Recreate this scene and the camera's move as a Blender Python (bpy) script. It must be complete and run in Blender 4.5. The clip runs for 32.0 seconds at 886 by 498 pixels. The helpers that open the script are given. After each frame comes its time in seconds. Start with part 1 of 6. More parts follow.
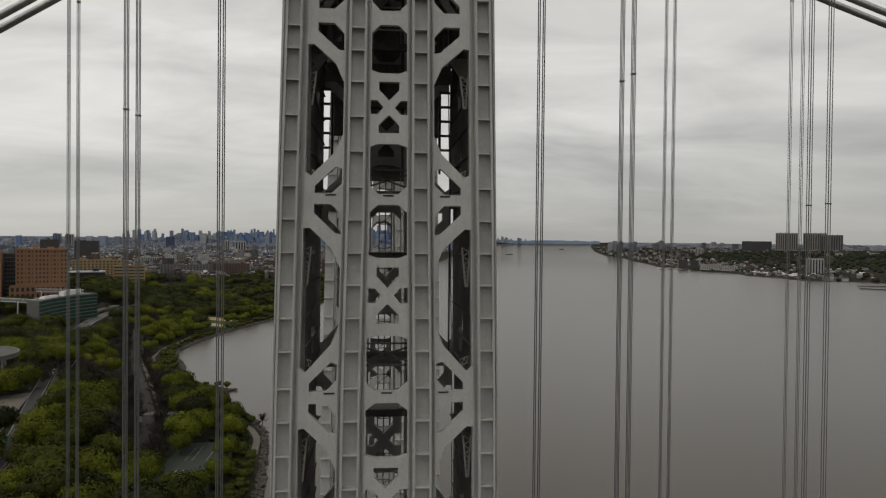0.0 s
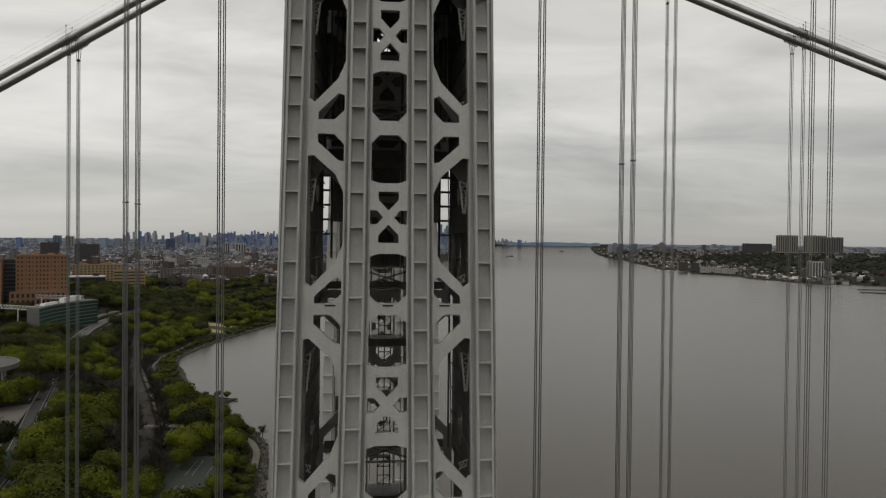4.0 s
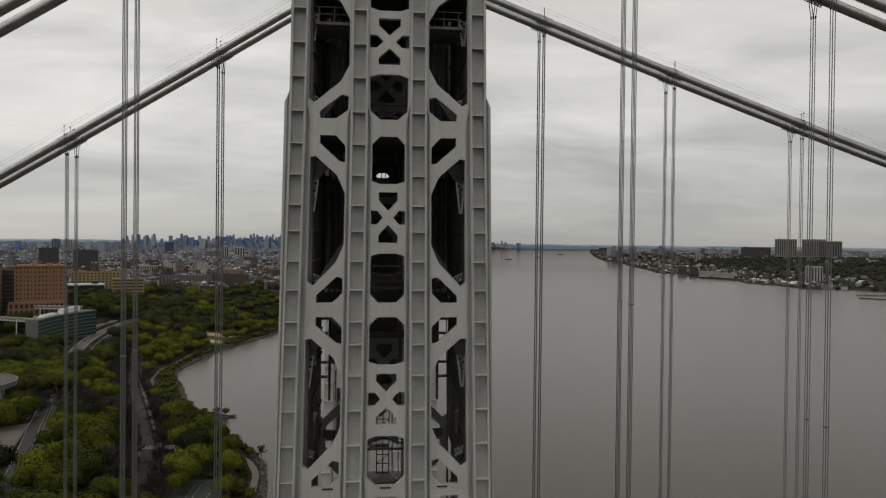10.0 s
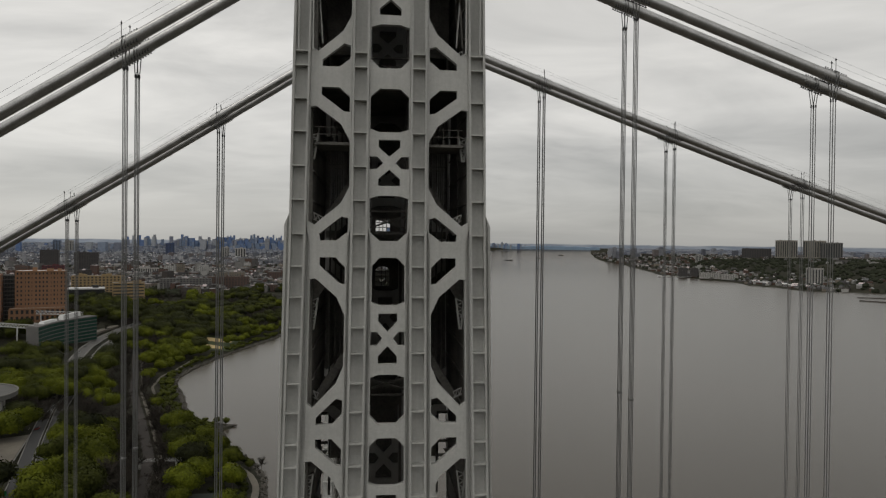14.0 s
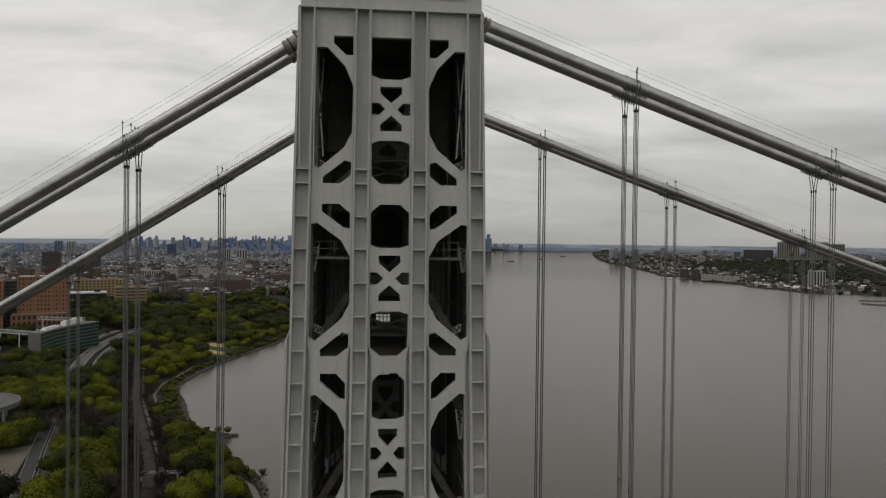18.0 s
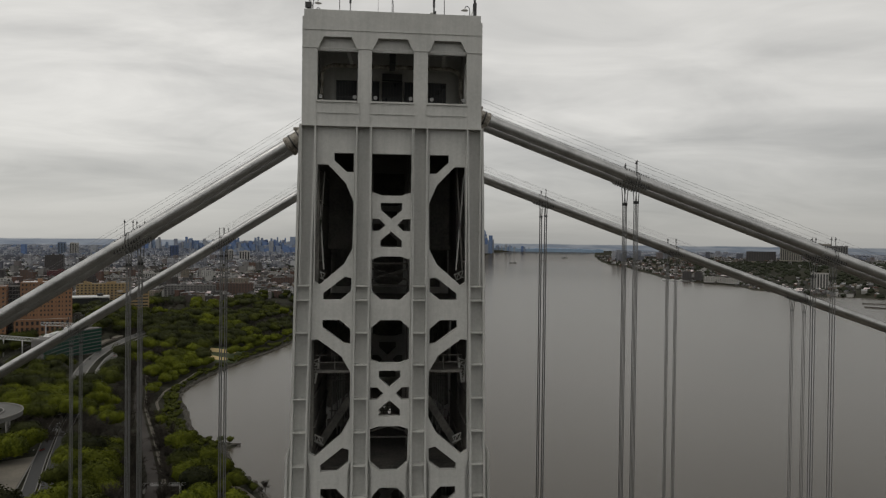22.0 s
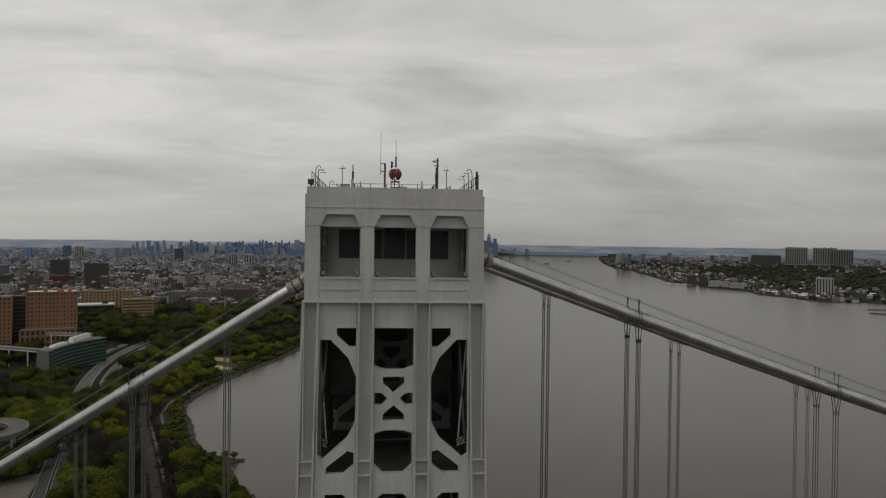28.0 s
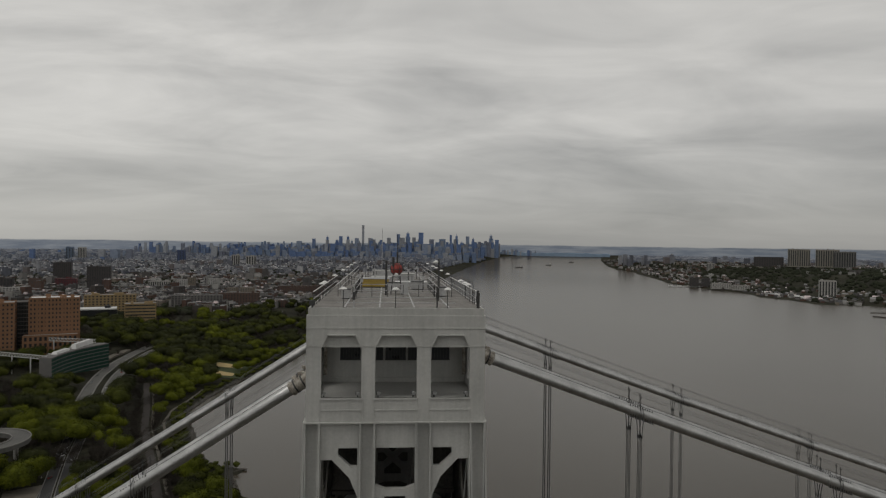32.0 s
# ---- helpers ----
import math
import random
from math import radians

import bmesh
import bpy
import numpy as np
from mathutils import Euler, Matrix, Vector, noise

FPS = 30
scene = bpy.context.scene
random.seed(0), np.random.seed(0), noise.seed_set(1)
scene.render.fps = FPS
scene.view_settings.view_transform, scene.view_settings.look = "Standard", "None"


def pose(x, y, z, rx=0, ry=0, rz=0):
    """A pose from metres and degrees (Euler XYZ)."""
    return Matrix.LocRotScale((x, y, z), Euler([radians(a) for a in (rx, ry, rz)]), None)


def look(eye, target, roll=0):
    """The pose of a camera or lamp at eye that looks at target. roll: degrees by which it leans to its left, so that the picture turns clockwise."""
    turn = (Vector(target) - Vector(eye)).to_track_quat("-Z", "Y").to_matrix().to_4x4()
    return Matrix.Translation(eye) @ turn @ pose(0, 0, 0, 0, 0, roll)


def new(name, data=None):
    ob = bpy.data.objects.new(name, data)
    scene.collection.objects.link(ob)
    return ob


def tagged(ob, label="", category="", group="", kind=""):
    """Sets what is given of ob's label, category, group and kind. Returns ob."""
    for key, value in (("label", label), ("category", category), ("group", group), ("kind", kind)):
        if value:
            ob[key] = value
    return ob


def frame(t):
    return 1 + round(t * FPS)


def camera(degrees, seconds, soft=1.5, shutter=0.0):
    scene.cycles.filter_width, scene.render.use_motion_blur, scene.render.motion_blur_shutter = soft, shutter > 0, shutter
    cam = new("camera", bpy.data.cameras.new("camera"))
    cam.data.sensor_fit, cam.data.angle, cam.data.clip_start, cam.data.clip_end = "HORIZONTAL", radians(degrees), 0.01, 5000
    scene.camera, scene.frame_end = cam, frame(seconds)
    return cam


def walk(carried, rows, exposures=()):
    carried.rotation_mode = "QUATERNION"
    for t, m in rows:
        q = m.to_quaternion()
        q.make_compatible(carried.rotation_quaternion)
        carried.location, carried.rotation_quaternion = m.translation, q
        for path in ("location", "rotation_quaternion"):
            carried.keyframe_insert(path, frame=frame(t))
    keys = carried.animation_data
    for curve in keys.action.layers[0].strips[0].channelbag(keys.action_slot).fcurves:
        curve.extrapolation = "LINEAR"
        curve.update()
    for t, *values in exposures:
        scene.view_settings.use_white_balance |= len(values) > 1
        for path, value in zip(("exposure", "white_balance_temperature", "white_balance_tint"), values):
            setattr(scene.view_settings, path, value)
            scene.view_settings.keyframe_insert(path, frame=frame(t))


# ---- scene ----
cam = camera(66.26, 32.0, 1.25)
PATH = [
    (0, (-0.204, -58.676, 124.444), (9.550, 40.839, 123.117), 0.59),
    (1, (-0.207, -58.643, 126.348), (9.602, 40.866, 125.041), 0.59),
    (2, (-0.209, -58.611, 128.191), (9.598, 40.899, 126.913), 0.60),
    (3, (-0.212, -58.579, 130.026), (9.549, 40.936, 128.778), 0.60),
    (4, (-0.214, -58.547, 131.911), (9.512, 40.972, 130.696), 0.61),
    (5, (-0.217, -58.514, 133.946), (9.523, 41.003, 132.777), 0.61),
    (6, (-0.219, -58.482, 135.991), (9.538, 41.034, 134.855), 0.61),
    (7, (-0.222, -58.450, 138.070), (9.565, 41.064, 136.966), 0.62),
    (8, (-0.225, -58.418, 140.120), (9.591, 41.094, 139.053), 0.62),
    (9, (-0.229, -58.396, 142.159), (9.610, 41.114, 141.122), 0.63),
    (10, (-0.234, -58.374, 144.261), (9.622, 41.134, 143.244), 0.63),
    (11, (-0.238, -58.352, 146.369), (9.611, 41.156, 145.357), 0.64),
    (12, (-0.243, -58.331, 148.493), (9.582, 41.180, 147.468), 0.64),
    (13, (-0.247, -58.309, 150.560), (9.553, 41.204, 149.505), 0.65),
    (14, (-0.252, -58.287, 152.571), (9.528, 41.228, 151.489), 0.65),
    (15, (-0.254, -58.273, 154.588), (9.491, 41.245, 153.495), 0.66),
    (16, (-0.254, -58.266, 156.582), (9.424, 41.259, 155.514), 0.66),
    (17, (-0.246, -58.281, 158.539), (9.371, 41.250, 157.462), 0.67),
    (18, (-0.231, -58.318, 160.478), (9.325, 41.218, 159.382), 0.67),
    (19, (-0.217, -58.356, 162.453), (9.271, 41.187, 161.344), 0.68),
    (20, (-0.202, -58.393, 164.439), (9.209, 41.157, 163.327), 0.68),
    (21, (-0.187, -58.430, 166.405), (9.134, 41.128, 165.301), 0.68),
    (22, (-0.172, -58.468, 168.386), (9.052, 41.100, 167.307), 0.69),
    (23, (-0.158, -58.505, 170.367), (9.001, 41.069, 169.332), 0.69),
    (24, (-0.143, -58.543, 172.319), (8.968, 41.037, 171.335), 0.70),
    (25, (-0.151, -58.529, 174.266), (8.871, 41.059, 173.327), 0.70),
    (26, (-0.159, -58.515, 176.251), (8.739, 41.084, 175.342), 0.71),
    (27, (-0.167, -58.502, 178.252), (8.576, 41.111, 177.352), 0.71),
    (28, (-0.175, -58.488, 180.277), (8.443, 41.136, 179.382), 0.72),
    (29, (-0.182, -58.475, 182.303), (8.317, 41.160, 181.409), 0.72),
    (30, (-0.190, -58.461, 184.347), (8.207, 41.182, 183.452), 0.73),
    (31, (-0.198, -58.447, 186.423), (8.138, 41.201, 185.531), 0.73),
    (32, (-0.206, -58.434, 188.515), (8.106, 41.216, 187.631), 0.74),
]
walk(cam, [(t, look(eye, target, roll)) for t, eye, target, roll in PATH], [(0, 0.0), (18, 0.0), (25, -0.08), (32, -0.30)])

# ---- light ----
world = bpy.data.worlds.new("overcast_sky")
scene.world = world
world.use_nodes = True


def nodes_of(tree):
    """Short helpers that add nodes and links to a tree."""
    def add(kind, **sets):
        n = tree.nodes.new(kind)
        for key, val in sets.items():
            if key in n.inputs.keys():
                n.inputs[key].default_value = val
        return n

    def join(a, out, b, inp):
        tree.links.new(a.outputs[out], b.inputs[inp])
    return add, join


def build_sky():
    tree = world.node_tree
    tree.nodes.clear()
    add, join = nodes_of(tree)
    out = add("ShaderNodeOutputWorld")
    sky = add("ShaderNodeTexSky")
    sky.sky_type, sky.sun_disc = "NISHITA", False
    sky.sun_elevation, sky.sun_rotation = radians(48), radians(215)
    bg_sky = add("ShaderNodeBackground", Strength=0.07)
    join(sky, "Color", bg_sky, "Color")
    # a closed cloud deck: noise laid on a flat ceiling, so that it draws together towards the horizon
    co = add("ShaderNodeTexCoord")
    sep = add("ShaderNodeSeparateXYZ")
    join(co, "Generated", sep, "Vector")
    up = add("ShaderNodeMath")
    up.operation = "MAXIMUM"
    join(sep, "Z", up, 0)
    up.inputs[1].default_value = 0.0
    lift = add("ShaderNodeMath")
    lift.operation = "ADD"
    join(up, "Value", lift, 0)
    lift.inputs[1].default_value = 0.16
    flat = add("ShaderNodeVectorMath")
    flat.operation = "DIVIDE"
    join(co, "Generated", flat, 0)
    join(lift, "Value", flat, 1)
    grain = []
    for scale, sx, sy, detail, dist in ((0.42, 0.75, 1.15, 5, 0.9), (1.3, 0.8, 1.2, 7, 0.8)):
        mp = add("ShaderNodeMapping")
        mp.inputs["Scale"].default_value = (sx, sy, 0.0)
        mp.inputs["Rotation"].default_value = (0, 0, radians(-14))
        mp.inputs["Location"].default_value = (3.1, 1.7, 0)
        join(flat, "Vector", mp, "Vector")
        nz = add("ShaderNodeTexNoise", Scale=scale, Detail=detail, Roughness=0.55, Distortion=dist)
        join(mp, "Vector", nz, "Vector")
        grain.append(nz)
    mix = add("ShaderNodeMix")
    mix.data_type = "FLOAT"
    mix.inputs[0].default_value = 0.4
    join(grain[0], "Fac", mix, 2)
    join(grain[1], "Fac", mix, 3)
    ramp = add("ShaderNodeValToRGB")
    ramp.color_ramp.elements[0].position, ramp.color_ramp.elements[0].color = 0.36, (0.435, 0.43, 0.415, 1)
    ramp.color_ramp.elements[1].position, ramp.color_ramp.elements[1].color = 0.62, (0.84, 0.82, 0.778, 1)
    join(mix, 0, ramp, "Fac")
    # the deck is thicker and greyer low down
    low = add("ShaderNodeMapRange")
    join(up, "Value", low, 0)
    low.inputs[1].default_value, low.inputs[2].default_value = 0.0, 0.19
    low.inputs[3].default_value, low.inputs[4].default_value = 0.9, 0.0
    haze = add("ShaderNodeMix")
    haze.data_type = "RGBA"
    join(low, 0, haze, 0)
    join(ramp, "Color", haze, 6)
    # low cloud: brightest to the east, thickest over the middle of the river
    side = add("ShaderNodeMapRange")
    join(sep, "X", side, 0)
    side.inputs[1].default_value, side.inputs[2].default_value = -0.6, 0.6
    bank = add("ShaderNodeValToRGB")
    bank.color_ramp.elements[0].position, bank.color_ramp.elements[0].color = 0.05, (0.46, 0.455, 0.43, 1)
    bank.color_ramp.elements[1].position, bank.color_ramp.elements[1].color = 0.95, (0.41, 0.405, 0.388, 1)
    mid_bank = bank.color_ramp.elements.new(0.52)
    mid_bank.color = (0.335, 0.333, 0.32, 1)
    join(side, 0, bank, "Fac")
    join(bank, "Color", haze, 7)
    bg = add("ShaderNodeBackground", Strength=1.0)
    # the deck is a little brighter to the east, where the sun stands behind it
    east = add("ShaderNodeMapRange")
    join(sep, "X", east, 0)
    east.inputs[1].default_value, east.inputs[2].default_value = -0.7, 0.7
    east.inputs[3].default_value, east.inputs[4].default_value = 1.19, 0.89
    # the last hazy land, beyond everything that is built: a low blue-grey rim just under the horizon
    rim_noise = add("ShaderNodeTexNoise", Scale=26.0, Detail=4, Roughness=0.6)
    rim_map = add("ShaderNodeMapping")
    rim_map.inputs["Scale"].default_value = (1.0, 1.0, 9.0)
    join(co, "Generated", rim_map, "Vector")
    join(rim_map, "Vector", rim_noise, "Vector")
    wob = add("ShaderNodeMath")
    wob.operation = "MULTIPLY_ADD"
    join(rim_noise, "Fac", wob, 0)
    wob.inputs[1].default_value = 0.003
    join(sep, "Z", wob, 2)
    edge_of = add("ShaderNodeMapRange")
    join(wob, "Value", edge_of, 0)
    edge_of.inputs[1].default_value, edge_of.inputs[2].default_value = -0.0012, 0.0004
    edge_of.inputs[3].default_value, edge_of.inputs[4].default_value = 1.0, 0.0
    rim_col = add("ShaderNodeValToRGB")
    rim_col.color_ramp.elements[0].position, rim_col.color_ramp.elements[0].color = 0.38, (0.125, 0.145, 0.178, 1)
    rim_col.color_ramp.elements[1].position, rim_col.color_ramp.elements[1].color = 0.66, (0.205, 0.222, 0.245, 1)
    join(rim_noise, "Fac", rim_col, "Fac")
    rim = add("ShaderNodeMix")
    rim.data_type = "RGBA"
    join(edge_of, 0, rim, 0)
    join(haze, 2, rim, 6)
    join(rim_col, "Color", rim, 7)
    join(rim, 2, bg, "Color")
    join(east, 0, bg, "Strength")
    both = add("ShaderNodeMixShader")
    both.inputs[0].default_value = 0.93
    join(bg_sky, 0, both, 1)
    join(bg, 0, both, 2)
    join(both, 0, out, "Surface")


build_sky()
sun = new("sun", bpy.data.lights.new("sun", "SUN"))
sun.data.energy, sun.data.angle, sun.data.color = 0.5, radians(25), (1.0, 0.96, 0.9)
sun.matrix_world = look((-60, -40, 110), (0, 0, 0))

# ---- materials ----


def material(name, color, rough=0.7, metal=0.0, spread=0.15, scale=1.0, fine=12.0, bump=0.0, second=None, random_tint=0.0, spec=0.5, streaks=0.0):
    """A surface with stains at one scale and grain at a finer one, in metres of the object's own space."""
    m = bpy.data.materials.new(name)
    m.use_nodes = True
    tree = m.node_tree
    add, join = nodes_of(tree)
    p = tree.nodes["Principled BSDF"]
    p.inputs["Roughness"].default_value, p.inputs["Metallic"].default_value = rough, metal
    p.inputs["Specular IOR Level"].default_value = spec
    geo = add("ShaderNodeNewGeometry")
    n1 = add("ShaderNodeTexNoise", Scale=scale, Detail=5, Roughness=0.6)
    n2 = add("ShaderNodeTexNoise", Scale=fine, Detail=3, Roughness=0.6)
    join(geo, "Position", n1, "Vector")
    join(geo, "Position", n2, "Vector")
    avg = add("ShaderNodeMix")
    avg.data_type = "FLOAT"
    avg.inputs[0].default_value = 0.4
    join(n1, "Fac", avg, 2)
    join(n2, "Fac", avg, 3)
    ramp = add("ShaderNodeValToRGB")
    lo = tuple(c * (1 - spread) for c in color)
    hi = tuple(min(1, c * (1 + spread)) for c in (second or color))
    ramp.color_ramp.elements[0].position, ramp.color_ramp.elements[0].color = 0.35, (*lo, 1)
    ramp.color_ramp.elements[1].position, ramp.color_ramp.elements[1].color = 0.65, (*hi, 1)
    join(avg, 0, ramp, "Fac")
    last, slot = ramp, "Color"
    if random_tint:
        info = add("ShaderNodeObjectInfo")
        hsv = add("ShaderNodeHueSaturation")
        mr = add("ShaderNodeMapRange")
        join(info, "Random", mr, 0)
        mr.inputs[3].default_value, mr.inputs[4].default_value = 1 - random_tint, 1 + random_tint
        join(mr, 0, hsv, "Value")
        join(ramp, "Color", hsv, "Color")
        last, slot = hsv, "Color"
    if streaks:
        # rain streaks and grime that run down the plates
        runs = add("ShaderNodeMapping")
        runs.inputs["Scale"].default_value = (3.2, 3.2, 0.16)
        join(geo, "Position", runs, "Vector")
        n3 = add("ShaderNodeTexNoise", Scale=1.0, Detail=4, Roughness=0.65)
        join(runs, "Vector", n3, "Vector")
        sr = add("ShaderNodeMapRange")
        join(n3, "Fac", sr, 0)
        sr.inputs[1].default_value, sr.inputs[2].default_value = 0.35, 0.62
        sr.inputs[3].default_value, sr.inputs[4].default_value = 1 - streaks, 1 + streaks * 0.3
        mul = add("ShaderNodeMix")
        mul.data_type, mul.blend_type = "RGBA", "MULTIPLY"
        mul.inputs[0].default_value = 1.0
        join(last, slot, mul, 6)
        join(sr, 0, mul, 7)
        last, slot = mul, 2
    join(last, slot, p, "Base Color")
    rr = add("ShaderNodeMapRange")
    join(n1, "Fac", rr, 0)
    rr.inputs[3].default_value, rr.inputs[4].default_value = max(0.02, rough - 0.12), min(1, rough + 0.12)
    join(rr, 0, p, "Roughness")
    if bump:
        b = add("ShaderNodeBump", Strength=bump, Distance=0.05)
        join(n2, "Fac", b, "Height")
        join(b, "Normal", p, "Normal")
    return m


STEEL = material("tower_paint", (0.435, 0.434, 0.413), 0.55, 0, 0.12, 0.35, 5.0, 0.06, streaks=0.07)
# near-black that stands for the shade within open notches
DARK_SLOT = material("tarred_slot", (0.03, 0.03, 0.03), 0.9, 0, 0.2, 1.0, 6.0)
# the tower's paint darkened to carry the shade inside the legs, with brownish mottling
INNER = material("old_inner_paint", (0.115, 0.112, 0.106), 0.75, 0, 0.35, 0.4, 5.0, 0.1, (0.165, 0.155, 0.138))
CABLE = material("cable_wrap", (0.44, 0.44, 0.433), 0.37, 0.86, 0.26, 0.6, 9.0, 0.05)
ROPE = material("wire_rope", (0.14, 0.14, 0.136), 0.6, 0.1, 0.2, 2.0, 30.0)
BOLT = material("black_bolts", (0.045, 0.045, 0.045), 0.6, 0.2, 0.2, 2.0, 20.0)
BOOT = material("rusty_boot", (0.15, 0.11, 0.075), 0.75, 0.1, 0.5, 2.2, 10.0, 0.1, (0.34, 0.32, 0.28))
GALVANISED_ROPE = material("pale_service_cable", (0.19, 0.19, 0.184), 0.6, 0.1, 0.3, 2.0, 10.0)

# ---- mesh helpers ----
from mathutils.geometry import tessellate_polygon


def mesh_of(name, verts, faces, smooth=False):
    me = bpy.data.meshes.new(name)
    me.from_pydata([tuple(v) for v in verts], [], faces)
    if smooth:
        me.polygons.foreach_set("use_smooth", [True] * len(me.polygons))
    me.update()
    return me


def put(name, me, mat, parent=None, label=""):
    """One mesh object, under a thing or a part where one is given."""
    ob = new(name, me)
    if not me.materials:
        me.materials.append(mat)
    if parent:
        ob.parent = parent
    if label:
        ob["label"] = label
    return ob


def thing(name, label, category, group="", kind="", at=(0, 0, 0)):
    ob = new(name)
    ob.location = at
    return tagged(ob, label, category, group, kind)


class Shape:
    """Gathers boxes, tubes and plates of one part into one mesh."""

    def __init__(self):
        self.v, self.f = [], []

    def add(self, verts, faces):
        k = len(self.v)
        self.v += [tuple(p) for p in verts]
        self.f += [tuple(i + k for i in f) for f in faces]
        return self

    def box(self, x0, x1, y0, y1, z0, z1, top=None):
        """A box, its top face optionally narrower: top = (x0, x1, y0, y1)."""
        a, b, c, d = top or (x0, x1, y0, y1)
        return self.add([(x0, y0, z0), (x1, y0, z0), (x1, y1, z0), (x0, y1, z0), (a, c, z1), (b, c, z1), (b, d, z1), (a, d, z1)],
                        [(3, 2, 1, 0), (4, 5, 6, 7), (0, 1, 5, 4), (1, 2, 6, 5), (2, 3, 7, 6), (3, 0, 4, 7)])

    def tube(self, path, r, n=10, ends=True):
        path = [Vector(p) for p in path]
        rings = []
        for i, p in enumerate(path):
            d = (path[min(i + 1, len(path) - 1)] - path[max(i - 1, 0)]).normalized()
            side = d.cross(Vector((0, 0, 1)) if abs(d.z) < 0.9 else Vector((0, 1, 0))).normalized()
            up = side.cross(d)
            rad = r[i] if isinstance(r, (list, tuple)) else r
            rings += [p + (side * math.cos(a) + up * math.sin(a)) * rad for a in (2 * math.pi * k / n for k in range(n))]
        faces = []
        for i in range(len(path) - 1):
            for k in range(n):
                a, b = i * n + k, i * n + (k + 1) % n
                faces.append((a, b, b + n, a + n))
        if ends:
            faces += [tuple(range(n))[::-1], tuple(range(len(rings) - n, len(rings)))]
        return self.add(rings, faces)

    def bar(self, p, q, w, d):
        """A rectangular bar from p to q, w wide and d deep."""
        p, q = Vector(p), Vector(q)
        t = (q - p).normalized()
        s = t.cross(Vector((0, 1, 0)) if abs(t.y) < 0.9 else Vector((1, 0, 0))).normalized()
        u = s.cross(t)
        c = [(s * i * w + u * j * d) / 2 for i, j in ((-1, -1), (1, -1), (1, 1), (-1, 1))]
        return self.add([p + k for k in c] + [q + k for k in c], [(3, 2, 1, 0), (4, 5, 6, 7), (0, 1, 5, 4), (1, 2, 6, 5), (2, 3, 7, 6), (3, 0, 4, 7)])

    def ball(self, c, r, n=10, m=6, squash=1.0):
        v, f = [], []
        for j in range(m + 1):
            b = math.pi * j / m
            v += [(c[0] + r * math.sin(b) * math.cos(2 * math.pi * k / n), c[1] + r * math.sin(b) * math.sin(2 * math.pi * k / n), c[2] + squash * r * math.cos(b)) for k in range(n)]
        for j in range(m):
            f += [(j * n + k, (j + 1) * n + k, (j + 1) * n + (k + 1) % n, j * n + (k + 1) % n) for k in range(n)]
        return self.add(v, f)

    def plate(self, outline, holes, y_of, thick):
        """An upright plate in x and z with openings, its front at y_of(z) and its depth along y."""
        loops = [outline] + holes
        tris = tessellate_polygon([[Vector((x, z, 0)) for x, z in lp] for lp in loops])
        pts = [p for lp in loops for p in lp]
        n = len(pts)
        v = [(x, y_of(z), z) for x, z in pts] + [(x, y_of(z) + thick, z) for x, z in pts]
        f = []
        for a, b, c in tris:
            (ax, az), (bx, bz), (cx, cz) = pts[a], pts[b], pts[c]
            if (bx - ax) * (cz - az) - (bz - az) * (cx - ax) < 0:
                b, c = c, b
            f += [(a, b, c), (a + n, c + n, b + n)]
        k = 0
        for j, lp in enumerate(loops):
            m = len(lp)
            area = sum(lp[i][0] * lp[(i + 1) % m][1] - lp[(i + 1) % m][0] * lp[i][1] for i in range(m))
            for i in range(m):
                a, b = k + i, k + (i + 1) % m
                if (area > 0) == (j == 0):
                    f.append((b, a, a + n, b + n))
                else:
                    f.append((a, b, b + n, a + n))
            k += m
        return self.add(v, f)

    def done(self, name, mat, parent=None, label="", smooth=False):
        return put(name, mesh_of(name, self.v, self.f, smooth), mat, parent, label)


# ---- the bridge tower ----
TX = 0.575                     # the tower's middle along the bridge
LEDGE = 176.22
NODES = [(164.35, 162.95), (152.57, 151.42), (140.06, 139.09), (127.54, 126.81), (114.03, 113.24), (99.89, 99.05), (85.33, 84.49)]


def interp(z, rows):
    return float(np.interp(z, [r[0] for r in rows], [r[1] for r in rows]))


def face_y(z):
    return -11.85 - 0.008 * (176 - z)


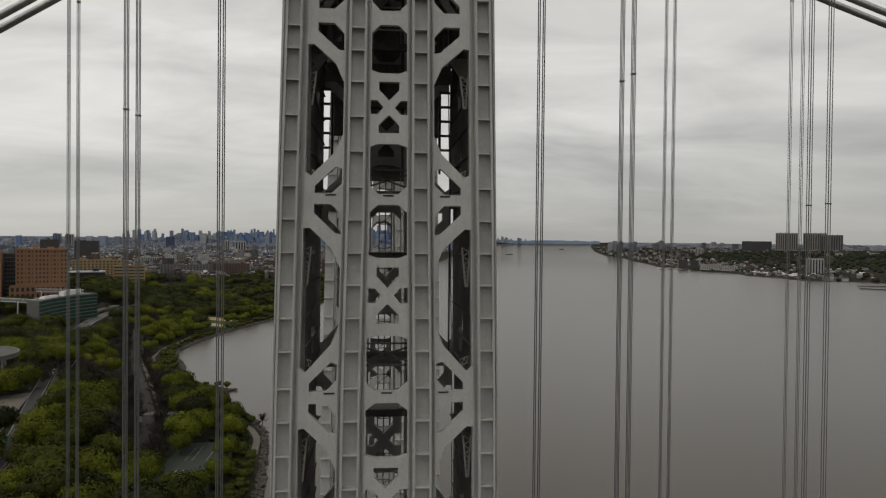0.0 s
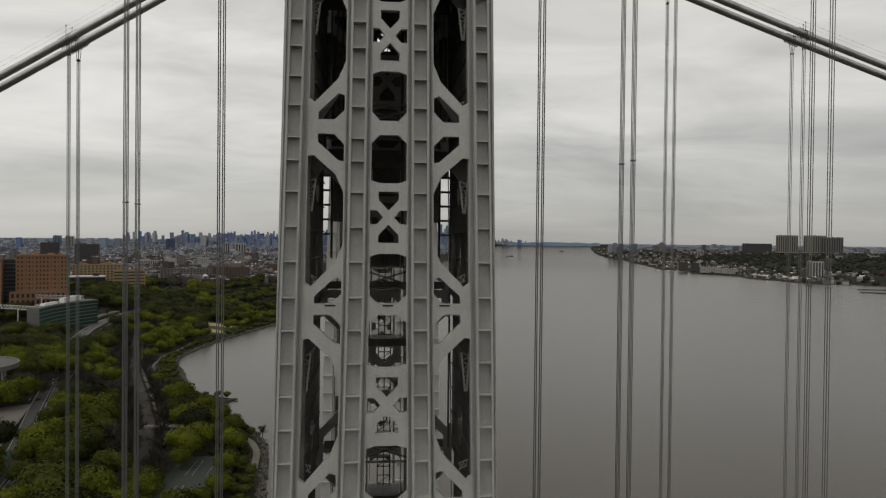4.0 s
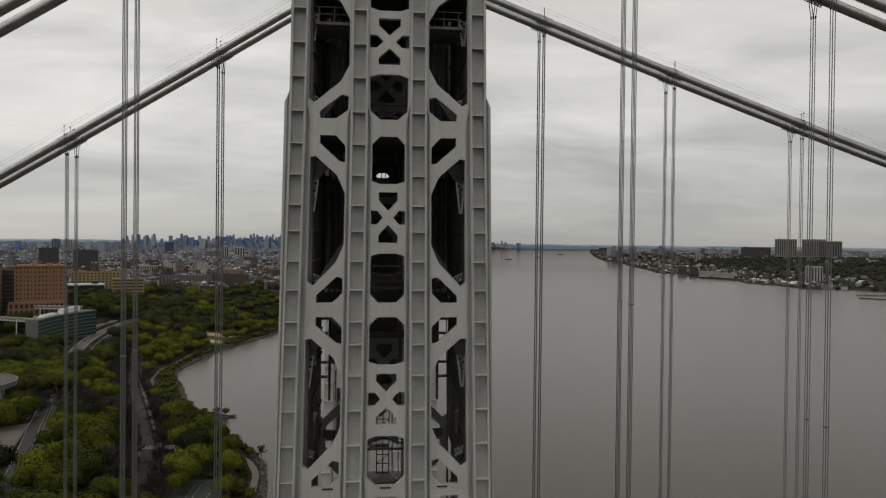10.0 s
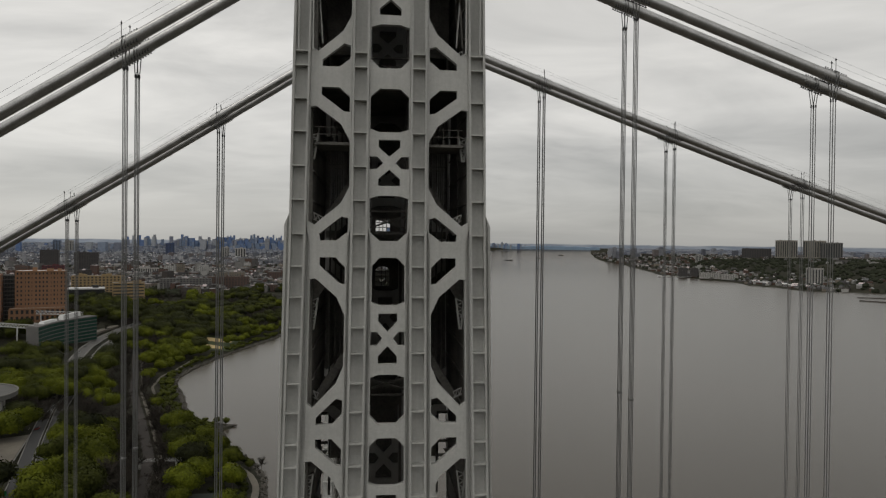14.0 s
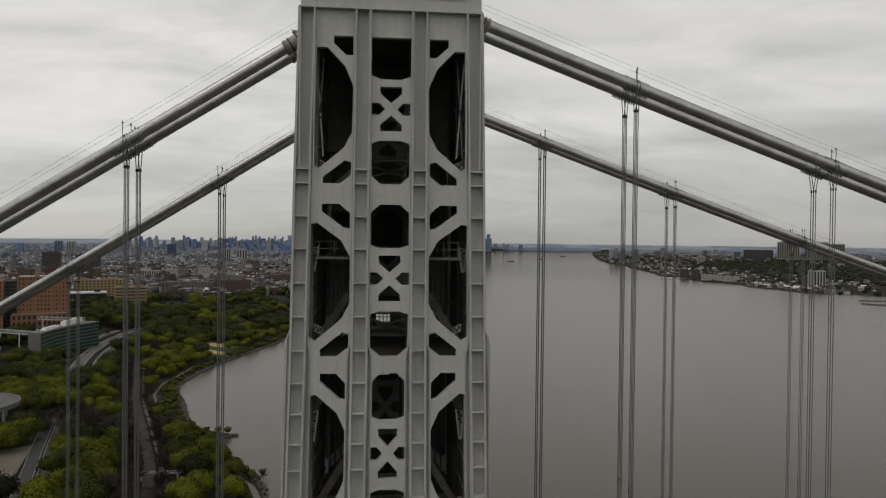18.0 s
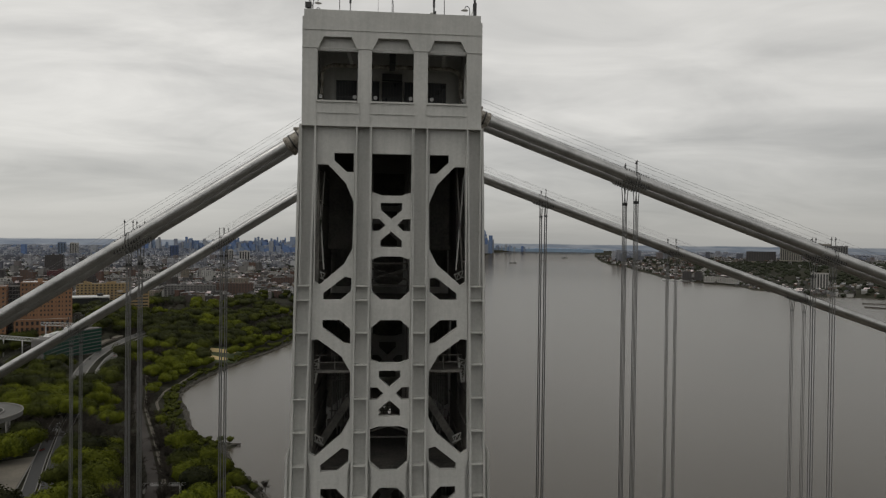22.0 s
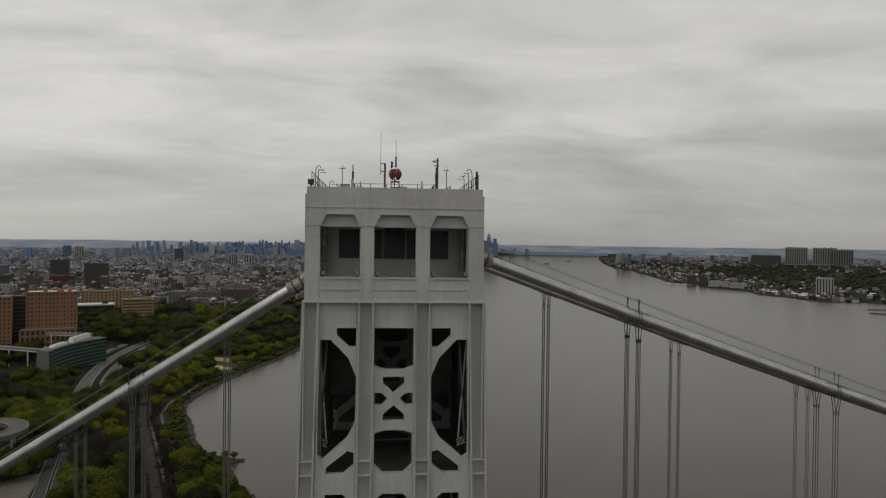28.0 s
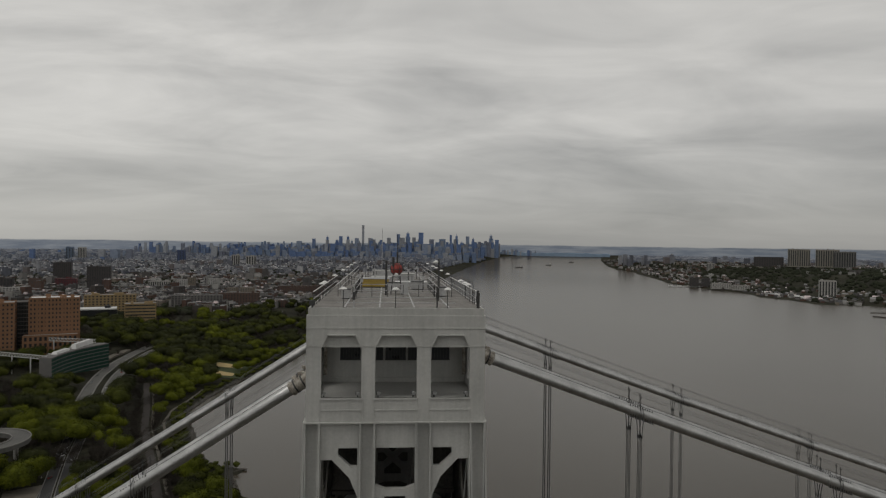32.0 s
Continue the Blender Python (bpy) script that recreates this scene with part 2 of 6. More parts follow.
EDGES = {
    # half widths of the columns' raised cores: outer and inner side of the outer column, then of the inner column
    "O": [(0, 8.9), (114.6, 7.52), (127, 7.28), (142, 6.91), (152.9, 6.68), (161, 6.60), (171.6, 6.39), (176.2, 6.30)],
    "I": [(0, 7.6), (114.6, 6.30), (127, 6.06), (142, 5.77), (152.9, 5.54), (161, 5.42), (171.6, 5.14), (176.2, 5.08)],
    "A": [(0, 4.0), (114.6, 3.12), (127, 2.86), (142, 2.71), (152.9, 2.60), (161, 2.59), (171.6, 2.51), (176.2, 2.50)],
    "B": [(0, 2.2), (114.6, 1.78), (127, 1.58), (142, 1.50), (152.9, 1.40), (161, 1.40), (171.6, 1.38), (176.2, 1.38)],
    # edges of the set-back wing plates, which run out in a chamfer at the top
    "o": [(0, 9.2), (116.65, 7.70), (127, 7.50), (142, 7.21), (153.6, 7.03), (154.5, 6.66), (161, 6.58), (171.6, 6.37), (176.2, 6.28)],
    "i": [(0, 7.1), (114.6, 5.98), (127, 5.69), (142, 5.42), (152.4, 5.25), (153.4, 5.48), (161, 5.37), (171.6, 5.10), (176.2, 5.05)],
    "a": [(0, 4.4), (114.6, 3.35), (127, 3.10), (142, 2.96), (152.4, 2.84), (153.4, 2.645), (161, 2.64), (171.6, 2.56), (176.2, 2.55)],
    "b": [(0, 1.9), (114.6, 1.50), (127, 1.33), (142, 1.21), (152.4, 1.14), (153.4, 1.37), (161, 1.36), (171.6, 1.34), (176.2, 1.34)],
}


def edge(which, z):
    return interp(z, EDGES[which])


def frame_panels(upper, lower, top_z, bottom_z, square_top=False):
    """The three perforated plates of one storey: the meshes of the middle bay and of the two side bays. upper, lower: where the openings begin and end."""
    h = upper - lower
    k = h / 10.3
    meshes = []
    zc = (upper + lower) / 2
    bends = [z for z in (153.4, 152.4) if bottom_z + 0.3 < z < top_z - 0.3]

    def at(u, z):
        return (TX + u * (edge("b", z) + 0.03), z)
    zA, zX0, zX1, zB = upper - 0.285 * h, upper - 0.335 * h, upper - 0.638 * h, upper - 0.703 * h
    g, c = 0.94, 0.5
    holes = []
    if square_top:
        holes.append([at(-g - 0.05, upper), at(g + 0.05, upper), at(g + 0.05, zA + 0.25), at(c, zA), at(-c, zA), at(-g - 0.05, zA + 0.25)])
    else:
        holes.append([at(-c, upper), at(c, upper), at(g, upper - 0.55), at(g, zA + 0.2), at(c, zA), at(-c, zA), at(-g, zA + 0.2), at(-g, upper - 0.55)])
    holes.append([at(-c, zB), at(c, zB), at(g, zB - 0.2), at(g, lower + 0.58), at(c, lower), at(-c, lower), at(-g, lower + 0.58), at(-g, zB - 0.2)])
    xm, xh = (zX0 + zX1) / 2, (zX0 - zX1) / 2
    w = 0.53
    holes.append([at(-w, zX0), at(w, zX0), at(w, zX0 - 0.32 * xh), at(0, xm + 0.27 * xh), at(-w, zX0 - 0.32 * xh)])
    holes.append([at(-w, zX1), at(w, zX1), at(w, zX1 + 0.30 * xh), at(0, xm - 0.29 * xh), at(-w, zX1 + 0.30 * xh)])
    for s in (-1, 1):
        holes.append([at(s * 0.96, xm + 0.27 * xh), at(s * 0.6, xm + 0.27 * xh), at(s * 0.30, xm), at(s * 0.6, xm - 0.27 * xh), at(s * 0.96, xm - 0.27 * xh)])
    meshes.append(Shape().plate([at(-1, top_z), at(1, top_z)] + [at(1, z) for z in bends] + [at(1, bottom_z), at(-1, bottom_z)] + [at(-1, z) for z in bends[::-1]], holes, lambda z: face_y(z) + 0.22, 0.45))
    for s in (-1, 1):
        def bay(u, z, s=s):
            i, a = edge("i", z) + 0.03, edge("a", z) - 0.03
            return (TX + s * (i + (a - i) * u), z)
        big = [bay(0.02, upper - 1.35 * k), bay(0.17, upper - 1.3 * k), bay(0.75, upper - 2.45 * k), bay(0.97, upper - 3.55 * k),
               bay(0.97, lower + 3.6 * k), bay(0.77, lower + 2.5 * k), bay(0.17, lower + 1.05 * k), bay(0.02, lower + 1.3 * k)]
        small_top = [bay(0.27, upper), bay(0.70, upper), bay(0.96, upper - 0.62 * k), bay(0.96, upper - 1.65 * k), bay(0.82, upper - 1.6 * k), bay(0.27, upper - 0.5 * k)]
        small_low = [bay(0.27, lower), bay(0.70, lower), bay(0.96, lower + 0.6 * k), bay(0.96, lower + 1.5 * k), bay(0.80, lower + 1.62 * k), bay(0.27, lower + 0.45 * k)]
        if square_top:
            big[0], big[1], big[2], big[3] = bay(0.02, upper - 0.8), bay(0.30, upper - 0.8), bay(0.77, upper - 2.06), bay(0.98, upper - 3.35)
            small_top = [bay(0.46, upper), bay(0.97, upper), bay(0.97, upper - 1.29), bay(0.79, upper - 1.29), bay(0.46, upper - 0.5)]
        meshes.append(Shape().plate([bay(0, top_z), bay(1, top_z)] + [bay(1, z) for z in bends] + [bay(1, bottom_z), bay(0, bottom_z)] + [bay(0, z) for z in bends[::-1]], [small_top, big, small_low], lambda z: face_y(z) + 0.22, 0.45))
    return meshes


def column(tower, x0, x1, z0, z1, ribs, y_off=0.0, mat=None, outer=0):
    """One length of a riveted column: recessed web, a flange down each side and cross ribs. outer: the side that carries a broad side plate."""
    mat = mat or STEEL
    xm = [(x0(z) + x1(z)) / 2 for z in (z0, z1)]

    def strip(sh, f0, f1, d0, d1):
        lo = (x0(z0) + (x1(z0) - x0(z0)) * f0, x0(z0) + (x1(z0) - x0(z0)) * f1)
        hi = (x0(z1) + (x1(z1) - x0(z1)) * f0, x0(z1) + (x1(z1) - x0(z1)) * f1)
        sh.box(lo[0], lo[1], face_y(z0) + d0 + y_off, face_y(z0) + d1 + y_off, z0, z1, (hi[0], hi[1], face_y(z1) + d0 + y_off, face_y(z1) + d1 + y_off))
    col = Shape()
    strip(col, 0.12, 0.88, 0.48, 1.3)
    col = col.done("column", mat, tower)
    for f0, f1 in ((0.0, 0.045), (0.045, 0.145), (0.855, 0.955), (0.955, 1.0)):
        sh = Shape()
        strip(sh, f0, f1, -0.10 if 0.03 < f0 < 0.9 else 0.06, 1.35)
        sh.done("flange", mat, col)
    for z in ribs:
        w = x1(z) - x0(z)
        rib = Shape().box(x0(z) + 0.14 * w, x1(z) - 0.14 * w, face_y(z) - 0.06 + y_off, face_y(z) + 0.5 + y_off, z - 0.035, z + 0.035)
        rib.box(x0(z) + 0.14 * w, x1(z) - 0.14 * w, face_y(z) - 0.075 + y_off, face_y(z) - 0.02 + y_off, z - 0.05, z + 0.045)
        rib.done("rib", mat, col)
    return col


def build_tower():
    tower = thing("bridge_tower", "tall pale grey riveted steel suspension bridge tower with crossed bracing", "bridge tower", kind="structure")
    bounds = [(174.36, 164.35)] + [(NODES[k][1], NODES[k + 1][0]) for k in range(len(NODES) - 1)]
    mids = [(a + b) / 2 for a, b in NODES]
    rib_z = [165.3, 164.33, 162.11, 159.91, 157.6, 155.32, 153.01, 150.82, 148.73, 146.69, 144.93, 142.9, 140.95, 138.8, 137.26, 135.14, 132.78, 130.42, 127.99, 125.76, 123.51, 121.31, 119.05, 116.8, 114.29, 112.04, 109.73, 107.43, 105.12, 102.82, 100.51, 98.21, 95.91, 93.6, 91.3, 88.99, 86.69]
    cols = (("O", "I", -1), ("A", "B", -1), ("B", "A", 1), ("I", "O", 1))
    wings = (("o", "O", 1), ("i", "I", 1), ("a", "A", 1), ("b", "B", 1), ("o", "O", -1), ("i", "I", -1), ("a", "A", -1), ("b", "B", -1))
    for k, (upper, lower) in enumerate(bounds):
        top_z = LEDGE - 0.02 if k == 0 else mids[k - 1]
        bottom_z = mids[k]
        panels = frame_panels(upper, lower, top_z, bottom_z, k == 0)
        names = ("middle_panel", "side_panel", "side_panel")
        for name, sh in zip(names, panels):
            first = sh.done(name, STEEL, tower)
            for y in (13.4, 42.6, 56.0):
                ob = put(name, first.data, STEEL, tower)
                ob.location.y = y
        for e0, e1, s in cols:
            def x0(z):
                return TX + s * edge(e0, z)

            def x1(z):
                return TX + s * edge(e1, z)
            lo, hi = bottom_z, top_z
            column(tower, x0, x1, lo, hi, [z for z in rib_z if lo <= z < hi])
            for y in (42.6,) if k >= 2 else ():
                for z in (q for q in rib_z if lo <= q < hi):
                    Shape().box(min(x0(z), x1(z)), max(x0(z), x1(z)), face_y(z) + y - 0.28, face_y(z) + y + 0.02, z - 0.06, z + 0.06).done("far_rib", STEEL, tower)
            for y in (6.9, 13.4, 42.6, 49.1, 56.0):
                sh = Shape()
                sh.box(x0(lo), x1(lo), face_y(lo) + y, face_y(lo) + y + 1.2, lo, hi, (x0(hi), x1(hi), face_y(hi) + y, face_y(hi) + y + 1.2))
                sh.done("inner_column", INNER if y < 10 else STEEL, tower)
        # wing plates beside the columns, in two steps
        top = min(top_z, 154.6)
        if top > bottom_z:
            zs = [bottom_z] + [z for z in (152.4, 153.4, 153.6, 154.5) if bottom_z < z < top] + [top]
            for e, c, s in wings:
                for f0, f1, d in ((-0.05, 0.5, 0.52), (0.5, 1.0, 0.36)):
                    sh = Shape()
                    for z0, z1 in zip(zs, zs[1:]):
                        p = [sorted(TX + s * (edge(c, z) + (edge(e, z) - edge(c, z)) * f) for f in (f0, f1)) for z in (z0, z1)]
                        sh.box(p[0][0], p[0][1], face_y(z0) + d, face_y(z0) + 1.2, z0, z1, (p[1][0], p[1][1], face_y(z1) + d, face_y(z1) + 1.2))
                    sh.done("wing_plate", STEEL, tower)
    # plain lower legs down to the water
    for e0, e1, s in cols:
        for y in (0, 13.4, 42.6, 56.0):
            z = mids[-1]
            sh = Shape()
            sh.box(TX + s * edge(e0, 0), TX + s * edge(e1, 0), face_y(0) + y, face_y(0) + y + 1.3, 0, z, (TX + s * edge(e0, z), TX + s * edge(e1, z), face_y(z) + y, face_y(z) + y + 1.3))
            sh.done("lower_column", STEEL, tower)
    for y0, y1 in ((-18.5, 5), (28, 51)):
        Shape().box(TX - 10, TX + 10, y0, y1, -6, 4).done("pier", STEEL, tower, "grey granite pier")
    return tower


tower = build_tower()


def build_cap(tower):
    """The closed head of the tower, with three windows in its end."""
    y0, y1 = -11.9, 44.2
    x0, x1 = TX - 6.12, TX + 6.12
    holes = []
    for a, b in ((-4.53, -1.81), (-0.87, 1.99), (2.96, 5.64)):
        holes.append([(a, 177.87), (b, 177.87), (b, 181.33), (b - 0.4, 182.17), (a + 0.4, 182.17), (a, 181.33)])
    Shape().plate([(x0, LEDGE), (x1, LEDGE), (x1, 183.5), (x0, 183.5)], holes, lambda z: y0, 0.5).done("cap_front", STEEL, tower)
    for a, b in ((-4.53, -1.81), (-0.87, 1.99), (2.96, 5.64)):
        sh = Shape()
        sh.plate([(a - 0.05, 181.28), (b + 0.05, 181.28), (b + 0.05, 182.22), (a - 0.05, 182.22)], [], lambda z: y0 + 0.3, 0.1)
        sh.done("lintel_panel", STEEL, tower)
    for x in (x0, x1 - 0.4):
        gaps = [[(a, 177.87), (a + 4.2, 177.87), (a + 4.2, 181.4), (a + 3.8, 182.2), (a + 0.4, 182.2), (a, 181.4)] for a in (y0 + 2.6, y1 - 6.8)]
        sh = Shape().plate([(y0 + 0.5, LEDGE), (y1, LEDGE), (y1, 183.5), (y0 + 0.5, 183.5)], gaps, lambda z: 0.0, 0.4)
        sh.v = [(x + b, a, c) for a, b, c in sh.v]
        sh.done("cap_side", STEEL, tower)
    Shape().box(x0, x1, y1, y1 + 0.4, LEDGE, 183.5).done("cap_back", STEEL, tower)
    Shape().box(x0 + 0.1, x1 - 0.1, y0 + 0.08, y1, 183.5, 184.0).done("parapet", STEEL, tower)
    Shape().box(TX - 6.24, TX + 6.24, y0 - 0.12, y1, LEDGE - 0.1, LEDGE).done("ledge", STEEL, tower)
    Shape().box(x0 + 0.4, x1 - 0.4, y0 + 8.7, y0 + 9.0, LEDGE, 183.5).done("inner_wall", STEEL, tower)
    Shape().box(x0 + 0.4, x1 - 0.4, y0 + 0.5, y0 + 8.7, 177.0, 177.2).done("cap_floor", STEEL, tower)


build_cap(tower)

# ---- cables and hangers ----
EAST, WEST = -5.6, 6.75        # where the cables leave the tower
EAST_HANGERS = (-20.45, -38.8, -57.1)
WEST_HANGERS = (21.88, 40.1, 58.7, 76.9)


def cable_z(x):
    """Height of the cables' middle: steep side span to the east, the main span falling away to the west."""
    if x < 0:
        d = -x
        return 181.35 - 0.65 * d + 0.0004 * d * d
    return 182.0 - 0.372 * x + 0.0003 * x * x


def build_cable(y, label):
    cable = thing("main_cable", label, "bridge cable", "main cables of the bridge", "structure")
    for xs in (np.linspace(EAST + 1.0, -190, 40), np.linspace(WEST - 1.0, 300, 60)):
        Shape().tube([(x, y, cable_z(x)) for x in xs], 0.47, 20).done("cable_strand", CABLE, cable, smooth=True)
    for x in (EAST - 1.2, WEST + 1.0):
        s = -1 if x < 0 else 1
        p = [(x + s * d, y, cable_z(x + s * d)) for d in (-0.9, -0.3, 0.3, 0.9, 1.0, 1.12, 1.2)]
        boot = Shape().tube(p, [0.60, 0.60, 0.58, 0.56, 0.62, 0.62, 0.5], 20).done("cable_boot", BOOT, cable, "rust-stained cable boot")
        for d in (-0.55, 0.1, 0.72):
            q = [(x + s * (d + e), y, cable_z(x + s * (d + e))) for e in (-0.05, 0.05)]
            Shape().tube(q, 0.635, 20).done("boot_band", BOLT, boot)
        Shape().box(x + s * 0.1 - 0.5, x + s * 0.1 + 0.5, y - 0.2, y + 0.2, cable_z(x) + 0.5, cable_z(x) + 0.72).done("boot_cover", BOOT, boot)
    for x in EAST_HANGERS + WEST_HANGERS:
        z = cable_z(x)
        slope = (cable_z(x + 0.5) - cable_z(x - 0.5))
        clamp = Shape()
        clamp.tube([(x + d, y, z + slope * d) for d in (-1.1, 1.1)], 0.515, 24)
        clamp = clamp.done("cable_clamp", CABLE, cable)
        bolts = Shape()
        for k in range(10):
            d = -0.97 + 0.215 * k
            for yy, up in ((-0.30, 0.42), (0.30, 0.42), (-0.40, -0.40), (0.40, -0.40)):
                zc = z + slope * d + up
                bolts.tube([(x + d, y + yy, zc - 0.15), (x + d, y + yy, zc + 0.13)], 0.045, 6)
                bolts.box(x + d - 0.07, x + d + 0.07, y + yy - 0.07, y + yy + 0.07, zc - 0.16, zc - 0.09)
        bolts.done("bolt_row", BOLT, clamp)
        for d, side in ((-0.12, -1), (-0.12, 1), (0.12, -1), (0.12, 1)):
            path = [(x + d, y, z + 0.60), (x + d, y + side * 0.42, z + 0.42), (x + d, y + side * 0.58, z + 0.02), (x + d, y + side * 0.50, z - 0.5),
                    (x + d, y + side * 0.16, z - 2.0), (x + d, y + side * 0.15, 60)]
            rope = Shape().tube(path, 0.040, 6).done("hanger_rope", ROPE, cable)
            Shape().tube([(x + d, y + side * 0.16, z - 2.15), (x + d, y + side * 0.16, z - 1.9)], 0.075, 6).done("rope_collar", BOLT, rope)
        if y < 20:
            zs = {-20.45: 134.7, 21.88: 139.0, 40.17: 133.0}.get(x, 128.0)
            Shape().box(x - 0.2, x + 0.2, y - 0.21, y + 0.21, zs, zs + 0.1).done("rope_spreader", ROPE, cable)
        for yy in (-0.5, 0.5):
            post = Shape().tube([(x + yy * 0.3, y + yy, z + 0.3), (x + yy * 0.3, y + yy, z + 1.62)], 0.03, 5).done("stanchion", BOLT, cable)
            Shape().box(x + yy * 0.3 - 0.05, x + yy * 0.3 + 0.05, y + yy - 0.06, y + yy + 0.06, z + 1.38, z + 1.5).done("rope_grip", BOLT, post)
    for xs in (np.linspace(EAST, -190, 25), np.linspace(WEST, 300, 40)):
        Shape().tube([(x, y + 0.1, cable_z(x) + 0.58) for x in xs], 0.02, 4).done("messenger_wire", BOLT, cable)
    for yy in (-0.5, 0.5):
        for xs in (np.linspace(EAST, -190, 25), np.linspace(WEST, 300, 40)):
            Shape().tube([(x, y + yy, cable_z(x) + 1.45) for x in xs], 0.009, 4).done("hand_rope", ROPE, cable)


for y in (-1.37, 1.37, 30.93, 33.67):
    build_cable(y, "silver-grey wrapped steel suspension cable with vertical hanger ropes")

# ---- ground, river and shores ----
EX, EY = -0.35, -59.2          # the middle of everything seen from the tower


FAR, ROOM = 3600.0, 1340.0     # land beyond FAR is drawn together into ROOM more metres


def far_scale(x, y):
    d = math.hypot(x - EX, y - EY)
    return 1.0 if d <= FAR else (FAR + ROOM * (1 - 1 / (1 + (d - FAR) / ROOM))) / d


def far(x, y, z=0.0):
    """Draws the farthest land together, so that it ends within five kilometres: directions and apparent sizes stay."""
    k = far_scale(x, y)
    d = math.hypot(x - EX, y - EY)
    level = float(np.interp(d, (3600, 9000, 20000, 60000), (160, 156, 138, 122)))
    return (EX + (x - EX) * k, EY + (y - EY) * k, level * (1 - k) + z * k)


def bearing(deg, d):
    a = radians(deg)
    return EX + d * math.sin(a), EY + d * math.cos(a)


EAST_SHORE = [(-3000, 60), (0, -30), (272, -55), (296, -57), (380, -69), (416, -84), (452, -107), (500, -124), (508, -114), (516, -132), (528, -149), (563, -167), (634, -191), (661, -204), (705, -215),
              (772, -211), (856, -196), (923, -179), (987, -159), (2200, 80), (4245, 437), (7242, 1016), (12177, 2065), (15861, 2957), (60000, 14000)]
WEST_SHORE = [(-3000, 1450), (0, 1600), (1700, 1760), (1990, 1615), (2050, 1545), (2085, 1430), (2113, 1425), (2247, 1439), (2395, 1401), (2509, 1438), (2663, 1442), (2722, 1395), (3026, 1436), (3196, 1402),
              (3506, 1485), (4336, 1675), (4813, 1813), (5378, 1880), (6106, 2060), (7594, 2498), (10493, 3398), (14000, 4560), (60000, 19500)]
PARKWAY = [(150, -140), (300, -180), (368, -204), (431, -227), (500, -251), (570, -272), (640, -292), (706, -312), (760, -328), (820, -343), (891, -355), (983, -361), (1060, -360), (1300, -360), (1700, -320)]
ey, ex = np.array([p[0] for p in EAST_SHORE], float), np.array([p[1] for p in EAST_SHORE], float)
wy, wx = np.array([p[0] for p in WEST_SHORE], float), np.array([p[1] for p in WEST_SHORE], float)

PARK_Y, PARK_X = [p[0] for p in PARKWAY], [p[1] for p in PARKWAY]


def ground_z(x, y):
    """Height of the land; below zero in the river."""
    e, w = float(np.interp(y, ey, ex)) - x, x - float(np.interp(y, wy, wx))
    wob = noise.noise((x * 0.004, y * 0.004, 0.3))
    if e > 0:
        rise = [(0, -0.3), (5, 2.2), (60, 7), (130, 13), (210, 22), (320, 33), (600, 42), (3000, 35)]
        h = interp(e, rise) + min(e / 60, 1) * wob * 4
        if 150 < y < 1700:
            rx = float(np.interp(y, PARK_Y, PARK_X))
            f = min(max((abs(x - rx) - 24) / 14, 0), 1)
            if f < 1:
                h = (14 + 0.006 * (y - 350)) * (1 - f) + h * f
        return h
    if w > 0:
        f = interp(y, [(1500, 1.0), (3500, 0.8), (5000, 0.45), (12000, 0.3)])
        h = interp(w, [(0, -0.3), (6, 2.2), (150, 8), (330, 30), (520, 78), (800, 92), (4000, 70)])
        return 2.2 + (h - 2.2) * f + min(w / 80, 1) * wob * 6 if w > 6 else h
    return -0.3 - min(min(-e, -w) * 0.1, 4)


LAND = material("land", (0.014, 0.015, 0.009), 0.95, 0, 0.5, 0.012, 0.15, 0, (0.034, 0.033, 0.023), spec=0.1)
ASPHALT = material("asphalt", (0.042, 0.042, 0.042), 0.9, 0, 0.2, 0.05, 0.8)
PATHWAY = material("gravel_path", (0.125, 0.112, 0.09), 0.95, 0, 0.25, 0.1, 1.0)
ROCK = material("riprap", (0.085, 0.078, 0.066), 0.9, 0, 0.4, 0.2, 2.0, 0.3)


def polar_sheet(name, height, rmin, rmax, growth, mat):
    """A round sheet about the camera's foot: fine ahead, coarse behind."""
    angles = sorted(set([round(-48 + 0.3 * k, 3) for k in range(321)] + [48 + 6 * k for k in range(1, 44)]))
    radii = [0.02, rmin]
    while radii[-1] < rmax:
        radii.append(radii[-1] * growth)
    n = len(angles)
    v = []
    for r in radii:
        for a in angles:
            x, y = bearing(a, r)
            v.append(far(x, y, height(x, y)))
    f = [(i * n + k, i * n + (k + 1) % n, (i + 1) * n + (k + 1) % n, (i + 1) * n + k) for i in range(len(radii) - 1) for k in range(n)]
    me = mesh_of(name, v, [q[::-1] for q in f], True)
    return put(name, me, mat)


ground = tagged(polar_sheet("ground", ground_z, 30, 60000, 1.022, LAND), "dark wooded river banks and built-up land", "ground", kind="structure")


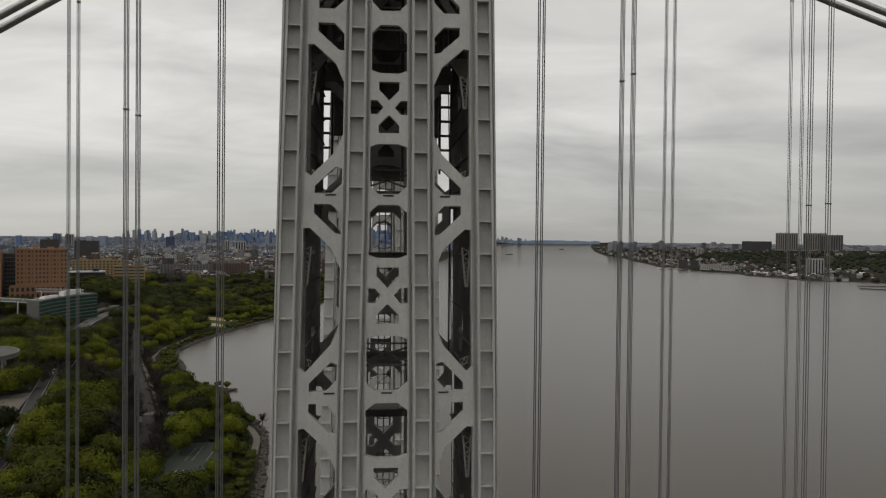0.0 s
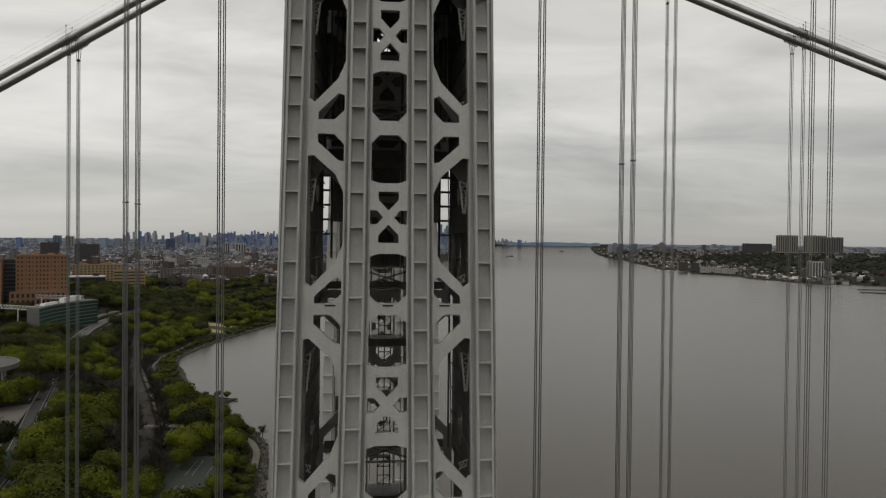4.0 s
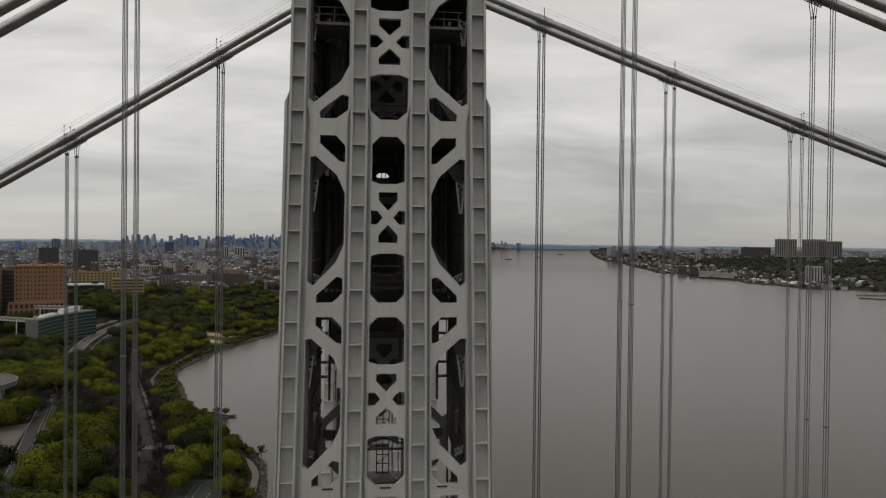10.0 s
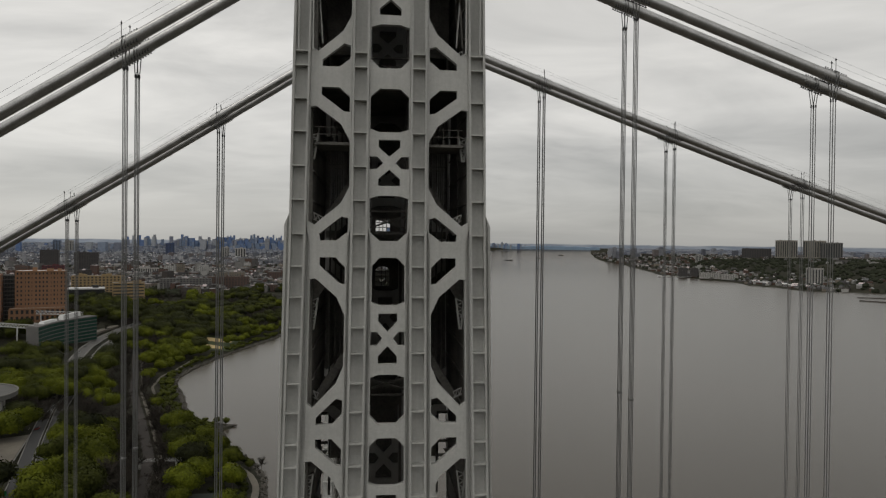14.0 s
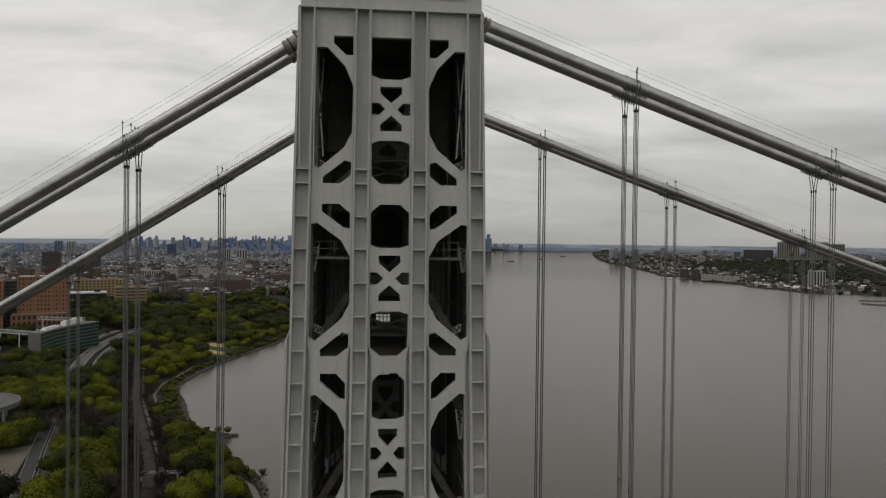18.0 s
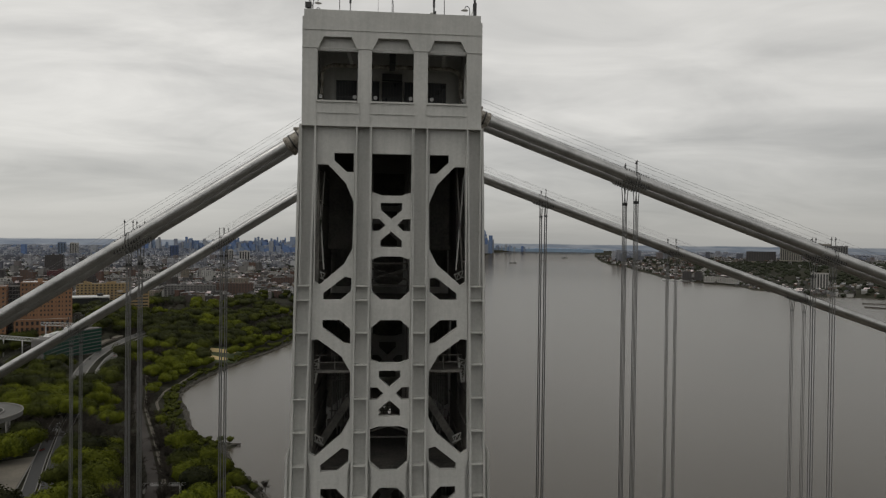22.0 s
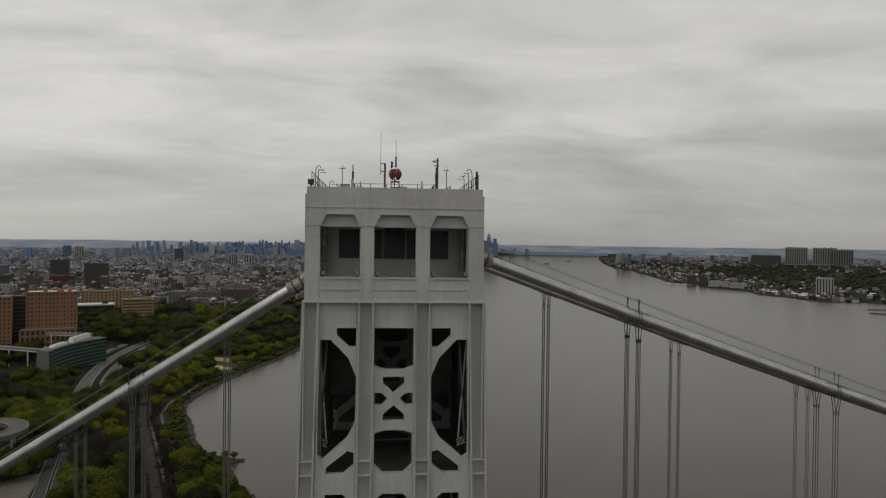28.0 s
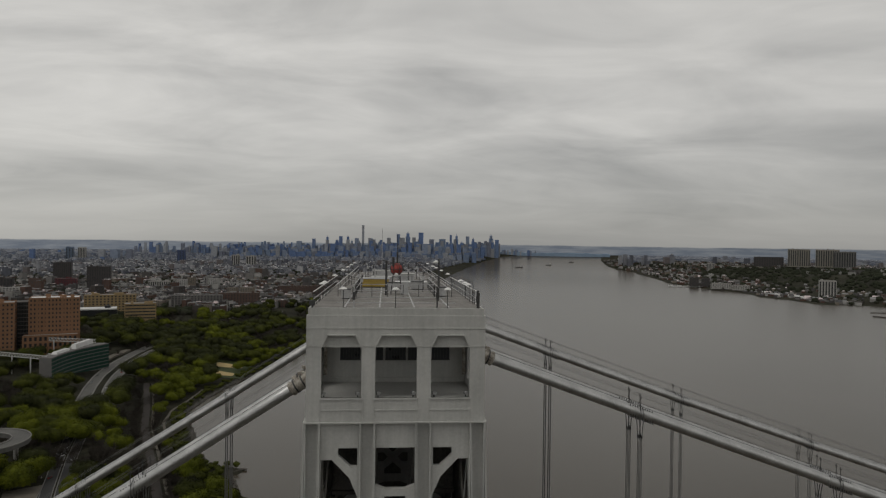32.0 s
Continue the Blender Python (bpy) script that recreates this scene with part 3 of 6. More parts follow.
def water_material():
    m = bpy.data.materials.new("river_water")
    m.use_nodes = True
    add, join = nodes_of(m.node_tree)
    p = m.node_tree.nodes["Principled BSDF"]
    geo = add("ShaderNodeNewGeometry")
    n0 = add("ShaderNodeTexNoise", Scale=0.004, Detail=4, Roughness=0.5)
    join(geo, "Position", n0, "Vector")
    ramp = add("ShaderNodeValToRGB")
    ramp.color_ramp.elements[0].position, ramp.color_ramp.elements[0].color = 0.3, (0.047, 0.039, 0.027, 1)
    ramp.color_ramp.elements[1].position, ramp.color_ramp.elements[1].color = 0.7, (0.058, 0.049, 0.035, 1)
    join(n0, "Fac", ramp, "Fac")
    join(ramp, "Color", p, "Base Color")
    p.inputs["Roughness"].default_value = 0.25
    p.inputs["Specular IOR Level"].default_value = 0.58
    p.inputs["IOR"].default_value = 1.33
    n1 = add("ShaderNodeTexNoise", Scale=0.25, Detail=6, Roughness=0.65)
    join(geo, "Position", n1, "Vector")
    b = add("ShaderNodeBump", Strength=0.2, Distance=0.5)
    join(n1, "Fac", b, "Height")
    join(b, "Normal", p, "Normal")
    return m


WATER = water_material()
river = tagged(polar_sheet("water", lambda x, y: 0.0, 3, 60000, 1.06, WATER), "calm grey-brown wide river water", "water", kind="structure")

# ---- the towns ----


def city_material(name, colors, rough=0.85, spec=0.3):
    """Walls in a handful of colours, one per building, far ones tinted with haze."""
    m = bpy.data.materials.new(name)
    m.use_nodes = True
    add, join = nodes_of(m.node_tree)
    p = m.node_tree.nodes["Principled BSDF"]
    p.inputs["Specular IOR Level"].default_value = spec
    geo = add("ShaderNodeNewGeometry")
    ramp = add("ShaderNodeValToRGB")
    ramp.color_ramp.interpolation = "CONSTANT"
    els = ramp.color_ramp.elements
    while len(els) < len(colors):
        els.new(0.5)
    for k, c in enumerate(colors):
        els[k].position, els[k].color = k / len(colors), (*c, 1)
    join(geo, "Random Per Island", ramp, "Fac")
    n = add("ShaderNodeTexNoise", Scale=0.08, Detail=4)
    join(geo, "Position", n, "Vector")
    mr = add("ShaderNodeMapRange")
    join(n, "Fac", mr, 0)
    mr.inputs[3].default_value, mr.inputs[4].default_value = 0.65, 1.35
    mul = add("ShaderNodeMix")
    mul.data_type, mul.blend_type = "RGBA", "MULTIPLY"
    mul.inputs[0].default_value = 1.0
    join(ramp, "Color", mul, 6)
    join(mr, 0, mul, 7)
    join(mul, 2, p, "Base Color")
    p.inputs["Roughness"].default_value = rough
    return m


BRICKS = city_material("town_walls", [(0.090, 0.054, 0.043), (0.180, 0.156, 0.126), (0.060, 0.052, 0.048), (0.230, 0.225, 0.212), (0.095, 0.062, 0.050), (0.330, 0.325, 0.310), (0.084, 0.079, 0.077), (0.168, 0.162, 0.156)])
ROOFS = city_material("town_roofs", [(0.12, 0.12, 0.123), (0.23, 0.23, 0.23), (0.055, 0.055, 0.058), (0.16, 0.158, 0.155), (0.66, 0.575, 0.575), (0.080, 0.080, 0.084), (0.27, 0.27, 0.27), (0.06, 0.055, 0.05)])
# the distant sets have blue air haze mixed into their base colours
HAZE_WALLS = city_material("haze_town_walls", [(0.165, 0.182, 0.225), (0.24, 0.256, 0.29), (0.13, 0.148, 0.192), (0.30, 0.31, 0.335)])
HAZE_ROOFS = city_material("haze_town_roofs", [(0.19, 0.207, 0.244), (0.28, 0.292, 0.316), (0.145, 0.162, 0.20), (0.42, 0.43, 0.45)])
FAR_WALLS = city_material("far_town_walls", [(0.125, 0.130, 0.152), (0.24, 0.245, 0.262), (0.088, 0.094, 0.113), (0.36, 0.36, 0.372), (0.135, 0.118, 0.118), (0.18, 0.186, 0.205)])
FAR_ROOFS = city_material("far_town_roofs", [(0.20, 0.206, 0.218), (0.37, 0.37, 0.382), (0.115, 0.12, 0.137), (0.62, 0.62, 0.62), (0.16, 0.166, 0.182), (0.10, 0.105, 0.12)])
TOWN_GLASS = material("town_windows", (0.035, 0.038, 0.042), 0.35, 0, 0.3, 0.3, 3)
GLAZING = material("dark_glazing", (0.012, 0.014, 0.016), 0.35, 0, 0.3, 0.3, 3)
# skyline and hills: haze of distance painted in as paler, bluer colour
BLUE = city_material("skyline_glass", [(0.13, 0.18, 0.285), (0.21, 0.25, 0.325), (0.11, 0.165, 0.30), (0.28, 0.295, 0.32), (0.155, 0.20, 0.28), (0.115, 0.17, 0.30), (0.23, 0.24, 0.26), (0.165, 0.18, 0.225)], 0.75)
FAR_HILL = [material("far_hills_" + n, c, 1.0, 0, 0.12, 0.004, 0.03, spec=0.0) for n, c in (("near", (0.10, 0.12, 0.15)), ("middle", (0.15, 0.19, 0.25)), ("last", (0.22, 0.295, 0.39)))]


class Town:
    """Many plain far houses gathered in a few meshes: walls, storey bands and roofs."""

    def __init__(self, walls, roofs):
        self.wall, self.roof, self.band, self.mats = Shape(), Shape(), Shape(), (walls, roofs)

    def house(self, x, y, w, d, h, rot, bands=0, gable=False):
        k = far_scale(x, y)
        px, py, pz = far(x, y, ground_z(x, y) - 3)
        w, d, h = w * k, d * k, (h + 3) * k
        c, s = math.cos(rot), math.sin(rot)

        def block(sh, a0, a1, b0, b1, z0, z1):
            pts = [(px + a * c - b * s, py + a * s + b * c, z) for z in (z0, z1) for a, b in ((a0, b0), (a1, b0), (a1, b1), (a0, b1))]
            sh.add(pts, [(4, 5, 6, 7), (0, 1, 5, 4), (1, 2, 6, 5), (2, 3, 7, 6), (3, 0, 4, 7)])
        block(self.wall, -w / 2, w / 2, -d / 2, d / 2, pz, pz + h)
        if gable:
            g = 0.4 * d
            pts = [(-w / 2, -d / 2, 0), (w / 2, -d / 2, 0), (w / 2, d / 2, 0), (-w / 2, d / 2, 0), (-w / 2, 0, g), (w / 2, 0, g)]
            self.roof.add([(px + a * c - b * s, py + a * s + b * c, pz + h + q) for a, b, q in pts], [(0, 1, 5, 4), (2, 3, 4, 5), (3, 0, 4), (1, 2, 5)])
            return
        t = 0.5 * k
        block(self.roof, -w / 2 + t, w / 2 - t, -d / 2 + t, d / 2 - t, pz + h - 0.5 * k, pz + h + 0.12 * k)
        for _ in range(random.choice((0, 1, 1, 2))):
            a, b, q = random.uniform(-w / 3, w / 3), random.uniform(-d / 3, d / 3), random.uniform(1.5, 3.5) * k
            block(self.roof, a - q, a + q, b - q * 0.8, b + q * 0.8, pz + h, pz + h + random.uniform(2.5, 4.5) * k)
        for i in range(bands):
            z = pz + h - (2.2 + 3.2 * i) * k
            if z < pz:
                break
            n = max(2, int(w / (5.5 * k)))
            for j in range(n):
                a0 = -w / 2 + w * (j + 0.25) / n
                a1 = a0 + 0.5 * w / n
                block(self.band, a0, a1, -d / 2 - 0.1 * k, d / 2 + 0.1 * k, z - 1.5 * k, z)

    def done(self, name, label):
        o = thing(name, label, "city buildings", kind="stuff")
        for nm, sh, mat in (("walls", self.wall, self.mats[0]), ("roofs", self.roof, self.mats[1]), ("windows", self.band, TOWN_GLASS)):
            if sh.v:
                tagged(sh.done(nm, mat, o), kind="stuff")
        return o


KEEP_CLEAR = [(-214, 870, 14), (-455, 925, 44), (-515, 880, 46), (-520, 1250, 38), (-440, 1212, 34), (-500, 1300, 50), (-225, 945, 24), (-225, 896, 22), (-392, 820, 45), (-378, 880, 35), (-400, 770, 40), (-560, 1330, 60), (-500, 1450, 60)]


def is_clear(x, y, extra=0.0):
    return all((x - a) ** 2 + (y - b) ** 2 > (r + extra) ** 2 for a, b, r in KEEP_CLEAR)


def park_edge(y):
    """How far inland the riverside woods reach."""
    return interp(y, [(200, 420), (900, 330), (1020, 400), (1250, 400), (1400, 290), (1700, 190), (2200, 120), (9000, 120)])


def build_towns():
    random.seed(4)
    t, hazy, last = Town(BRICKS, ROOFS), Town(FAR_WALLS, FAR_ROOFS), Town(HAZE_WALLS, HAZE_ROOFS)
    taken = set()
    for _ in range(76000):
        d = 1000 * math.exp(random.random() * 2.15)
        x, y = bearing(random.uniform(-36, 9.5), d)
        e = float(np.interp(y, ey, ex)) - x
        if e < park_edge(y) + 15 or not is_clear(x, y, 20) or (e < 480 and y < 1000) or (e < 560 and y < 1420):
            continue
        cell = (round(x / 24), round(y / 20)) if d < 2600 else (round(x / 30), round(y / 26)) if d < 4500 else (round(x / 44), round(y / 40))
        if cell in taken:
            continue
        taken.add(cell)
        tall = random.random()
        h = random.uniform(8, 18) if tall < 0.972 else random.uniform(22, 40)
        w = random.uniform(9, 26) if tall < 0.9 else random.uniform(24, 44) if tall < 0.965 else random.uniform(18, 34)
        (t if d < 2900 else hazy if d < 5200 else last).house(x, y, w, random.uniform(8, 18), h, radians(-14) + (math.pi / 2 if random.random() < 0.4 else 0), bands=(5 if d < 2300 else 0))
    t.done("island_houses", "dense low brick apartment blocks with pale flat roofs")
    for _ in range(9000):
        d = 8000 * math.exp(random.random() * 1.1)
        x, y = bearing(random.choice((random.uniform(-37, 8), random.uniform(19.5, 42))), d)
        if x < float(np.interp(y, ey, ex)) - 60 or x > float(np.interp(y, wy, wx)) + 60:
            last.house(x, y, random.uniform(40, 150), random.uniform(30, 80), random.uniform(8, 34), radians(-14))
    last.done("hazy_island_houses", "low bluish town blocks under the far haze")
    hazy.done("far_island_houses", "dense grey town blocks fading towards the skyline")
    t = Town(BRICKS, ROOFS)
    for _ in range(5500):
        d = 2350 * math.exp(random.random() * 1.5)
        x, y = bearing(random.uniform(15, 42), d)
        w = x - float(np.interp(y, wy, wx))
        if w < 25:
            continue
        if w < 330:
            if random.random() < 0.4:
                t.house(x, y, random.uniform(8, 20), random.uniform(8, 13), random.uniform(5, 10), random.random() * 3, gable=random.random() < 0.7)
            elif y > 2900 and random.random() < 0.5:
                t.house(x, y, random.uniform(20, 70), random.uniform(15, 30), random.uniform(6, 16), 1.2)
        elif (w > 560 or y > 4200) and random.random() < (0.16 if y < 3600 else 0.5):
            t.house(x, y, random.uniform(12, 35), random.uniform(10, 22), random.uniform(7, 18), random.random() * 3)
    for _ in range(260):
        x, y = bearing(random.uniform(27.5, 36), random.uniform(2350, 3000))
        if 12 < x - float(np.interp(y, wy, wx)) < 130:
            t.house(x, y, random.uniform(8, 20), random.uniform(8, 12), random.uniform(5, 9), random.random() * 3, gable=random.random() < 0.6)
    t.done("far_shore_houses", "small pale houses and low blocks along the far shore")


build_towns()


def skyline():
    random.seed(11)
    o = thing("far_skyline", "distant blue-grey city skyline of many towers", "skyline", kind="stuff")
    sh = Shape()

    def tower_at(deg, d, w, h, steps=0):
        nonlocal sh
        x, y = bearing(deg, d)
        k = far_scale(x, y)
        px, py, pz = far(x, y, 0)
        w, h = w * k, h * k
        sh.box(px - w / 2, px + w / 2, py - w / 2, py + w / 2, pz, pz + h * (0.8 if steps else 1))
        if steps:
            sh.box(px - w / 3, px + w / 3, py - w / 3, py + w / 3, pz + h * 0.8, pz + h * 0.92)
            sh.box(px - w / 9, px + w / 9, py - w / 9, py + w / 9, pz + h * 0.92, pz + h, (px - w / 30, px + w / 30, py - w / 30, py + w / 30))
    for _ in range(420):
        deg = random.gauss(2.0, 4.4)
        if -8 < deg < 8.2:
            tower_at(deg, random.uniform(8000, 11000), random.uniform(25, 70), 130 + abs(random.gauss(0, 62)), random.random() < 0.25)
    for deg, h, w, st in ((-1.95, 440, 30, 0), (-4.9, 300, 40, 1), (-3.8, 290, 45, 0), (-3.2, 310, 45, 1), (1.0, 330, 45, 0), (1.8, 368, 60, 1), (2.9, 352, 62, 0), (5.9, 338, 40, 1),
                       (7.3, 300, 40, 1), (8.8, 362, 55, 1), (9.3, 285, 50, 0), (8.2, 235, 40, 0), (0.2, 280, 50, 0), (-6.0, 255, 40, 0), (-7.2, 220, 60, 0), (3.8, 265, 60, 0), (4.7, 270, 80, 0)):
        tower_at(deg, 9000 if deg < 8 else 12500, w if deg < 8 else w * 1.2, h if deg < 8 else 188 + (h - 188) * 1.38, st)
    for _ in range(150):
        tower_at(random.uniform(-33, -7), random.uniform(6500, 10500), random.uniform(12, 34), 46 + abs(random.gauss(0, 20)))
    for _ in range(110):
        tower_at(random.uniform(-14.6, -6.5), random.uniform(8000, 10000), random.uniform(22, 52), 105 + abs(random.gauss(0, 34)), random.random() < 0.2)
    for deg, h, w in ((-19.3, 178, 30), (-18.9, 190, 32), (-18.5, 196, 46), (-17.9, 188, 40), (-17.4, 204, 34), (-16.2, 186, 50), (-15.4, 212, 36), (-15.0, 172, 48), (-14.1, 178, 38), (-13.4, 168, 40), (-12.5, 176, 46)):
        tower_at(deg, 8800, w * 0.72, h - 10)
    for _ in range(40):
        tower_at(random.choice((random.gauss(-18.2, 0.7), random.gauss(-15.2, 0.6))), random.uniform(8300, 8900), random.uniform(18, 34), 110 + abs(random.gauss(0, 38)))
    for deg, w in ((-21.9, 40), (-21.0, 56), (-20.0, 40), (-26.4, 30)):
        tower_at(deg, 5900, w, 112 + w * 0.1)
    for _ in range(18):
        tower_at(random.uniform(9.7, 12.6), random.uniform(19800, 21000), random.uniform(24, 60), 130 + abs(random.gauss(0, 50)))
    for _ in range(60):
        tower_at(random.uniform(7.4, 9.45), random.uniform(11600, 13000), random.uniform(30, 66), 150 + abs(random.gauss(0, 60)), random.random() < 0.2)
    for _ in range(420):
        deg = random.uniform(-14, 7.6)
        tower_at(deg, random.uniform(7000, 8600), random.uniform(22, 62), 66 + abs(random.gauss(0, 30)))
    for _ in range(260):
        tower_at(random.uniform(-35, -6), random.uniform(5200, 7800), random.uniform(10, 30), 26 + abs(random.gauss(0, 13)))
    for _ in range(240):
        tower_at(random.uniform(-13, -4.5), random.uniform(7800, 10500), random.uniform(14, 36), 110 + abs(random.gauss(0, 40)), random.random() < 0.15)
    low = sh
    sh = Shape()
    for _ in range(46):
        tower_at(random.uniform(18.8, 41), random.uniform(6500, 9500), random.uniform(20, 46), 60 + abs(random.gauss(0, 18)))
    for deg, h, w in ((19.4, 104, 26), (19.8, 116, 32), (20.3, 110, 28), (21.4, 112, 26), (23.4, 132, 44), (23.0, 96, 48), (26.6, 108, 30), (28.9, 98, 40)):
        tower_at(deg, 6800, w, h, 1 if deg == 23.4 else 0)
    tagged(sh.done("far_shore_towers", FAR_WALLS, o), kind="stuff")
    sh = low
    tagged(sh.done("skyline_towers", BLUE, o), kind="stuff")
    # low land round the river's far bend
    land = tagged(new("river_bend_land"), "thin strip of hazy land at the river's bend", "land", kind="structure")
    pts = []
    for k in range(41):
        deg = 8.6 + 0.25 * k
        h = 95 + 34 * noise.noise((deg * 1.3, 0.5, 0.0)) + 22 * noise.noise((deg * 5.1, 0.5, 0.0))
        for d, z in ((20000, -20.0), (20050, h), (24000, h + 4)):
            x, y = bearing(deg, d)
            pts.append(far(x, y, z))
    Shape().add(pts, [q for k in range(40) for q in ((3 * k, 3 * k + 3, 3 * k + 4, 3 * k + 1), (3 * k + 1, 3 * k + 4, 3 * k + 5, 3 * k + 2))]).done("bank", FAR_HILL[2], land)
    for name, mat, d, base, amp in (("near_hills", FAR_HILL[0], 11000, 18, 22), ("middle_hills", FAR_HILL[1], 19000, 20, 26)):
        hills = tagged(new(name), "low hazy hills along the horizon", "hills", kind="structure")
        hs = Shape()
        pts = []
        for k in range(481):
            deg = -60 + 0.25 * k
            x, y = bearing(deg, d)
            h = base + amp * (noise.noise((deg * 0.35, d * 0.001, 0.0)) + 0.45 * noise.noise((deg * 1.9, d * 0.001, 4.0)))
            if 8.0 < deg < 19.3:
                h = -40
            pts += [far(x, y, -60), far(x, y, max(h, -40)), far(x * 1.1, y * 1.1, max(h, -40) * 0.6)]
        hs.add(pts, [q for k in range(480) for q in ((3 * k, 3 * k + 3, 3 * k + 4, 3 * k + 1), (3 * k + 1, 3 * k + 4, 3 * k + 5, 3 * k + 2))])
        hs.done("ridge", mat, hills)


skyline()

# ---- single buildings that can be told apart ----
DEEP_BLUE = material("deep_blue_glass", (0.045, 0.07, 0.15), 0.5, 0, 0.15, 0.05, 1.0)
CLIFF_WALL = material("weathered_tan_concrete", (0.22, 0.205, 0.175), 0.9, 0, 0.12, 0.1, 2.0)
ORANGE = material("orange_brick", (0.235, 0.128, 0.072), 0.9, 0, 0.12, 0.15, 2.0)
TAN = material("tan_brick", (0.27, 0.195, 0.10), 0.9, 0, 0.12, 0.15, 2.0)
PALE = material("pale_concrete", (0.34, 0.33, 0.31), 0.9, 0, 0.1, 0.1, 2.0)
DARK_BRICK = material("dark_brick", (0.060, 0.054, 0.053), 0.9, 0, 0.2, 0.1, 2.0)
RED_WALL = material("red_wall", (0.10, 0.030, 0.034), 0.85, 0, 0.12, 0.1, 2.0)
GREY_WALL = material("grey_brick", (0.13, 0.125, 0.12), 0.9, 0, 0.15, 0.1, 2.0)
BROWN_WALL = material("brown_brick", (0.095, 0.062, 0.05), 0.9, 0, 0.15, 0.1, 2.0)
FLAT_ROOF = material("flat_roof", (0.22, 0.215, 0.205), 0.95, 0, 0.25, 0.08, 1.0)
WHITE_ROOF = material("white_roof", (0.55, 0.55, 0.54), 0.8, 0, 0.12, 0.08, 1.0)
GREEN_GLASS = material("green_glass", (0.010, 0.042, 0.030), 0.6, 0, 0.25, 0.3, 2.0, spec=0.2)
WHITE_STEEL = material("white_steel", (0.48, 0.48, 0.47), 0.6, 0, 0.1, 0.5, 4.0)


def building(name, label, deg, d, w, dep, h, turn, wall, storeys, cols, roof=None, strips=False, base=None, side_cols=3, plant=2, win=(0.5, 0.5), bays=0, cornice=None):
    """A flat-roofed block at a bearing and distance: body, parapet roof, plant boxes and its windows, each a pane set into the wall."""
    x, y = bearing(deg, d)
    g = ground_z(x, y) if base is None else base
    k = far_scale(x, y)
    o = thing(name, label, "building", at=far(x, y, g))
    o.rotation_euler = (0, 0, radians(turn))
    w, dep, h = w * k, dep * k, h * k
    Shape().box(-w / 2, w / 2, 0, dep, -4 * k, h).done("wall", wall, o)
    Shape().box(-w / 2 + 0.4 * k, w / 2 - 0.4 * k, 0.4 * k, dep - 0.4 * k, h, h + 0.15 * k).done("roof", roof or FLAT_ROOF, o)
    for a, b, q, r in ((0, -k * 0.3, -w / 2, w / 2),):
        par = Shape()
        par.box(q, r, -0.05 * k, 0.35 * k, h, h + 0.9 * k).box(q, r, dep - 0.35 * k, dep, h, h + 0.9 * k).box(q, q + 0.35 * k, 0.35 * k, dep - 0.35 * k, h, h + 0.9 * k)
        par.box(r - 0.35 * k, r, 0.35 * k, dep - 0.35 * k, h, h + 0.9 * k).done("parapet", wall, o)
    for i in range(bays + 1 if bays else 0):
        a = -w / 2 + w * i / bays
        Shape().box(a - 0.8 * k, a + 0.8 * k, -0.9 * k, -0.02 * k, -4 * k, h - 1.5 * k).done("pilaster", wall, o)
    if bays or cornice:
        Shape().box(-w / 2 - 0.5 * k, w / 2 + 0.5 * k, -1.1 * k, -0.06 * k, h - 1.2 * k, h + 1.0 * k).done("cornice", cornice or FLAT_ROOF, o)
    rng = random.Random(int(d * 7 + deg * 31))
    for _ in range(plant):
        a, b, q = rng.uniform(-w * 0.35, w * 0.35), rng.uniform(dep * 0.25, dep * 0.7), rng.uniform(2, 5) * k
        Shape().box(a - q, a + q, b - q * 0.6, b + q * 0.6, h + 0.15 * k, h + rng.uniform(3, 5.5) * k).done("roof_plant", wall, o)
    sh_h = h / storeys
    sizes = {}

    def pane(ww, hh, px, py, pz, side):
        key = (round(ww, 3), round(hh, 3), side)
        if key not in sizes:
            s = Shape()
            t = 0.06 * k
            if side:
                s.box(-t, t, -ww / 2, ww / 2, -hh / 2, hh / 2)
            else:
                s.box(-ww / 2, ww / 2, -t, t, -hh / 2, hh / 2)
            sizes[key] = mesh_of("pane", s.v, s.f)
        put("window", sizes[key], GLAZING, o).location = (px, py, pz)
    faces = [(0, w, cols, 0), (1, dep, side_cols, w / 2), (1, dep, side_cols, -w / 2)]
    for side, length, n, off in faces:
        for i in range(n):
            a = length * (i + 0.5) / n
            if strips:
                ww, hh, zz = length / n * win[0], h * 0.92, h * 0.48
                pane(ww, hh, *((a - w / 2, 0, zz) if not side else (off, a, zz)), side)
                continue
            for j in range(storeys):
                ww, hh, zz = length / n * win[0], sh_h * win[1], sh_h * (j + 0.5)
                pane(ww, hh, *((a - w / 2, 0, zz) if not side else (off, a, zz)), side)
    return o


building("hospital_block", "tall orange brick hospital block with rows of small dark windows", -24.95, 1072, 60, 36, 70, 22, ORANGE, 12, 14, WHITE_ROOF, base=36, side_cols=5, plant=3, win=(0.42, 0.45), bays=6, cornice=ORANGE)
building("hospital_block", "orange brick hospital wing beside the taller block", -28.5, 1060, 38, 36, 66, 22, ORANGE, 12, 8, base=36, side_cols=5, win=(0.42, 0.45), bays=4, cornice=ORANGE)
building("hospital_annex", "lower stepped orange brick annex with large windows", -25.2, 1056, 64, 14, 25, 22, ORANGE, 3, 11, base=32, plant=0, win=(0.5, 0.6), bays=11, cornice=ORANGE)
building("link_building", "narrow dark glazed link between two brick hospital blocks", -27.05, 1096, 20, 20, 64, 22, GREY_WALL, 12, 6, base=36, plant=0, win=(0.9, 0.8))
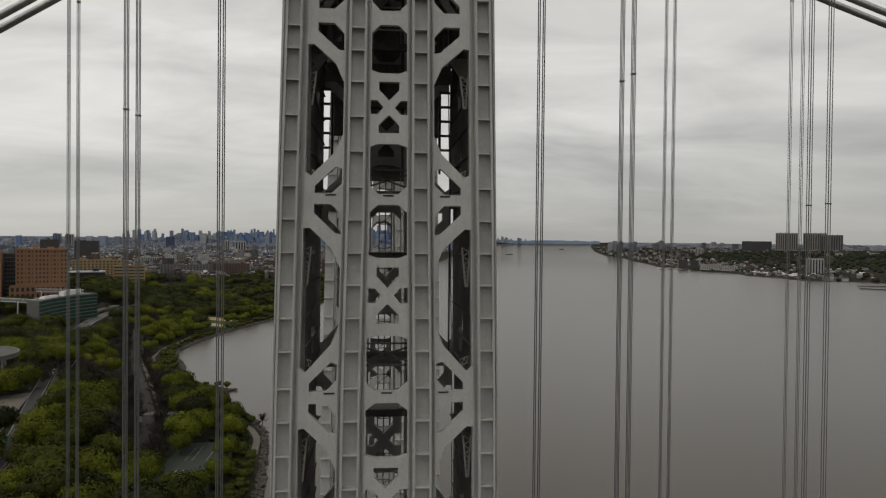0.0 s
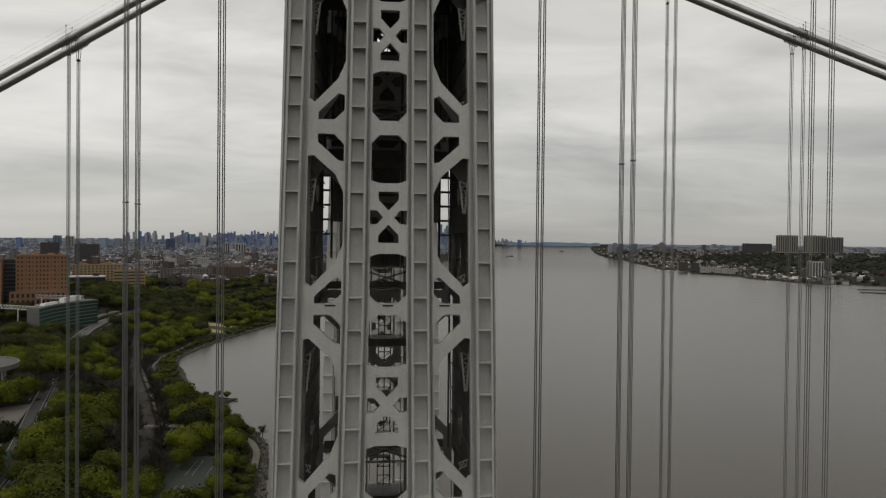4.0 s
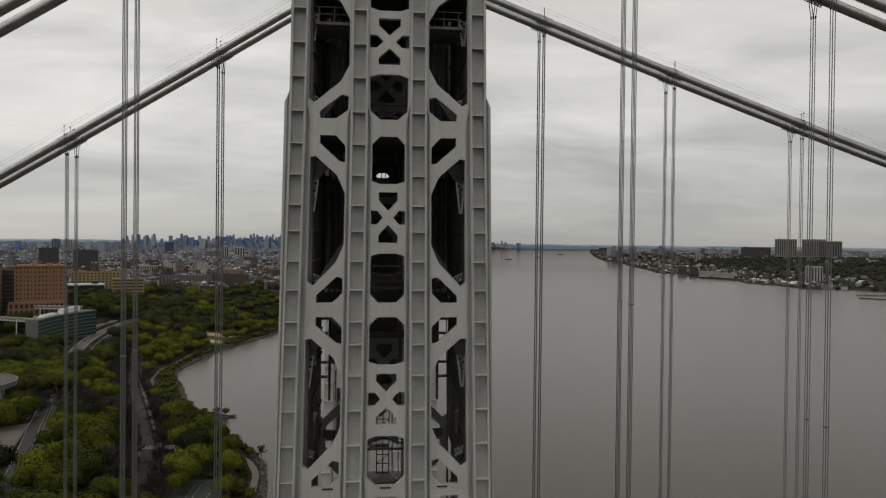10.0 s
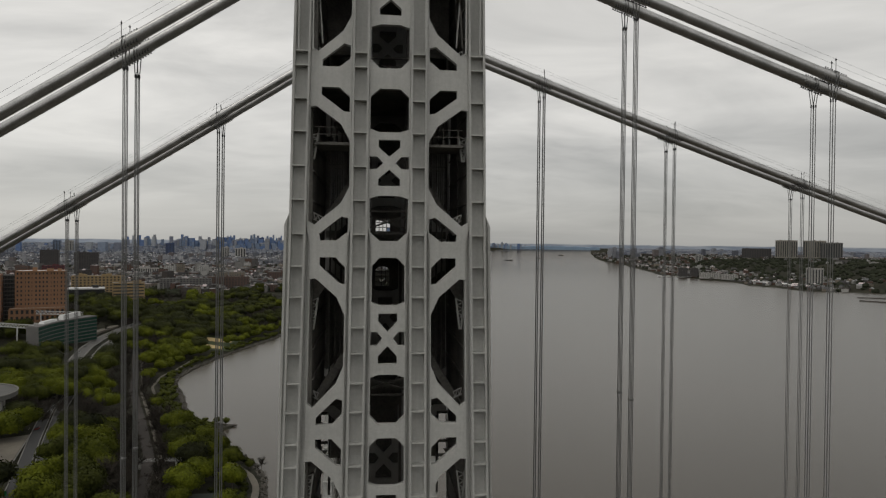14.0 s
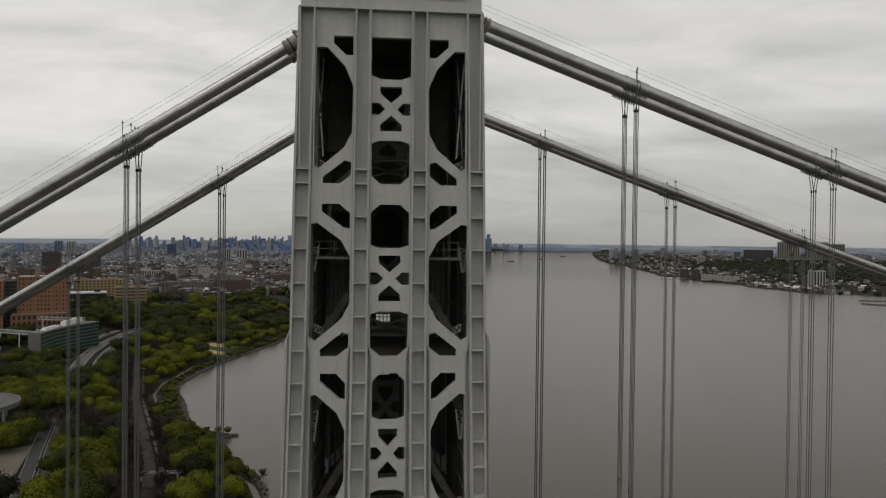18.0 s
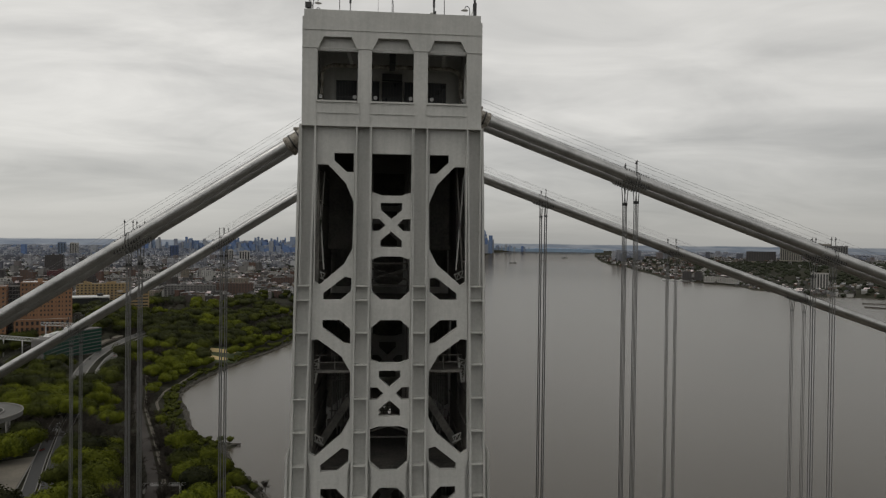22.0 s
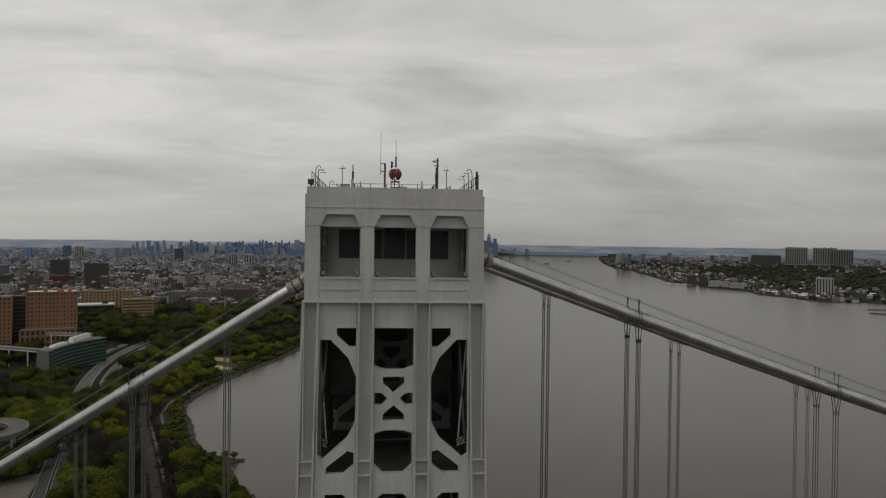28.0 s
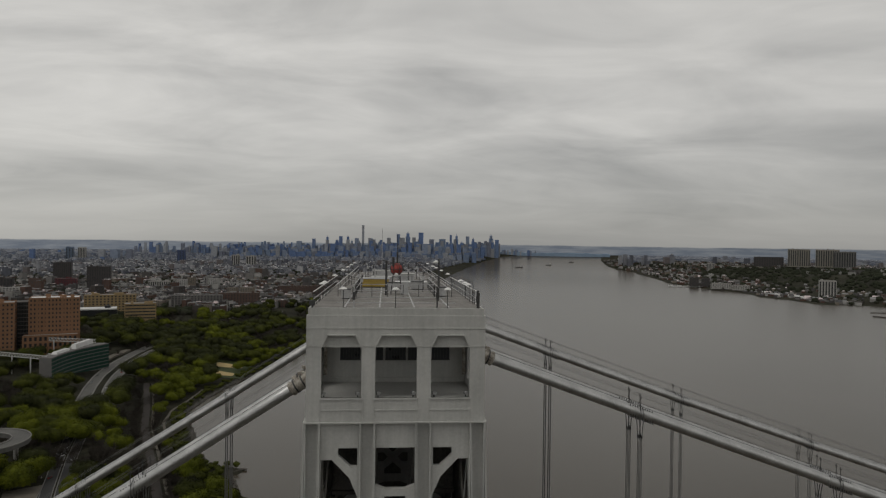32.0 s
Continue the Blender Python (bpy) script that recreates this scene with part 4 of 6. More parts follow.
building("flat_pavilion", "low dark glazed pavilion with a broad white flat roof", -22.3, 1372, 70, 46, 31, 20, GLAZING, 5, 12, WHITE_ROOF, base=30, plant=1, win=(0.9, 0.75), cornice=WHITE_ROOF)
building("yellow_block", "yellow brick block with long banded windows", -19.2, 1325, 52, 28, 28, 20, TAN, 5, 1, base=45, plant=4, win=(0.94, 0.4), side_cols=1)
building("yellow_block", "long yellow brick block behind the flat pavilion", -21.3, 1480, 92, 24, 36, 18, TAN, 7, 14, base=42, plant=6)
building("dark_block", "dark brick apartment slab", -24.5, 2380, 50, 25, 58, 16, DARK_BRICK, 16, 9, base=55)
building("dark_block", "dark brick apartment slab with a stepped top", -22.1, 2050, 58, 25, 60, 16, DARK_BRICK, 16, 10, base=52)
building("dark_block", "dark brick apartment slab", -28.7, 2250, 90, 22, 34, 16, DARK_BRICK, 9, 12, base=40)
building("red_block", "low deep red brick hall", -24.25, 2250, 56, 30, 25, 16, RED_WALL, 5, 8, base=46)
building("white_slab", "pale concrete apartment slab with vertical window bands", -12.65, 2215, 100, 16, 28, 10, PALE, 9, 14, strips=True, base=28)
building("pale_tower", "pair of pale concrete towers", -11.0, 3900, 55, 30, 62, 10, PALE, 14, 4, strips=True)
building("pale_tower", "pale concrete tower beside its twin", -12.2, 3950, 45, 30, 66, 10, PALE, 14, 4, strips=True)
building("brown_slab", "long brown brick apartment slab by the park", -7.0, 1980, 130, 18, 30, 8, BROWN_WALL, 9, 20, base=30)
building("brown_slab", "brown brick apartment slab by the park", -3.4, 1900, 70, 18, 40, 8, BROWN_WALL, 12, 10, base=26)
building("brown_slab", "brown brick apartment row at the edge of the woods", -11.9, 1700, 95, 18, 26, 10, BROWN_WALL, 7, 14, base=36)
building("grey_slab", "grey brick apartment row at the edge of the woods", -15.1, 1640, 110, 18, 24, 12, GREY_WALL, 6, 16, base=38)
building("grey_slab", "grey apartment block", -27.6, 1950, 70, 24, 24, 16, PALE, 7, 10, base=42)
building("twin_tower", "slim grey tower in the middle distance", -24.05, 6000, 52, 40, 96, 12, BLUE, 25, 5, strips=True)
building("twin_tower", "slim pale tower in the middle distance", -23.25, 6000, 56, 40, 92, 12, PALE, 25, 5, strips=True)
building("blue_tower", "single dark blue glass tower", -9.5, 8800, 105, 40, 135, 8, DEEP_BLUE, 20, 6, strips=True, win=(0.2, 0.5))
building("dark_tower", "dark blue-grey apartment tower among low houses", -16.3, 4870, 54, 40, 84, 12, DEEP_BLUE, 20, 6, strips=True, win=(0.3, 0.5))
building("white_row", "long pale apartment row with vertical bays", -17.9, 2150, 60, 18, 28, 12, PALE, 8, 10, base=38, strips=True)
# across the river
building("cliff_tower", "broad grey apartment tower with vertical bands on the cliff", 32.45, 4180, 108, 50, 92, -30, CLIFF_WALL, 25, 10, strips=True, base=88, plant=2)
building("cliff_tower", "broad grey apartment tower on the cliff", 34.3, 4240, 112, 50, 92, -32, CLIFF_WALL, 25, 10, strips=True, base=88, plant=2)
building("cliff_tower", "slightly lower paired apartment tower on the cliff", 35.4, 4200, 104, 50, 82, -32, GREY_WALL, 24, 9, strips=True, base=88, plant=2)
building("shore_tower", "pale apartment tower with dark window bands by the water", 34.35, 2830, 56, 26, 66, -30, PALE, 22, 6, strips=True, base=4, plant=1)
building("dark_slab", "long dark office slab on the cliff", 30.4, 4450, 160, 40, 52, -28, DARK_BRICK, 8, 12, base=80, plant=1)
building("shore_block", "pale stepped apartment block near the water", 27.1, 3150, 84, 24, 20, -26, PALE, 9, 12, base=10)
building("shore_block", "pale apartment block near the water", 28.5, 3100, 66, 24, 17, -28, PALE, 8, 10, base=10)
building("shore_twin", "dark brick twin blocks near the water", 25.1, 3300, 40, 24, 34, -24, DARK_BRICK, 12, 5, base=10)
building("shore_twin", "dark brick twin blocks near the water", 25.95, 3300, 36, 24, 32, -24, DARK_BRICK, 12, 5, base=10)
building("cliff_block", "pale block far along the cliff", 26.3, 4700, 45, 24, 45, -24, PALE, 12, 5, strips=True)


def glass_house():
    """The curved green glass building over the parkway."""
    o = thing("glass_building", "curved green glass building with white roof fins", "building")
    a, b = Vector((-383, 757, 0)), Vector((-366, 876, 0))
    n, base, top = 14, 19.0, 50.0
    front, back = [], []
    for k in range(n + 1):
        t = k / n
        p = a.lerp(b, t) + Vector((-9 * math.sin(math.pi * t), 0, 0))
        front.append(p)
        back.append(p + Vector((-15, 3, 0)))
    v = [(p.x, p.y, z) for z in (base - 8, top) for p in front + back]
    m = 2 * (n + 1)
    f = []
    for k in range(n):
        f += [(k, k + 1, m + k + 1, m + k), (n + 1 + k + 1, n + 1 + k, m + n + 1 + k, m + n + 1 + k + 1), (m + k, m + k + 1, m + n + 1 + k + 1, m + n + 1 + k)]
    f += [(0, m, m + n + 1, n + 1), (n, 2 * n + 1, m + 2 * n + 1, m + n)]
    Shape().add(v, f).done("core", GREY_WALL, o)
    for j in range(7):
        z = base + 4.4 * j
        for k in range(n):
            p, q = front[k], front[k + 1]
            s = Shape()
            s.add([(p.x + 0.15, p.y + 0.2, z), (q.x + 0.15, q.y - 0.2, z), (q.x + 0.15, q.y - 0.2, z + 3.3), (p.x + 0.15, p.y + 0.2, z + 3.3),
                   (p.x - 0.1, p.y + 0.2, z), (q.x - 0.1, q.y - 0.2, z), (q.x - 0.1, q.y - 0.2, z + 3.3), (p.x - 0.1, p.y + 0.2, z + 3.3)],
                  [(0, 1, 2, 3), (0, 4, 5, 1), (3, 2, 6, 7), (0, 3, 7, 4), (1, 5, 6, 2)])
            s.done("pane", GREEN_GLASS, o)
    for p, q, hgt in ((front[8], front[14], 5.5), (front[3], front[7], 2.5)):
        Shape().box(p.x - 11, p.x - 4, p.y, q.y, top, top + hgt, (p.x - 10, p.x - 5, p.y + 3, q.y)).done("roof_house", WHITE_ROOF, o)
    for k in range(5):
        p = front[2 * k + 2]
        Shape().box(p.x - 12, p.x - 9, p.y, p.y + 4, top, top + 2.2).done("roof_unit", PALE, o)


glass_house()


def truss_gantry(p, q, h, posts):
    """A white lattice girder carried on slim posts."""
    o = thing("truss_gantry", "white steel lattice girder on slim posts", "truss")
    p, q = Vector(p), Vector(q)
    n = max(4, int((q - p).length / 5))
    for dz in (0, h):
        Shape().bar(p + Vector((0, 0, dz)), q + Vector((0, 0, dz)), 0.7, 0.7).done("chord", WHITE_STEEL, o)
    for k in range(n):
        a, b = p.lerp(q, k / n), p.lerp(q, (k + 1) / n)
        m = (a + b) / 2
        for u, v in ((a, m + Vector((0, 0, h))), (m + Vector((0, 0, h)), b)):
            Shape().bar(u, v, 0.45, 0.45).done("diagonal", WHITE_STEEL, o)
    for t in posts:
        c = p.lerp(q, t)
        Shape().bar(c, Vector((c.x, c.y, ground_z(c.x, c.y) - 3)), 1.0, 1.0).done("post", WHITE_STEEL, o)


truss_gantry((-470, 800, 47), (-392, 765, 47), 4.0, (0.35, 0.7))
truss_gantry((-470, 900, 50), (-385, 880, 50), 4.0, (0.3, 0.95))

# ---- roads, paths and the park's open places ----
SIGN_GREEN = material("sign_green", (0.02, 0.30, 0.12), 0.5, 0, 0.08, 0.5, 3.0)
WORN_ROAD = material("worn_concrete_road", (0.10, 0.098, 0.092), 0.9, 0, 0.25, 0.06, 0.8)
KERB = material("kerb_stone", (0.20, 0.193, 0.18), 0.9, 0, 0.15, 0.3, 2.0)
LINE = material("road_paint", (0.45, 0.45, 0.40), 0.7, 0, 0.15, 0.3, 3.0)
DIRT = material("rail_bed", (0.036, 0.030, 0.026), 0.95, 0, 0.3, 0.1, 1.5)
SAND = material("ball_field_sand", (0.42, 0.32, 0.15), 0.95, 0, 0.15, 0.1, 1.0)
SPIT_SAND = material("wet_brown_sand", (0.13, 0.095, 0.065), 0.9, 0, 0.25, 0.2, 2.0)
COURT = material("court_surface", (0.028, 0.036, 0.027), 0.85, 0, 0.2, 0.1, 1.0)
LAWN = material("lawn", (0.04, 0.055, 0.014), 0.95, 0, 0.3, 0.05, 1.0)
CLEAR_LINES = []


def ribbon(points, width, mat, name, parent, lift=0.35, offset=0.0, flat=None):
    """A strip of road along points (y, x), laid on the ground."""
    ys = [p[0] for p in points]
    xs = [p[1] for p in points]
    n = max(8, int((max(ys) - min(ys)) / 8))
    v = []
    for k in range(n + 1):
        y = ys[0] + (ys[-1] - ys[0]) * k / n
        x, x2 = float(np.interp(y, ys, xs)), float(np.interp(y + 1, ys, xs))
        d = Vector((x2 - x, 1, 0)).normalized()
        s = Vector((d.y, -d.x, 0))
        c = Vector((x, y, 0)) + s * offset
        z = ground_z(c.x, c.y) + lift if flat is None else flat
        for q in (-0.5, 0.5):
            for dz in (0, -2.5):
                v.append((c.x + s.x * width * q, c.y + s.y * width * q, z + dz))
    f = []
    for k in range(n):
        i = 4 * k
        f += [(i, i + 2, i + 6, i + 4), (i + 2, i + 3, i + 7, i + 6), (i + 1, i, i + 4, i + 5)]
    return Shape().add(v, f).done(name, mat, parent)


RAIL_Y, RAIL_X = (250, 319, 358, 410, 514, 620, 703, 802), (-112, -126, -135, -150, -190, -232, -258, -292)


def build_roads():
    road = tagged(new("parkway"), "divided parkway with pale concrete edges through the trees", "road", kind="structure")
    near_part, far_part = [p for p in PARKWAY if p[0] <= 640], [p for p in PARKWAY if 640 <= p[0]]
    for off in (-4.6, 4.6):
        ribbon(near_part, 7.0, ASPHALT, "carriageway", road, 0.5, off)
        for e in (-3.7, 3.7):
            ribbon(near_part, 0.5, KERB, "road_edge", road, 0.95, off + e)
    for off, w in ((-12.0, 10.5), (8.5, 9.0)):
        ribbon(far_part, w, WORN_ROAD, "carriageway", road, 0.5, off)
        for e in (-w / 2 - 1.0, w / 2 + 1.0):
            ribbon(far_part, 1.4, KERB, "road_shoulder", road, 0.8, off + e)
        y = 330.0
        while y < 1050:
            x = float(np.interp(y, [p[0] for p in PARKWAY], [p[1] for p in PARKWAY]))
            x2 = float(np.interp(y + 5, [p[0] for p in PARKWAY], [p[1] for p in PARKWAY]))
            z = ground_z(x + off, y) + 0.56
            Shape().bar((x + off, y, z), (x2 + off, y + 5, z), 0.3, 0.06).done("lane_mark", LINE, road)
            y += 24
            if y > 640:
                break
    upper = tagged(new("upper_parkway"), "pale raised parkway with parapets beside the far end of the park", "road", kind="structure")
    for pts, w, up in (([(1440, -238), (1640, -258), (1860, -262), (2140, -250), (2500, -215)], 15, 16.0), ([(1400, -195), (1560, -222), (1720, -215)], 8, 8.0)):
        ribbon(pts, w, WORN_ROAD, "carriageway", upper, 0, flat=up + 6)
        for e in (-w / 2, w / 2):
            ribbon(pts, 0.8, KERB, "parapet", upper, 0, e, flat=up + 7.1)
        CLEAR_LINES.append((pts, w / 2 + 9))
    rail = tagged(new("rail_bed"), "brown rail bed winding between the trees", "railway", kind="structure")
    line = list(zip(RAIL_Y, RAIL_X))
    ribbon(line, 7, DIRT, "ballast", rail, 0.4)
    ribbon(line, 2.6, PATHWAY, "service_path", rail, 0.5, 7.0)
    CLEAR_LINES.append((line, 6.8))
    path = tagged(new("shore_path"), "pale path along the water's edge", "path", kind="structure")
    p2 = [(600, -205), (644, -222), (700, -230), (740, -226), (800, -224)]
    ribbon(p2, 2.6, PATHWAY, "path_surface", path, 0.4)
    CLEAR_LINES.append((p2, 5))
    p3 = [(330, -68), (360, -71), (378, -77), (395, -88), (404, -97)]
    ribbon(p3, 4, PATHWAY, "path_surface", path, 0.4)
    CLEAR_LINES.append((p3, 6))
    ramp = tagged(new("ramp_loop"), "curved pale concrete road ramp", "road", kind="structure")
    sh = Shape()
    v, f = [], []
    for k in range(41):
        a = radians(-150 + 260 * k / 40)
        for r in (17, 27):
            for dz in (0, -3):
                v.append((-300 + r * 1.25 * math.cos(a), 470 + r * 1.25 * math.sin(a), 37 + dz))
    for k in range(40):
        i = 4 * k
        f += [(i, i + 2, i + 6, i + 4), (i + 2, i + 3, i + 7, i + 6), (i + 1, i, i + 4, i + 5)]
    sh.add(v, f).done("ramp_deck", WORN_ROAD, ramp)
    for r in (17, 27):
        rim = [(-300 + r * 1.25 * math.cos(a), 470 + r * 1.25 * math.sin(a), 37.5) for a in (radians(-150 + 260 * k / 40) for k in range(41))]
        Shape().tube(rim, 0.45, 6).done("parapet", KERB, ramp)
    for a in (-120, -60, 0, 60, 105):
        x, y = -300 + 27.5 * math.cos(radians(a)), 470 + 27.5 * math.sin(radians(a))
        Shape().tube([(x, y, ground_z(x, y) - 2), (x, y, 34.2)], 1.1, 8).done("ramp_pier", PALE, ramp)
    KEEP_CLEAR.append((-296, 466, 30))
    plaza = tagged(new("plaza"), "pale paved wedge beside the parkway", "pavement", kind="structure")
    Shape().add([(-240, 326, 15.6), (-204, 326, 15.6), (-238, 436, 15.8), (-262, 420, 15.8), (-240, 326, 11), (-204, 326, 11), (-238, 436, 11), (-262, 420, 11)],
                [(0, 1, 2, 3), (1, 5, 6, 2), (0, 4, 5, 1)]).done("paving", PATHWAY, plaza)
    Shape().bar((-203, 326, 15.7), (-237.4, 436, 15.9), 0.5, 0.5).done("kerb", KERB, plaza)
    KEEP_CLEAR.extend([(-226, 345, 24), (-232, 375, 24), (-240, 405, 20)])
    sign = thing("road_sign", "blank green highway sign board on two posts", "sign", at=(-194.5, 318, 13.0))
    Shape().box(-1.9, 1.9, -0.08, 0.08, 3.2, 6.0).done("board", SIGN_GREEN, sign)
    for x in (-1.4, 1.4):
        Shape().tube([(x, 0.15, -2), (x, 0.15, 5.8)], 0.12, 6).done("post", WHITE_STEEL, sign)
    lot = tagged(new("parking_strip"), "pale parking strip beside the parkway", "pavement", kind="structure")
    ribbon([(880, -388), (940, -392), (1000, -392)], 18, PATHWAY, "paving", lot, 0.5)
    KEEP_CLEAR.extend([(-390, 890, 18), (-392, 930, 18), (-392, 980, 18)])
    court = tagged(new("tennis_court"), "dark green ball courts with white lines among the trees", "court", kind="structure")
    Shape().box(-108, -78, 262, 338, 0, 7.6).done("court_slab", COURT, court)
    for x in (-99, -95.5, -88):
        Shape().box(x - 0.07, x + 0.07, 306, 330, 7.6, 7.63).done("court_line", LINE, court)
        Shape().box(x - 0.08, x + 0.08, 264, 292, 7.6, 7.63).done("court_line", LINE, court)
    KEEP_CLEAR.extend([(-93, 275, 13), (-92, 300, 12), (-91, 325, 11)])
    field = tagged(new("ball_field"), "tan sand ball field in a green lawn", "field", kind="structure")
    for corners, mat, nm, up in (([(-256, 990), (-196, 972), (-190, 872), (-250, 868)], LAWN, "lawn", 0.5), ([(-247, 911), (-207, 899), (-206, 882), (-239, 882)], SAND, "infield", 0.9), ([(-247, 966), (-208, 952), (-204, 934), (-242, 934)], SAND, "infield", 0.9)):
        mid = [sum(c[a] for c in corners) / 4 for a in (0, 1)]
        pts = []
        for f in (0.02, 0.5, 1.0):
            for k in range(24):
                a, b = corners[k // 6], corners[(k // 6 + 1) % 4]
                t = (k % 6) / 6
                p = [a[i] + (b[i] - a[i]) * t for i in (0, 1)]
                bend = 0.93 + 0.07 * math.cos((t - 0.5) * math.pi)
                pts.append((mid[0] + (p[0] - mid[0]) * f * bend, mid[1] + (p[1] - mid[1]) * f * bend))
        rings = [(a, b, max(ground_z(a, b), 1.5) + up) for a, b in pts]
        rim = [(a, b, c - 2.0) for a, b, c in rings[48:]]
        quads = [(24 * j + k, 24 * j + (k + 1) % 24, 24 * j + 24 + (k + 1) % 24, 24 * j + 24 + k) for j in range(3) for k in range(24)]
        Shape().add(rings + rim, quads).done(nm, mat, field)
    bridge = thing("footbridge", "slim pale footbridge over the rail bed", "footbridge")
    Shape().box(-172, -120, 376.9, 379.1, 13.7, 14.1).done("deck", GREY_WALL, bridge)
    for y in (376.6, 379.3):
        for dz in (0.6, 1.1):
            Shape().bar((-172, y, 14.1 + dz), (-120, y, 14.1 + dz), 0.08, 0.08).done("rail", WHITE_STEEL, bridge)
    for x in (-165, -145, -123):
        Shape().box(x - 0.5, x + 0.5, 377, 379, 2, 13.6).done("pier", PALE, bridge)
    KEEP_CLEAR.extend([(-150, 378, 8), (-134, 378, 7)])
    spit = tagged(new("sand_spit"), "small brown sand spit and pale stones beside the jetty", "shore", kind="structure")
    rim = [(-136, 486), (-128, 478), (-119, 472), (-117, 464), (-124, 458), (-134, 462), (-142, 474)]
    Shape().add([(x, y, 1.0) for x, y in rim] + [(-128 + (x + 128) * 1.25, 470 + (y - 470) * 1.25, -1.0) for x, y in rim], [tuple(range(7))[::-1]] + [(k, (k + 1) % 7, 7 + (k + 1) % 7, 7 + k) for k in range(7)]).done("sand", SPIT_SAND, spit)
    rng = random.Random(8)
    for _ in range(26):
        x, y, r = rng.uniform(-150, -126), rng.uniform(498, 512), rng.uniform(0.5, 1.3)
        Shape().ball((x, y, 0.9), r, 6, 4, 0.6).done("pale_stone", KERB, spit)
    jetty = thing("jetty", "low dark timber jetty with pale boulders at the shore", "jetty")
    Shape().box(-132, -112, 506, 509, 0.6, 1.4).done("deck", BARK_DARK, jetty)
    for k in range(5):
        Shape().tube([(-130 + 4 * k, 507, -2), (-130 + 4 * k, 507, 1.9)], 0.3, 6).done("pile", BARK_DARK, jetty)


BARK_DARK = material("wet_timber", (0.06, 0.05, 0.042), 0.9, 0, 0.3, 0.5, 3.0)
build_roads()


def build_cars():
    """Parked and passing cars on the parkway, far below."""
    paints = [material("car_" + n, c, 0.35, 0.1, 0.05, 1.0, 5.0) for n, c in (("white", (0.6, 0.6, 0.6)), ("black", (0.03, 0.03, 0.03)), ("silver", (0.35, 0.36, 0.37)), ("red", (0.3, 0.03, 0.03)))]
    tyre = material("tyre", (0.02, 0.02, 0.02), 0.9)
    rng = random.Random(3)
    body = Shape().box(-0.9, 0.9, -2.2, 2.2, 0.35, 0.85, (-0.85, 0.85, -2.1, 2.1))
    cabin = Shape().box(-0.82, 0.82, -1.3, 1.2, 0.85, 1.45, (-0.65, 0.65, -0.7, 0.6))
    wheel = Shape().tube([(-0.12, 0, 0), (0.12, 0, 0)], 0.33, 8)
    mb, mc, mw = (mesh_of(n, s.v, s.f) for n, s in (("body", body), ("cabin", cabin), ("wheel", wheel)))
    for k in range(26):
        y = rng.uniform(340, 1040)
        lane = rng.choice((-6.2, -3.0, 3.0, 6.2) if y < 640 else (-14.4, -9.6, 6.4, 10.6))
        x = float(np.interp(y, [p[0] for p in PARKWAY], [p[1] for p in PARKWAY])) + lane
        car = thing("car", "small car on the parkway", "car", "cars on the parkway", at=(x, y, ground_z(x, y) + 0.55))
        b = mb.copy()
        put("body", b, paints[k % 4], car)
        put("cabin", mc, GLAZING, car)
        for a, c in ((-0.85, -1.4), (0.85, -1.4), (-0.85, 1.4), (0.85, 1.4)):
            put("wheel", mw, tyre, car).location = (a, c, 0.33)


build_cars()

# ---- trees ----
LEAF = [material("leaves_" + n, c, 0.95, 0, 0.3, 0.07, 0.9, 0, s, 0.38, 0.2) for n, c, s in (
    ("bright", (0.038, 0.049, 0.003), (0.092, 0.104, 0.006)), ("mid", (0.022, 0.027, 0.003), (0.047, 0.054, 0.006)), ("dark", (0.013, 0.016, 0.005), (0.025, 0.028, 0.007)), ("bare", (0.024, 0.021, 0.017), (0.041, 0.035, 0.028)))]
FAR_LEAF = material("far_leaves", (0.018, 0.022, 0.014), 1.0, 0, 0.3, 0.02, 0.2, 0, (0.034, 0.038, 0.024), 0, 0.1)
BARK = material("bark", (0.07, 0.06, 0.05), 0.95, 0, 0.3, 1.0, 6.0)


def crown_shape(rng, r, h, clumps, lumps):
    """A billowing crown: leaf clumps set thickly on several broad lumps, ragged at the edge."""
    sh = Shape()
    mid = h - r * 0.72
    blobs = [(Vector((0, 0, mid)), r * 0.74)]
    for k in range(lumps):
        a, e = k * 2.4 + rng.random(), rng.uniform(-0.3, 0.85)
        q = r * rng.uniform(0.40, 0.58)
        blobs.append((Vector((q * math.cos(a) * math.cos(e), q * math.sin(a) * math.cos(e), mid + q * math.sin(e) * 0.7)), r * rng.uniform(0.38, 0.54)))
    for c, q in blobs:
        sh.ball(c, q * 0.74, 9, 6, 0.86)
    core = len(sh.f)
    for k in range(clumps):
        c, q = blobs[rng.randrange(len(blobs))]
        u, a = rng.uniform(-0.5, 1), rng.random() * 6.283
        n = Vector((math.sqrt(1 - u * u) * math.cos(a), math.sqrt(1 - u * u) * math.sin(a), u * 0.88))
        p = c + n * q * rng.uniform(0.74, 1.10)
        t = n.cross(Vector((rng.random() - 0.5, rng.random() - 0.5, rng.random()))).normalized()
        b = n.cross(t)
        s = r * rng.uniform(0.034, 0.072)
        t = (t + n * rng.uniform(-0.28, 0.28)).normalized()
        tip = n * s * rng.uniform(-0.2, 1.3)
        sh.add([p - t * s, p - b * s * 0.8 + tip * 0.4, p + t * s + tip, p + b * s * 0.8], [(0, 1, 2), (0, 2, 3)])
    return sh, core


